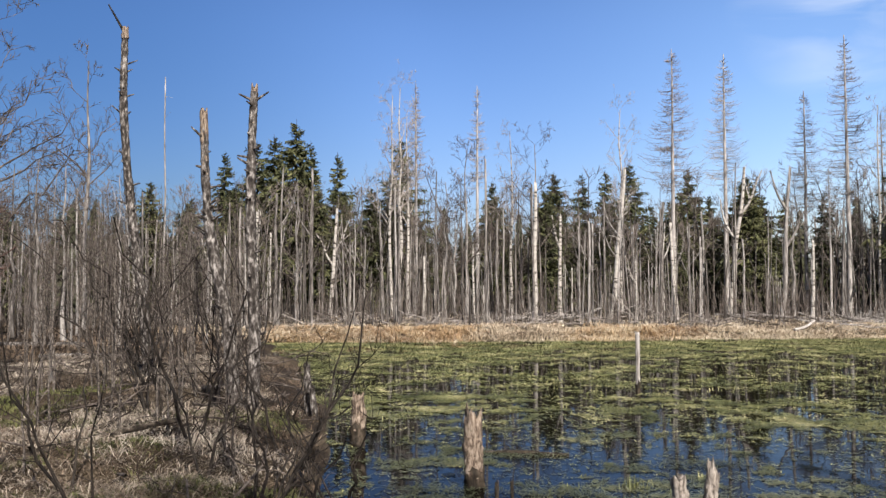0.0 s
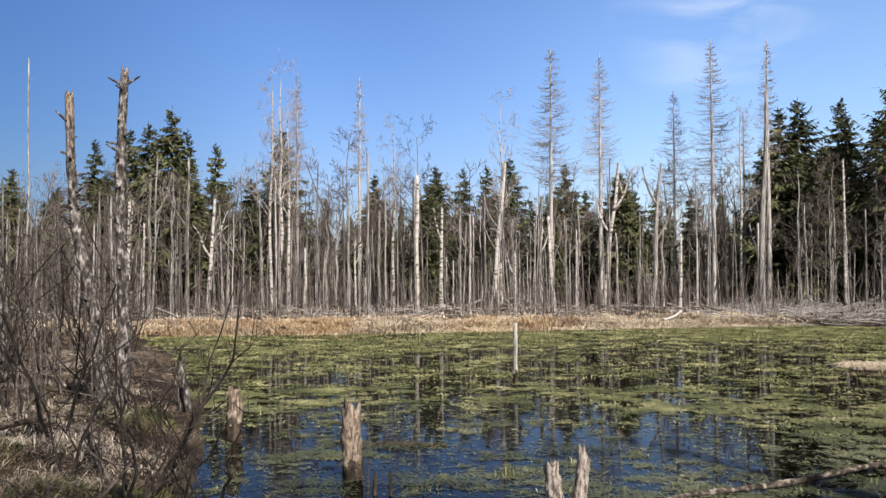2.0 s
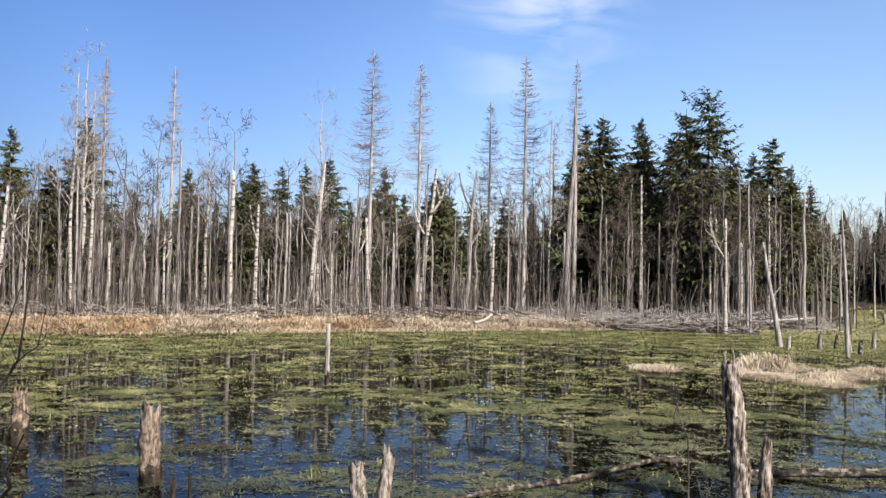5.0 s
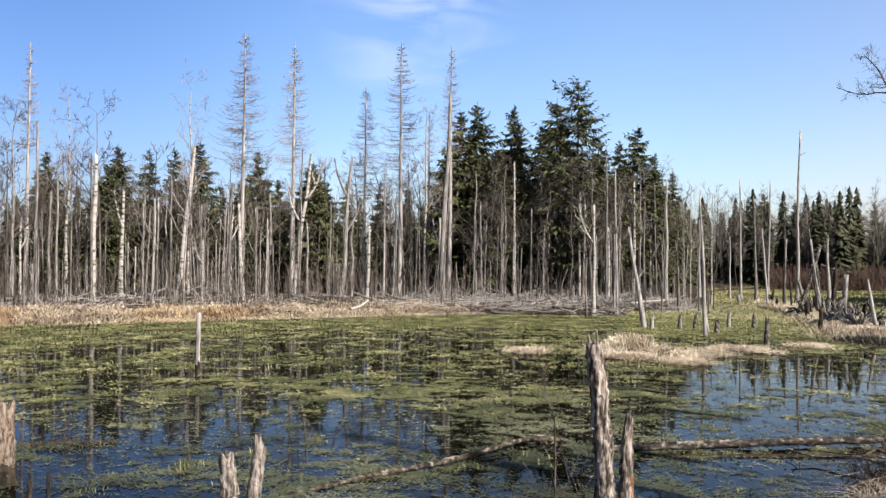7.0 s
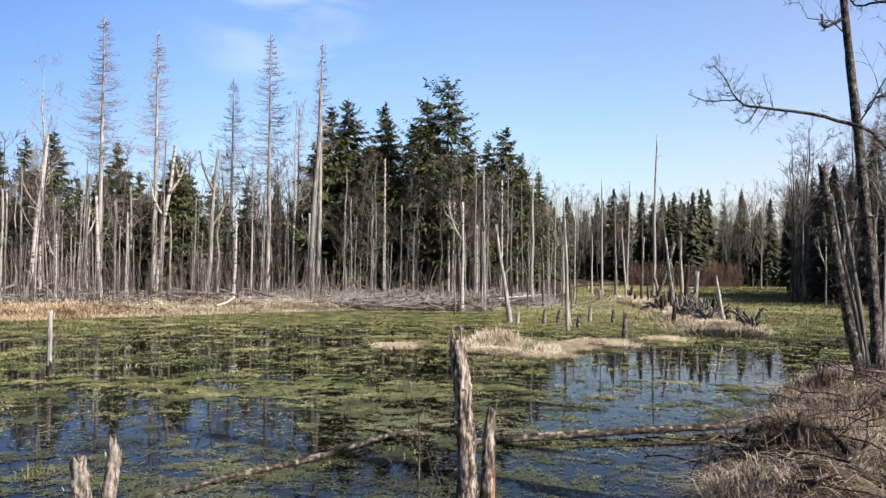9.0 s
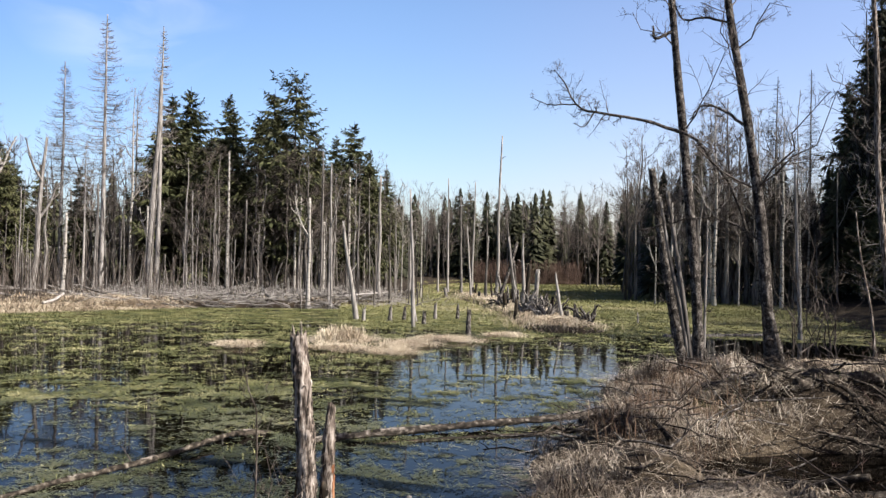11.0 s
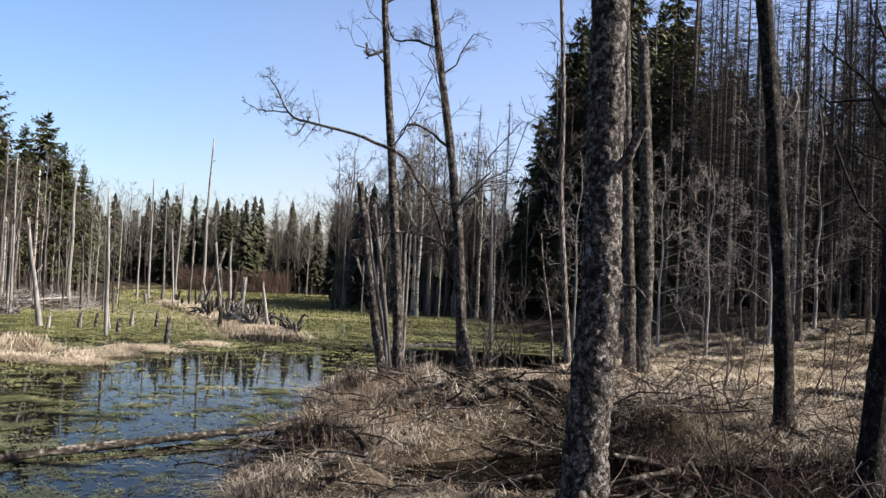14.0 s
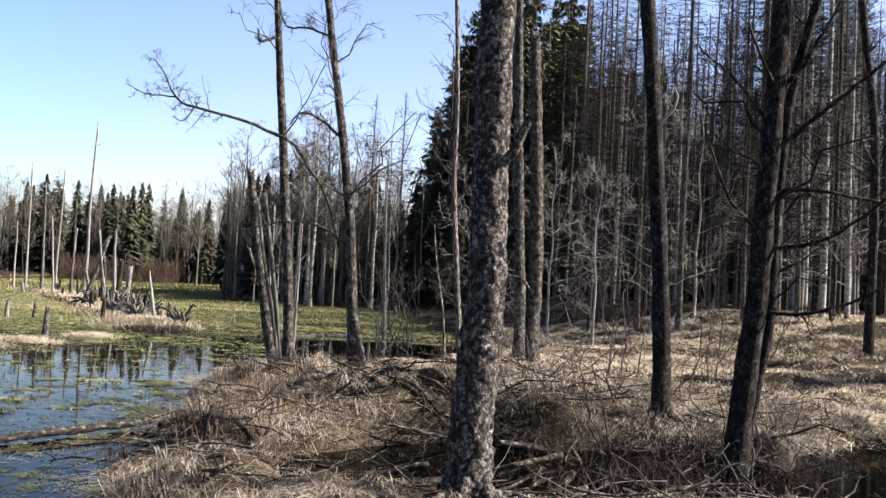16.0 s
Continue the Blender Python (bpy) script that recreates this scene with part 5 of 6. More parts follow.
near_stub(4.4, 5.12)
stump("water_stake", "thin black rotten stake in open water", 0.44, 8.1, 0.16, 0.016, 10, M_WET, (0.01, 0), 0, 0.05, 0.1)
stump("water_stake", "thin black rotten stake in open water", 0.6, 8.05, 0.2, 0.014, 11, M_WET, (-0.015, 0), 0, 0.05, 0.12)
stump("stump", "rotten leaning stub at the bank", -2.0, 12.78, 0.85, 0.05, 8, M_SNAGBARK, (-0.04, 0), 0, 0.25, 0.1)
stump("stump", "rotten split stub at the bank", -1.85, 12.6, 0.55, 0.05, 9, M_SNAGBARK, (-0.1, 0), 0, 0.25, 0.1)
for n, (x, y, h, lx, ly, rad) in enumerate([(20.69, 23.61, 3.88, -0.44, 0.44, 0.13), (19.85, 19.88, 4.78, -0.11, 0.19, 0.085), (44.81, 37.47, 11.1, 0.22, -0.17, 0.15), (45.35, 42.45, 8.16, 0, 0.08, 0.12), (42.25, 38.31, 6.55, -0.05, 0.13, 0.12),
                                            (52.55, 46.52, 8.94, 0.13, -0.07, 0.13), (32.08, 25.08, 3.45, 0, 0.09, 0.13), (32.3, 25.0, 2.1, 0.1, 0.1, 0.12), (32.89, 26.26, 4.02, -0.33, 0.26, 0.1), (25.32, 17.96, 1.72, -0.15, 0.24, 0.1),
                                            (28.6, 16.93, 0.69, 0, 0, 0.09), (21.5, 21.4, 1.2, -0.1, 0.1, 0.08), (38.0, 32.5, 5.2, 0.1, 0.1, 0.1), (39.5, 35.0, 4.4, -0.2, 0.2, 0.09), (41.0, 35.2, 3.8, 0.3, 0, 0.09), (47.0, 45.0, 4.5, 0, 0, 0.1)]):
    solid("marsh_pole", snag(h, rad * 0.85, 400 + n, (lx, ly), 9, 16, 3 if h > 2 else 0, 0.25, 0.36), M_PALE if n % 4 else M_GREY, "bleached dead pole standing in the shallow marsh", "dead tree", "marsh poles").location = (x, y, min(0, ground_at(x, y)) - 0.05)
r = np.random.default_rng(23)
# short stubs and root stools along the beaver-made ridge
for n in range(26):
    s = r.random() ** 0.8
    i = min(int(s * 3), 2)
    c = RIDGE[i] + (RIDGE[i + 1] - RIDGE[i]) * (s * 3 - i) + r.normal(0, 0.7, 2)
    h = r.uniform(0.3, 0.9) if n % 4 else r.uniform(1.2, 3.2)
    solid("ridge_stub", snag(h, r.uniform(0.05, 0.12), 500 + n, (r.normal(0, 0.12) * h, r.normal(0, 0.12) * h), 8, 8, 3, 0.1, 0.75), (M_GREY, M_SNAGBARK, M_WET)[n % 3], "broken root stub on the straw ridge", "stump", "ridge stubs").location = (c[0], c[1], ground_at(c[0], c[1]) - 0.05)
for n in range(9):
    c = RIDGE[0] + (RIDGE[2] - RIDGE[0]) * (0.1 + 0.1 * n) + r.normal(0, 0.5, 2)
    wad = thing("root_wad", "upturned tangle of dark roots on the straw ridge", "root wad", "ridge roots", at=(c[0], c[1], ground_at(c[0], c[1]) - 0.03))
    for k in range(9):
        w = unit(np.array([r.normal(0, 0.8), r.normal(0, 0.8), r.uniform(0.4, 1.7)]))
        p = limb_paths(np.array([[0, 0, 0.05]]), w[None], np.array([r.uniform(0.4, 1.05)]), r, wander=0.2, points=6)
        g = Geo()
        tubes(g, p, (r.uniform(0.06, 0.13) * np.linspace(1, 0.25, 6))[None], 6)
        part("root", g, (M_SNAGBARK, M_GREY, M_SNAGBARK)[n % 3], wad)
for n, (x, y, h) in enumerate([(25.25, 17.42, 0.75), (25.6, 17.6, 0.6), (18.94, 16.73, 0.75), (21.3, 22.6, 0.55), (22.0, 22.6, 0.5), (20.4, 23.0, 0.45), (21.0, 20.6, 0.45), (23.5, 22.5, 0.6), (24.2, 22.0, 0.5)]):
    solid("marsh_stub", snag(h, 0.09, 600 + n, (0.05, 0.02), 10, 8, 0, 0.25, 0.6), (M_SNAGBARK, M_GREY)[n % 2], "short rotten stub standing in the weed", "stump", "marsh stubs").location = (x, y, -0.1)


# ---- logs ----
def log(name, label, pts, r0, r1, mat, seed, group="fallen logs", moss=0, flakes=0, rings=120, stubs=5):
    ob = thing(name, label, "log", group, at=pts[0])
    o = np.array(pts[0], float)
    p = np.array(pts, float) - o
    g = Geo()
    q = spline(p, rings)
    rad = np.linspace(r0, r1, rings) * (1 + 0.16 * (vnoise(q, 2.0, seed) - 0.5))
    tubes(g, q[None], rad[None], 16, cap=True)
    v = g.v[0].reshape(rings, 16, 3).astype(float)
    nz = vnoise(v.reshape(-1, 3), 7, seed).reshape(rings, 16, 1) - 0.5 + 0.6 * (vnoise(v.reshape(-1, 3), 24, seed).reshape(rings, 16, 1) - 0.5)
    g.v[0] = (q[:, None] + (v - q[:, None]) * (1 + 0.6 * nz)).reshape(-1, 3).astype(np.float32)
    g.f.append(np.arange(16)[None, ::-1])
    part("trunk", g, mat, ob)
    r = np.random.default_rng(seed)
    for k in range(stubs):
        gs = Geo()
        branches(gs, q[None], rad[None], 1, 0.9, 0.06, r, 0.3, 0.05, 3, 4, 0.3)
        part("branch_stub", gs, M_TWIG, ob)
    for k in range(flakes):
        # a curled slab of loose bark on the upper side
        at = r.integers(8, rings - 8)
        d = unit(q[at + 1] - q[at - 1])
        sd = unit(np.cross(d, [0, 0, 1.0]))
        ln, wd = r.uniform(0.03, 0.1), rad[at] * r.uniform(0.5, 0.9)
        gf = Geo()
        u = np.linspace(-1, 1, 5)
        top = np.array([q[at] + d * (e * ln) + sd * (k_ * wd) + [0, 0, rad[at] * (1.12 - 0.35 * k_ * k_) + 0.006 * abs(e)] for e in (-1, -0.3, 0.4, 1) for k_ in u])
        i_ = (np.arange(3)[:, None] * 5 + np.arange(4)[None]).reshape(-1, 1)
        quad = i_ + [[0, 1, 6, 5]]
        gf.add(np.r_[top, top - [0, 0, 0.012]], quad, quad[:, ::-1] + 20)
        part("bark_flake", gf, M_GREYRAW if k % 3 else M_PEEL, ob, "loose pale bark flake", smooth=False)
    if moss:
        gm = Geo()
        at = q[r.integers(4, rings - 4, moss)] + np.c_[r.normal(0, r0 * 0.5, moss), r.normal(0, r0 * 0.5, moss), np.full(moss, r1 * 0.75)]
        blades(gm, at, r.uniform(0.03, 0.09, moss), 0.012, r.uniform(0.3, 1, moss), r)
        tagged(part("moss", gm, M_MOSS, ob, "tufts of moss", smooth=False), kind="stuff")
    return ob


log("fallen_log", "half-sunk peeling log with moss along its top", [(2.2, 7.25, -0.02), (3.26, 7.56, 0.02), (4.32, 7.75, 0.05), (5.63, 8.3, 0.06), (6.2, 8.4, -0.03)], 0.024, 0.034, M_LOG, 21, moss=40, flakes=5)
log("fallen_log", "grey mossy log lying across the pond to the bank", [(6.0, 7.57, 0.02), (6.6, 7.4, 0.045), (7.94, 6.98, 0.06), (9.2, 6.55, 0.07), (10.4, 6.15, 0.13)], 0.04, 0.046, M_PEEL, 22, moss=70, flakes=16)
log("fallen_log", "thin sunken log below the mossy one", [(6.5, 7.15, -0.015), (7.3, 6.8, 0.0), (8.3, 6.3, 0.005), (9.3, 5.95, 0.0)], 0.02, 0.026, M_WET, 23, moss=120)
log("floating_branch", "short dark floating branch", [(0.45, 10.55, 0.01), (0.9, 10.45, 0.02), (1.45, 10.35, 0.0)], 0.025, 0.03, M_WET, 24)
for n, (label, ends, r0, r1, mt) in enumerate([("weathered log lying at the foot of the alders", ((9.9, 4.9), (10.6, 4.6), (11.4, 4.15), (12.4, 3.7)), 0.11, 0.09, M_LOG), ("short rotten log half buried in straw", ((8.3, 5.0), (8.7, 4.7), (9.1, 4.3)), 0.05, 0.04, M_LOG),
                                            ("peeled grey branch lying on the bank", ((11.3, 5.6), (11.8, 5.2), (12.4, 4.9)), 0.03, 0.02, M_PALE), ("grey branch sticking out of straw", ((7.3, 4.2), (7.9, 4.0), (8.6, 3.9)), 0.016, 0.01, M_GREY),
                                            ("rotten log beside the wet hollow", ((10.4, 3.9), (11.2, 3.3), (12.0, 2.9)), 0.08, 0.06, M_LOG), ("broken log behind the twin alder", ((24.0, -1.0), (26.5, -1.6), (29.0, -2.0)), 0.14, 0.1, M_LOG),
                                            ("long fallen trunk at the wood's edge", ((27.0, 2.4), (29.5, 0.6), (32.0, -1.0)), 0.14, 0.1, M_SNAGBARK), ("grey trunk lying across the mossy bank", ((-9.5, 20.5), (-8.0, 20.2), (-6.4, 19.7)), 0.09, 0.06, M_SNAGBARK),
                                            ("dark fallen branch propped on the mossy bank", ((-4.2, 8.6), (-3.6, 9.0), (-2.9, 9.6)), 0.045, 0.025, M_LOG), ("fallen grey trunk at the birch wood", ((-14.0, 26.0), (-12.0, 25.0), (-10.0, 24.5)), 0.1, 0.08, M_SNAGBARK)]):
    log("fallen_log", label, [(x, y, ground_at(x, y) + r0 * 0.7 + (0.3 * k / len(ends) if n == 8 else 0)) for k, (x, y) in enumerate(ends)], r0, r1, mt, 31 + n, "fallen logs", moss=40 if mt is M_LOG else 0)
# broken pieces of branch and bark strewn over the bank
for n in range(34):
    x, y = polar(7.2 + 5.6 * (n * 0.618 % 1), 58 + 30 * (n * 0.755 % 1))
    if shore(np.array([x]), np.array([y]))[0] > -0.15:
        continue
    a = n * 2.4
    ln = 0.35 + 0.7 * (n * 0.414 % 1)
    r0 = 0.018 + 0.03 * (n * 0.732 % 1)
    ends = [(x + ln * k * math.cos(a), y + ln * k * math.sin(a)) for k in (0, 0.5, 1)]
    log("broken_branch", "broken rotten branch lying in the straw", [(px, py, max(ground_at(px, py), 0) + r0 * 0.9 + 0.04 + 0.05 * k * (n % 3)) for k, (px, py) in enumerate(ends)], r0, r0 * 0.7, (M_LOG, M_PEEL, M_LOG)[n % 3], 900 + n, "bank branches", rings=22, stubs=1)
log("drift_board", "slab of pale bark floating beside the stumps", [(4.95, 4.85, 0.01), (5.1, 4.95, 0.03), (5.25, 5.08, 0.04)], 0.035, 0.03, M_GREY, 26)
log("drift_log", "pale drift log on the still water", [(23.4, 12.9, 0.02), (25.2, 12.0, 0.03), (26.9, 11.2, 0.02)], 0.07, 0.05, M_GREY, 27)
log("drift_log", "pale split log at the ridge's tip", [(22.4, 16.0, 0.04), (23.2, 16.4, 0.08), (24.3, 16.9, 0.1)], 0.08, 0.06, M_GREY, 28)
for n in range(22):
    x, y = polar(r.uniform(36, 44) + (3 if n % 2 else 0), r.uniform(22, 43) if n % 2 else r.uniform(-2, 30))
    a = r.uniform(0, 3.14)
    ln = r.uniform(1.5, 4.5)
    z = ground_at(x, y) + 0.12
    log("fallen_log", "bleached trunk lying in the far brushwood", [(x, y, z), (x + ln * 0.5 * math.cos(a), y + ln * 0.25 * math.sin(a), z + 0.08), (x + ln * math.cos(a), y + ln * 0.5 * math.sin(a), z + r.uniform(0, 0.5))], 0.075, 0.045, M_GREY if n % 3 else M_PALE, 700 + n, "far fallen trunks", rings=24, stubs=3)


def sticks(name, label, xy, length, rad, mat, r, tilt=0.25, top=0.3, category="brushwood"):
    """A litter of fallen sticks on the ground."""
    m = len(xy)
    az = r.uniform(0, 6.28, m)
    z = land(xy[:, 0], xy[:, 1]) + r.uniform(0.0, top, m)
    way = unit(np.stack([np.cos(az), np.sin(az), r.normal(0, tilt, m)], 1))
    p = limb_paths(np.c_[xy, z], way, length, r, wander=0.12, points=4)
    g = Geo()
    tubes(g, p, rad[:, None] * np.linspace(1, 0.5, 4)[None], 4)
    l2, r2 = branches(g, p, np.repeat(rad[:, None], 4, 1), 3, 0.6, 0.4, r, 0.2, 0.2, 3, 3, 0.5)
    return solid(name, g, mat, label, category, kind="stuff", smooth=False)


deg = r.uniform(25, 46, 900)
d = r.uniform(0, 1, 900) * 9 + 37.5 + (deg - 25) * 0.22
sticks("brush_pile", "grey tangle of felled branches on the far shore", polar(d, deg), r.uniform(0.6, 2.4, 900), r.uniform(0.01, 0.028, 900), M_GREY, r, 0.16, 0.25)
deg = r.uniform(-20, 18, 350)
sticks("brush_litter", "fallen grey branches behind the sedge", polar(r.uniform(35.5, 42, 350), deg), r.uniform(0.6, 2.0, 350), r.uniform(0.01, 0.03, 350), M_PALETWIG, r, 0.3, 0.3)
c = np.stack([r.uniform(6.8, 14.5, 260), r.uniform(-3, 6.8, 260)], 1)
c = c[shore(c[:, 0], c[:, 1]) < -0.1]
sticks("branch_litter", "grey dead branches lying tangled on the bank", c, r.uniform(0.4, 1.5, len(c)), r.uniform(0.005, 0.018, len(c)), M_SNAGBARK, r, 0.16, 0.16)
c = np.array([10.3, 3.6]) + r.normal(0, 1, (330, 2)) * [1.6, 1.2]
c[210:] += [-0.9, -4.2]
sticks("rotten_debris", "dark rotten sticks and roots heaped in the hollow", c, r.uniform(0.2, 0.8, 330), r.uniform(0.006, 0.026, 330), M_LOG, r, 0.2, 0.12)
c = np.stack([r.uniform(6.8, 16, 900), r.uniform(-3, 6.5, 900)], 1)
c = c[shore(c[:, 0], c[:, 1]) < -0.1]
sticks("stick_litter", "fallen twigs and branches among the straw", c, r.uniform(0.2, 0.8, len(c)), r.uniform(0.004, 0.014, len(c)), M_TWIG, r, 0.25, 0.15)
c = np.stack([r.uniform(-9, -1.2, 260), r.uniform(5, 20, 260)], 1)
c = c[shore(c[:, 0], c[:, 1]) < -0.1]
sticks("stick_litter", "fallen twigs on the mossy bank", c, r.uniform(0.3, 1.3, len(c)), r.uniform(0.005, 0.02, len(c)), M_TWIG, r, 0.3, 0.2)


# ---- bushes ----
def bush(name, label, x, y, stems, h, seed, twig, spread=0.5, rad=0.012, fine=0.003, group="bank bushes", lift=0.5, per=(7, 6)):
    r = np.random.default_rng(seed)
    ob = thing(name, label, "bush", group, at=(x, y, ground_at(x, y)))
    az = r.uniform(0, 6.28, stems)
    way = unit(np.stack([np.cos(az) * spread, np.sin(az) * spread, np.ones(stems)], 1))
    st = np.stack([r.normal(0, 0.12, stems), r.normal(0, 0.12, stems), np.full(stems, -0.08)], 1)
    p = limb_paths(st, way, h * r.uniform(0.6, 1.1, stems), r, wander=0.12, points=8)
    rd = rad * np.linspace(1.2, 0.3, 8)[None] * r.uniform(0.6, 1.2, stems)[:, None]
    for k in range(stems):
        g = Geo()
        tubes(g, p[k:k + 1], rd[k:k + 1], 6)
        stem = part("stem", g, twig, ob)
        g = Geo()
        l1, r1 = branches(g, p[k:k + 1], np.maximum(rd[k:k + 1], fine * 1.6), per[0], 0.6, 0.35, r, 0.25, 0.15, 5, 3, 0.55, 0.3)
        if per[1]:
            branches(g, l1, np.maximum(r1, fine * 1.2), per[1], 0.6, 0.45, r, 0.15, 0.2, 3, 3, 0.7)
        tagged(part("twig_spray", g, twig, stem, smooth=False), kind="stuff")
    return ob


for n, (x, y, st, h) in enumerate([(-1.3, 6.6, 5, 1.3), (-1.7, 7.2, 5, 1.6), (-1.45, 9.0, 5, 1.9), (-0.95, 8.2, 5, 1.7), (-1.2, 7.3, 5, 1.6), (-1.55, 8.1, 6, 2.2), (-2.2, 8.0, 5, 2.4), (-2.6, 9.2, 5, 2.7), (-1.9, 9.6, 5, 2.2), (-3.4, 10.4, 4, 2.6), (-4.2, 12.0, 5, 3.2), (-3.6, 13.4, 5, 3.0), (-4.8, 14.6, 6, 3.6), (-5.6, 16.0, 5, 3.6),
                                   (-4.2, 17.0, 6, 3.4), (-6.4, 18.6, 6, 4.0), (-5.2, 20.0, 6, 4.0), (-7.5, 21.0, 6, 4.4), (-4.6, 21.5, 5, 3.2), (-3.3, 7.2, 2, 2.0), (-2.9, 7.0, 2, 2.2)]):
    bush("bare_bush", "leafless tangled alder scrub on the bank", x, y, st if n > 9 else max(2, st - 3), h, 800 + n, M_DARKTWIG, 0.5, 0.016 if n < 14 else 0.014, 0.003, per=(6, 4))
for n, (x, y, h) in enumerate([(-4.9, 15.6, 5.5), (-5.4, 14.2, 4.8), (-6.6, 17.0, 6.0), (-4.3, 18.0, 5.5), (-7.4, 19.0, 6.5), (-5.9, 20.0, 6.0), (-8.0, 22.0, 7), (-6.8, 23.5, 6.5), (-9.3, 25.0, 7.0), (-7.6, 26.0, 6.5), (-3.9, 13.6, 4.2), (-8.6, 20.5, 6.8),
                               (-10.2, 27.0, 6.5), (-8.4, 28.0, 6.5), (-5.0, 16.9, 4.9), (-6.0, 21.8, 5.2), (-7.0, 15.5, 5.0), (-11.0, 24.0, 7)]):
    SAPLINGS.at(n, x, y, min(h, (1.9 + 0.1 * math.hypot(x, y)) * (0.8 + 0.3 * (n * 0.618 % 1))), n * 1.1, 1.1)
for n in range(26):
    d, deg = 8.6 + 8.0 * (n * 0.618 % 1), -26 + 15 * (n * 0.755 % 1)
    x, y = polar(d, deg)
    if shore(np.array([x]), np.array([y]))[0] < -0.2:
        SAPLINGS.at(2 * n + 1, x, y, (1.7 + 0.085 * d) * (0.7 + 0.4 * (n * 0.414 % 1)), n * 1.3, 1.0)
for n, (x, y, st, h) in enumerate([(3.93, 5.02, 2, 1.7), (3.85, 4.85, 3, 0.9)]):
    bush("bare_sapling", "thin bare sapling beside the grey snapped trunk", x, y, st, h, 845 + n, M_TWIG, 0.2, 0.008, 0.0025)
for n, (x, y, st, h) in enumerate([(9.2, 2.0, 7, 1.0), (10.3, 1.2, 7, 1.2), (11.2, 0.2, 6, 1.3), (8.3, 0.6, 6, 1.0), (12.6, 2.3, 7, 1.4), (10.9, 2.9, 7, 0.9), (8.9, -0.2, 6, 1.1), (13.6, 0.4, 5, 1.6), (12.9, 3.4, 6, 1.0), (9.9, 0.0, 6, 1.4), (9.6, 1.0, 7, 1.1), (10.6, 2.0, 7, 1.2), (11.4, 1.0, 7, 1.3), (10.2, -0.5, 6, 1.3), (8.6, 1.4, 6, 0.8), (11.8, 1.9, 6, 1.2), (9.0, 2.9, 6, 0.8), (12.0, -0.6, 6, 1.2)]):
    bush("bramble_bush", "low red-brown tangle of bare bramble and twigs", x, y, st, h, 850 + n, M_BRAMBLE, 1.0, 0.007, 0.0028, "low tangles")
for n, (x, y, st, h) in enumerate([(15.2, 1.6, 3, 2.4), (16.3, 0.1, 3, 2.2), (14.2, 1.0, 2, 2.8), (10.9, -0.6, 2, 4.2), (19.0, 6.6, 6, 3.4), (20.2, 7.6, 5, 3.2), (11.0, 0.9, 2, 2.6)]):
    bush("bare_bush", "slim leafless shrub among straw tussocks", x, y, st, h, 870 + n, M_TWIG, 0.3, 0.014, 0.0035)
for n, (x, y, st, h) in enumerate([(11.5, 1.7, 2, 1.5), (12.4, 1.1, 2, 1.9), (10.9, 0.1, 2, 1.4), (13.2, -0.3, 2, 2.0), (11.6, -0.4, 3, 1.2), (8.2, 0.9, 2, 0.9), (8.5, -0.5, 2, 1.1), (12.7, 2.9, 2, 1.7), (9.0, -0.9, 2, 1.3), (14.8, 2.6, 2, 2.1), (8.9, 4.4, 2, 0.8), (11.2, 3.0, 3, 1.1)]):
    bush("bare_sapling", "thin bare sapling rising from the straw bank", x, y, st, h, 900 + n, M_PALETWIG if n % 3 == 0 else M_TWIG, 0.35, 0.007, 0.0022, "bank saplings", per=(6, 3))
g = Geo()
deg = r.uniform(48.5, 55.5, 1700)
d = r.uniform(97, 106, 1700)
c = polar(d, deg)
p = limb_paths(np.c_[c, np.full(1700, 0.2)], unit(np.c_[r.normal(0, .25, 1700), r.normal(0, .25, 1700), np.ones(1700)]), r.uniform(1.0, 2.8, 1700), r, points=3)
tubes(g, p, np.full((1700, 3), 0.018), 3)
solid("osier_thicket", g, M_REDBRUSH, "low red-brown willow thicket at the marsh's end", "thicket", kind="stuff", smooth=False)


# ---- grasses ----
def grow(name, label, xy, length, width, bend, mat, r, upright=1.0, category="grass", base=None):
    z = land(xy[:, 0], xy[:, 1]) if base is None else base
    g = Geo()
    blades(g, np.c_[xy, z - 0.01], length, width, bend, r, upright)
    return solid(name, g, mat, label, category, kind="stuff", smooth=False)


def chunks(f, xy):
    return np.concatenate([f(xy[i:i + 20000, 0], xy[i:i + 20000, 1]) for i in range(0, len(xy), 20000)])


def tufted(xy, r, tuft=0.12, share=12):
    """Gathers scattered places into tufts."""
    seeds = xy[: max(1, len(xy) // share)]
    return seeds[r.integers(0, len(seeds), len(xy))] + r.normal(0, tuft, xy.shape)


# straw on the near right bank, cropped low where it stands before the wet hollow
def low_edge(c):
    d, az = np.hypot(c[:, 0], c[:, 1]), np.degrees(np.arctan2(c[:, 0], c[:, 1]))
    return 1 - 0.65 * np.clip((9.6 - d) / 0.8, 0, 1) * np.clip((az - 68) / 5, 0, 1)


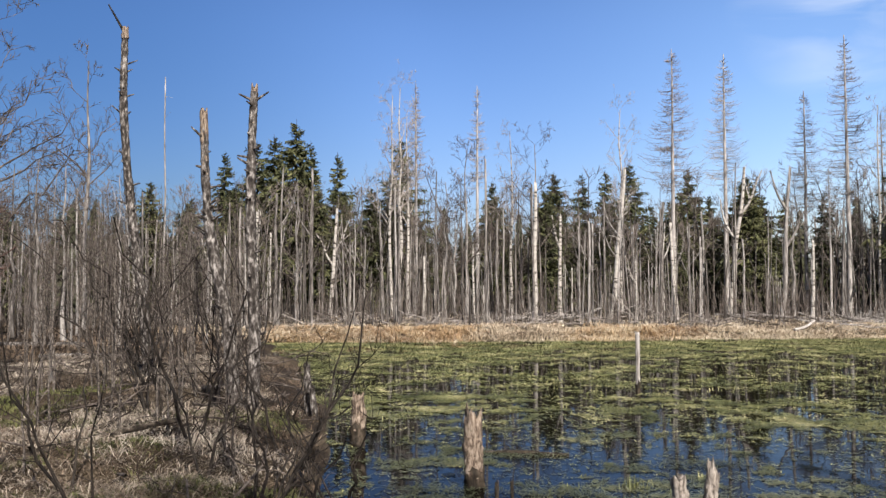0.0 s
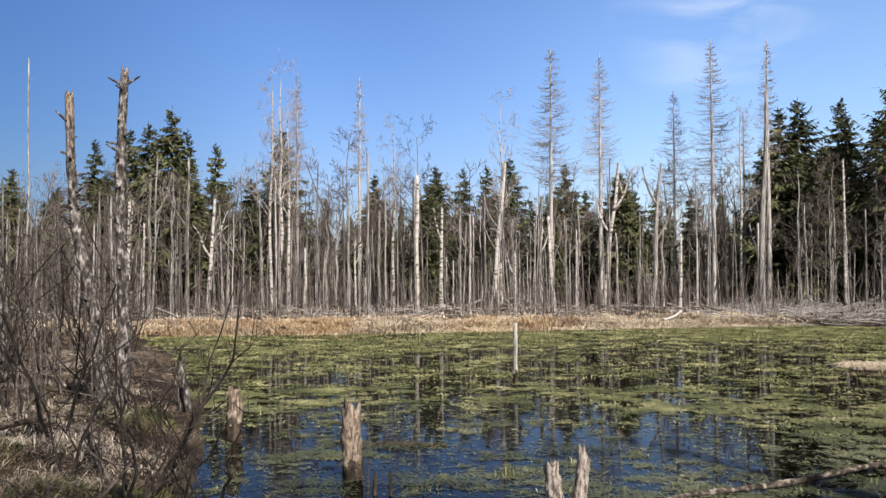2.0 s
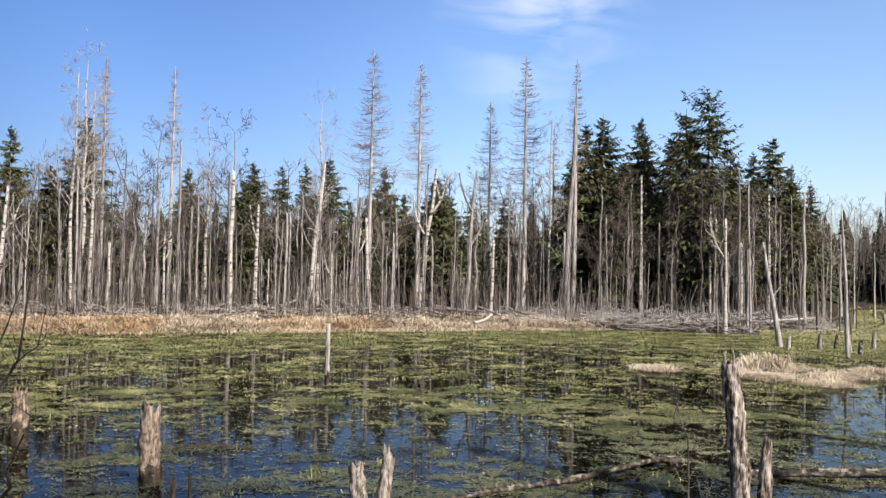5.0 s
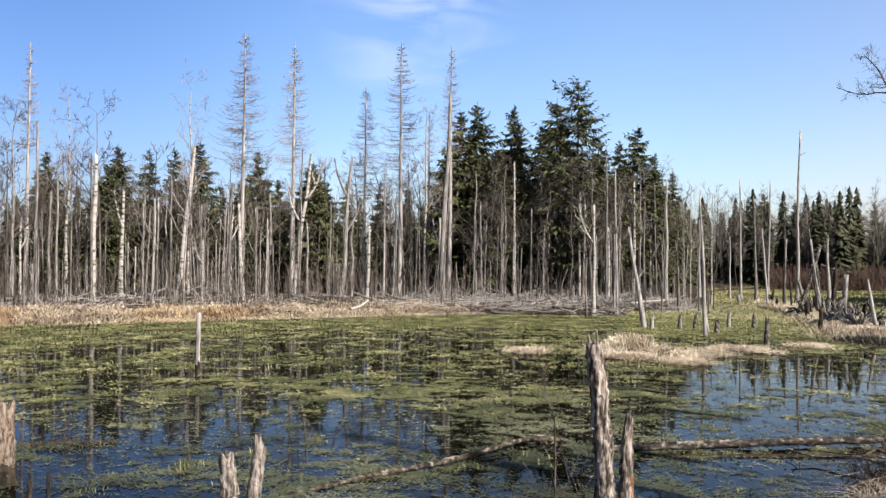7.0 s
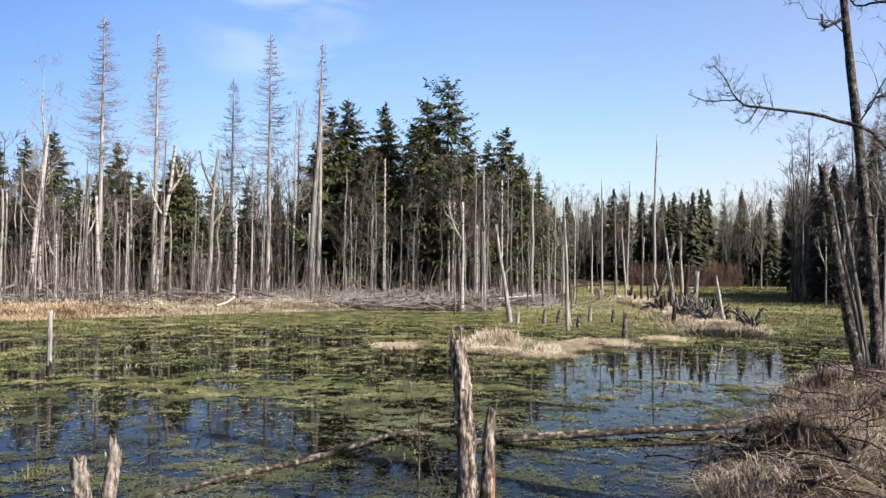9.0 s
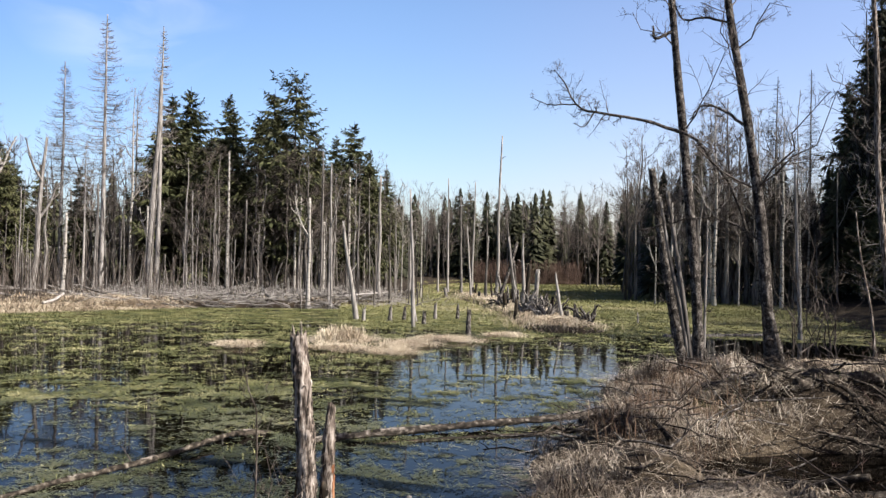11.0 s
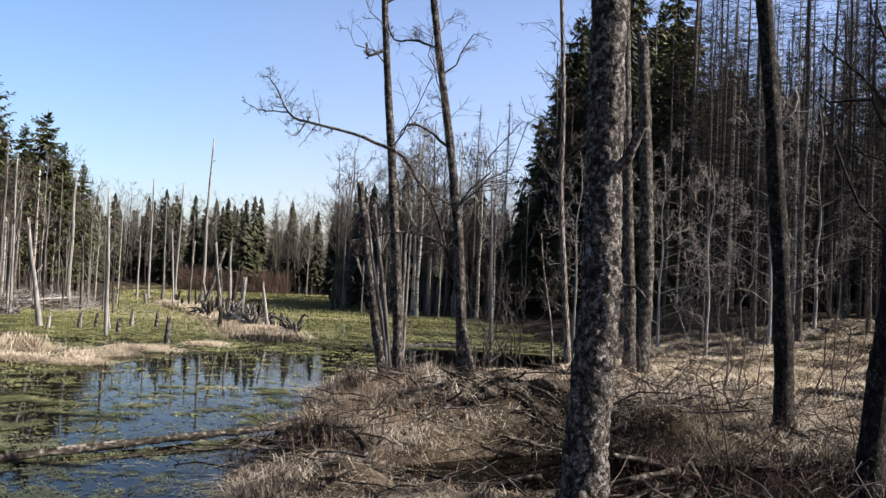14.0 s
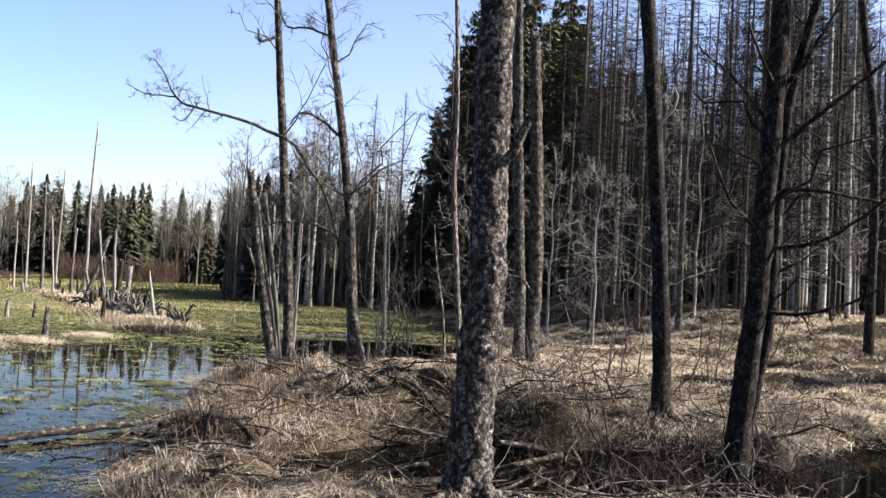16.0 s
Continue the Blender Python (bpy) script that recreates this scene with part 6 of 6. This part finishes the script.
def dry_bank(c):
    """Off the ditch and the pond, on the bank."""
    d = edge_distance(c[:, 0], c[:, 1], DITCH, False)
    wet = (d < 0.55 + 0.4 * (vnoise(np.c_[c, 0 * c[:, 0]], 1.3, 44) - 0.5)) | ((d < 1.5) & (c[:, 0] < 10.1) & (c[:, 1] < 3.2 - 0.67 * (c[:, 0] - 8.3)) & (np.random.default_rng(len(c)).random(len(c)) < 0.75))
    bare = np.exp(-(((c[:, 0] - 10.4) / 1.6) ** 2 + ((c[:, 1] - 3.5) / 1.1) ** 2) ** 2) * 0.88 > np.random.default_rng(len(c) + 1).random(len(c))
    bare |= np.exp(-(((c[:, 0] - 9.3) / 1.5) ** 2 + ((c[:, 1] + 1.7) / 0.95) ** 2) ** 2) * 0.9 > np.random.default_rng(len(c) + 2).random(len(c))
    return (chunks(shore, c) < 0.2) & (chunks(land, c) > 0.02) & ~wet & ~bare


c = tufted(polar(np.sqrt(r.uniform(4.5**2, 17**2, 110000)), r.uniform(52, 112, 110000)), r, 0.12, 30)
c = c[dry_bank(c) & (vnoise(np.c_[c, 0 * c[:, 0]], 1.5, 41) + 0.35 * vnoise(np.c_[c, 0 * c[:, 0]], 5.0, 42) > 0.57)]
grow("straw_grass", "matted dry straw grass on the near bank", c, low_edge(c) * r.uniform(0.12, 0.5, len(c)), r.uniform(0.004, 0.01, len(c)), r.uniform(0.6, 1.3, len(c)), M_STRAW, r, 0.35)
c = tufted(polar(np.sqrt(r.uniform(5.0**2, 16**2, 30000)), r.uniform(53, 112, 30000)), r, 0.3, 14)
c = c[dry_bank(c) & (vnoise(np.c_[c, 0 * c[:, 0]], 1.1, 43) > 0.45)]
grow("straw_mat", "long bleached straw lying flat in mats", c, low_edge(c) * r.uniform(0.4, 1.0, len(c)), r.uniform(0.004, 0.01, len(c)), r.uniform(0.9, 1.3, len(c)), M_STRAW, r, 0.18)
c = polar(np.sqrt(r.uniform(6.0**2, 15**2, 420)), r.uniform(54, 110, 420))
c = c[dry_bank(c)]
k = np.repeat(np.arange(len(c)), 90)
q = c[k] + r.normal(0, 0.085, (len(k), 2))
up = low_edge(c) * r.uniform(0.3, 0.6, len(c))
grow("straw_tussocks", "arching clumps of blond straw rising from the bank", q, up[k] * r.uniform(0.5, 1.1, len(k)), r.uniform(0.004, 0.009, len(k)), r.uniform(0.5, 1.4, len(k)), M_STRAW, r, 0.8, base=land(c[:, 0], c[:, 1])[k] + 0.07 - 4.0 * ((q - c[k]) ** 2).sum(1))
c = DITCH[r.integers(0, 6, 26000)] + r.normal(0, 1.1, (26000, 2))
d = edge_distance(c[:, 0], c[:, 1], DITCH, False)
c = c[(d > 0.6) & (d < 1.5) & (c[:, 1] > 3.2 - 0.67 * (c[:, 0] - 8.3)) | (d > 0.6) & (d < 1.4) & (c[:, 0] > 10.5)]
c = c[chunks(land, c) > 0.0]
grow("straw_fringe", "drooping straw along the wet hollow's edge", c, r.uniform(0.15, 0.5, len(c)), r.uniform(0.004, 0.009, len(c)), r.uniform(0.6, 1.4, len(c)), M_STRAW, r, 0.5)
c = tufted(polar(r.uniform(8.5, 14, 3400), r.uniform(58.5, 66, 3400) + r.normal(0, 1.2, 3400)), r, 0.22, 40)
ok = (chunks(shore, c) < 0.2)
c = c[ok]
grow("dry_stalks", "upright brown dead stalks by the alders", c, r.uniform(0.12, 0.46, len(c)), r.uniform(0.004, 0.008, len(c)), r.uniform(0.1, 0.9, len(c)), M_REDSTALK, r)
c = tufted(polar(r.uniform(7.5, 20, 9000), r.uniform(64, 100, 9000)), r, 0.2, 30)
ok = (chunks(shore, c) < -0.1) & (chunks(land, c) > 0.03)
c = c[ok]
grow("brown_litter", "brown broken stems and dead leaves on the bank", c, low_edge(c) * r.uniform(0.12, 0.4, len(c)), r.uniform(0.006, 0.016, len(c)), r.uniform(0.6, 1.2, len(c)), M_BROWNSTALK, r, 0.7)
c = tufted(polar(np.sqrt(r.uniform(13**2, 34**2, 90000)), r.uniform(70, 112, 90000)), r, 0.22, 24)
c = c[chunks(shore, c) < -0.3]
grow("straw_grass", "pale flattened straw meadow before the wood", c, r.uniform(0.2, 0.6, len(c)), r.uniform(0.01, 0.02, len(c)), r.uniform(0.7, 1.3, len(c)), M_BLOND, r, 0.35)
c = np.concatenate([np.array(q) + r.normal(0, w, (900, 2)) for q, w in (((11.4, 2.0), 0.35), ((11.2, 0.9), 0.28), ((18.6, 3.6), 0.6), ((9.9, 4.7), 0.25))])
c = c[chunks(land, c) > 0.05]
grow("bank_moss", "green moss cushions along the wet hollow", c, r.uniform(0.04, 0.13, len(c)), 0.009, r.uniform(0.3, 1.0, len(c)), M_MOSS, r)
# mossy bank
c = tufted(polar(np.sqrt(r.uniform(4.5**2, 22**2, 95000)), r.uniform(-40, -2, 95000)), r, 0.13, 30)
c = c[(chunks(shore, c) < 0.1)]
pm = vnoise(np.c_[c, 0 * c[:, 0]], 0.5, 8)
near_edge = chunks(shore, c) > -0.7
kept = ~near_edge | (r.random(len(near_edge)) < 0.35)
c, pm, near_edge = c[kept], pm[kept], near_edge[kept]
pm = np.where(near_edge, 0.4, pm)
grow("straw_grass", "bleached straw grass on the mossy bank", c[pm > 0.43], r.uniform(0.12, 0.45, (pm > 0.43).sum()), r.uniform(0.004, 0.01, (pm > 0.43).sum()), r.uniform(0.5, 1.25, (pm > 0.43).sum()), M_STRAW, r, 0.45)
ok = (pm > 0.3) & (pm < 0.53)
grow("brown_litter", "brown dead stems and leaves on the mossy bank", c[ok], r.uniform(0.1, 0.35, ok.sum()), r.uniform(0.005, 0.012, ok.sum()), r.uniform(0.5, 1.25, ok.sum()), M_BROWNSTALK, r, 0.5)
grow("bank_moss", "green moss and young grass patches on the bank", c[pm < 0.36], r.uniform(0.05, 0.16, (pm < 0.36).sum()), 0.01, r.uniform(0.3, 1.0, (pm < 0.36).sum()), M_MOSS, r)
# short mossy turf between the straw
c = tufted(polar(np.sqrt(r.uniform(4.2**2, 13**2, 42000)), r.uniform(-42, -4, 42000)), r, 0.16, 40)
c = c[chunks(shore, c) < -0.15]
pm = vnoise(np.c_[c, 0 * c[:, 0]], 0.9, 51) + r.normal(0, 0.07, len(c))
for nm, lb, mt, ok in (("bank_moss", "low green moss and turf between the straw", M_MOSS, pm < 0.47), ("brown_litter", "flattened brown leaves and stems between the straw", M_BROWNSTALK, (pm >= 0.47) & (pm < 0.6)), ("straw_grass", "short bleached straw stubble on the bank", M_STRAW, pm >= 0.6)):
    grow(nm, lb, c[ok], r.uniform(0.05, 0.24, ok.sum()), r.uniform(0.006, 0.013, ok.sum()), r.uniform(0.5, 1.3, ok.sum()), mt, r, 0.5)
c = tufted(polar(r.uniform(22, 40, 20000), r.uniform(-40, -14, 20000)), r, 0.3, 20)
c = c[chunks(shore, c) < -0.2]
grow("brown_grass", "dull brown grass under the bank wood", c, r.uniform(0.2, 0.45, len(c)), 0.018, r.uniform(0.5, 1.2, len(c)), M_BROWNSTALK, r, 0.6)
# far sedge belt
deg = r.uniform(-17, 30, 46000)
c = tufted(np.stack([(31.6 + r.normal(1.6, 1.3, 46000)) * np.tan(np.radians(deg)), 31.2 + np.abs(r.normal(1.3, 1.4, 46000))], 1), r, 0.25, 16)
c[:, 1] += np.clip(c[:, 0], 0, 22) * 0.09
pm = vnoise(np.c_[c, 0 * c[:, 0]] * [1, 0.5, 1], 0.35, 31)
mottle = r.normal(0, 0.13, len(c))
for nm, lb, mt, ok in (("sedge", "ochre and rust dry sedge in patches along the far shore", M_SEDGE, pm + mottle < 0.47), ("straw_grass", "pale dry grass fringing the far shore", M_BLOND, pm + mottle >= 0.47)):
    grow(nm, lb, c[ok], r.uniform(0.2, 0.72, ok.sum()) * r.uniform(0.6, 1, ok.sum()), r.uniform(0.014, 0.028, ok.sum()), r.uniform(0.6, 1.5, ok.sum()), mt, r, 0.62, base=np.maximum(chunks(land, c[ok]), -0.03))
deg = r.uniform(-18, 46, 26000)
c = polar(r.uniform(34.5, 50, 26000) + np.clip(deg - 10, 0, 40) * 0.12, deg)
c = c[chunks(shore, c) < -0.6]
grow("straw_grass", "pale grass under the drowned wood", c, r.uniform(0.12, 0.36, len(c)), 0.018, r.uniform(0.6, 1.4, len(c)), M_BLOND, r, 0.6)
deg = r.uniform(-30, 46, 3600)
c = polar(r.uniform(36, 56, 3600), deg)
c = c[chunks(shore, c) < -1.0]
p = limb_paths(np.c_[c, chunks(land, c)], unit(np.c_[r.normal(0, .2, len(c)), r.normal(0, .2, len(c)), np.ones(len(c))]), r.uniform(0.5, 2.6, len(c)), r, points=3)
g = Geo()
tubes(g, p, np.full((len(c), 3), 0.011) * [1.2, 1, 0.5], 3)
solid("undergrowth", g, M_TWIG, "thin bare undergrowth between the drowned trunks", "undergrowth", kind="stuff", smooth=False)
# islets and ridge
for cx, cy, q in ISLETS:
    m = int(3000 * q)
    c = np.array([cx, cy]) + r.normal(0, 0.42 * q, (m, 2))
    grow("straw_islet", "low mound of pale flattened straw in the marsh", tufted(c, r, 0.09, 80), r.uniform(0.15, 0.5, m), r.uniform(0.006, 0.013, m), r.uniform(0.8, 1.5, m), M_BLOND, r, 0.6, base=np.maximum(land(c[:, 0], c[:, 1]) - 0.06, 0.01))
c = np.array([14.5, 17.1]) + r.normal(0, 0.22, (900, 2)) * [1.3, 1]
grow("straw_tussock", "arching blond tussock on the straw islet", c, r.uniform(0.3, 0.66, 900), r.uniform(0.01, 0.018, 900), r.uniform(0.2, 1.3, 900), M_BLOND, r, 0.85, base=np.maximum(land(c[:, 0], c[:, 1]), 0.0))
s = r.uniform(0, 2.999, 12000)
i = s.astype(int)
c = RIDGE[i] + (RIDGE[i + 1] - RIDGE[i]) * (s - i)[:, None] + r.normal(0, 0.7, (12000, 2))
grow("ridge_straw", "straw-covered ridge across the marsh", c, r.uniform(0.15, 0.45, 12000), 0.012, r.uniform(0.7, 1.4, 12000), M_BLOND, r, base=np.maximum(chunks(land, c), 0.0))


# ---- water weed ----
def weed(name, label, xy, size, height, mat, r, leaves=5, wide=0.085):
    """Rosettes of narrow leaves that float or stand a little out of the water."""
    m = len(xy)
    idx = np.repeat(np.arange(m), leaves)
    az = r.uniform(0, 6.28, m * leaves)
    ln = size[idx] * r.uniform(0.5, 1.2, m * leaves)
    st = np.c_[xy[idx] + r.normal(0, 0.35, (m * leaves, 2)) * size[idx, None], r.uniform(0.002, 0.008, m * leaves)]
    way = np.stack([np.cos(az), np.sin(az), 0 * az], 1)
    sd = np.stack([-np.sin(az), np.cos(az), 0 * az], 1) * (wide * ln)[:, None]
    tip = st + way * ln[:, None] + [0, 0, 1.0] * (height[idx] * r.random(m * leaves))[:, None]
    g = Geo()
    g.add(np.stack([st + sd, tip, st - sd], 1), np.arange(m * leaves)[:, None] * 3 + [[0, 1, 2]])
    return solid(name, g, mat, label, "water weed", kind="stuff", smooth=False)


def weed_field(x, y):
    """How likely weed is at a place: open water near the bank and in the bay, close mats farther out."""
    c = np.stack([x, y], 1)
    p = np.c_[c, 0 * c[:, 0]]
    patch = (vnoise(p, 0.27, 12) - 0.5) * 0.45 + (vnoise(p, 0.8, 13) - 0.5) * 0.55 + (vnoise(p, 2.3, 14) - 0.5) * 0.95 + (vnoise(p, 6.0, 15) - 0.5) * 0.95 + 0.57
    d = np.hypot(c[:, 0], c[:, 1])
    az = np.degrees(np.arctan2(c[:, 0], c[:, 1]))
    want = np.interp(d, [5, 7.5, 9, 11, 13, 16, 20, 25, 31], [0.24, 0.25, 0.28, 0.32, 0.36, 0.42, 0.49, 0.58, 0.72])
    want = want + 0.07 * np.exp(-((az - 37) / 9) ** 2) * np.exp(-((d - 11) / 4) ** 2)
    clear = np.exp(-(((c[:, 0] - 13.5) / 5.0) ** 2 + ((c[:, 1] - 10.2 - (c[:, 0] - 13.5) * 0.45) / 2.2) ** 2) ** 2)
    want = want - 0.22 * clear
    return np.maximum(1 / (1 + np.exp((patch - want) * np.interp(d, [8, 22], [8.5, 15]))), 0.06)


c = np.concatenate([polar(np.sqrt(r.uniform(5**2, 16**2, 150000)), r.uniform(-14, 66, 150000)), polar(np.sqrt(r.uniform(15**2, 38**2, 190000)), r.uniform(-14, 62, 190000))])
c = c[(chunks(shore, c) > -0.1) & (chunks(weed_field, c) > r.random(len(c)))]
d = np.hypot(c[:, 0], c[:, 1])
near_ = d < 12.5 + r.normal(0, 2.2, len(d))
weed("water_weed", "mats of yellow-green water weed on the pond", c[~near_], 0.035 + 0.003 * d[~near_], 0.006 + 0.0011 * d[~near_], M_WEED, r, 4, 0.12)
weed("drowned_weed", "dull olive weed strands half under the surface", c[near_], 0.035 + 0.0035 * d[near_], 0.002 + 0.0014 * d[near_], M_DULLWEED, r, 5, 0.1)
# young sedge shoots that stand up through the mats
c = polar(np.sqrt(r.uniform(8**2, 32**2, 48000)), r.uniform(-14, 50, 48000))
c = tufted(c[(chunks(shore, c) > 0.1) & (chunks(weed_field, c) > 0.35 + 0.5 * r.random(len(c)))], r, 0.1, 9)
d = np.hypot(c[:, 0], c[:, 1])
grow("sedge_shoots", "short green sedge shoots standing in the weed", c, r.uniform(0.03, 0.12, len(c)), 0.004 + 0.0005 * d, r.uniform(0.3, 1.2, len(c)), M_WEED, r, base=np.zeros(len(c)))
# floating rafts of dead sedge
for x, y, wide_, m in ((1.1, 8.5, 0.26, 260), (-0.15, 8.6, 0.2, 150), (0.75, 10.3, 0.3, 220), (2.9, 9.8, 0.3, 180)):
    c = np.array([x, y]) + r.normal(0, 1, (m, 2)) * [wide_, wide_ * 0.4]
    grow("sedge_raft", "floating raft of dead olive sedge leaves", c, r.uniform(0.1, 0.3, m), r.uniform(0.006, 0.012, m), r.uniform(0.8, 1.3, m), M_DULLWEED, r, 0.25, base=np.full(m, 0.02))
c = np.array([1.85, 8.71]) + r.normal(0, 0.07, (70, 2))
grow("green_tuft", "fresh green grass tuft in the open water", c, r.uniform(0.08, 0.24, 70), 0.006, r.uniform(0.2, 1.0, 70), M_WEED, r, base=np.zeros(70))
c = polar(np.sqrt(r.uniform(27**2, 112**2, 90000)), r.uniform(40, 74, 90000))
c = c[(chunks(shore, c) > -0.5)]
d = np.hypot(c[:, 0], c[:, 1])
weed("marsh_grass", "low green marsh grass filling the shallow inlet", c, 0.07 + 0.0035 * d, 0.004 + 0.0002 * d, M_MEADOW, r, 4, 0.5)
c = polar(np.sqrt(r.uniform(26**2, 110**2, 80000)), r.uniform(40, 74, 80000))
c = c[(chunks(shore, c) > -0.3)]
d = np.hypot(c[:, 0], c[:, 1])
grow("marsh_grass", "young yellow-green sedge shoots over the inlet", c, r.uniform(0.4, 1.0, len(c)) * (0.1 + 0.0022 * d), 0.006 + 0.0006 * d, r.uniform(0.3, 1.2, len(c)), M_MEADOW, r, base=np.maximum(chunks(land, c), 0.0))
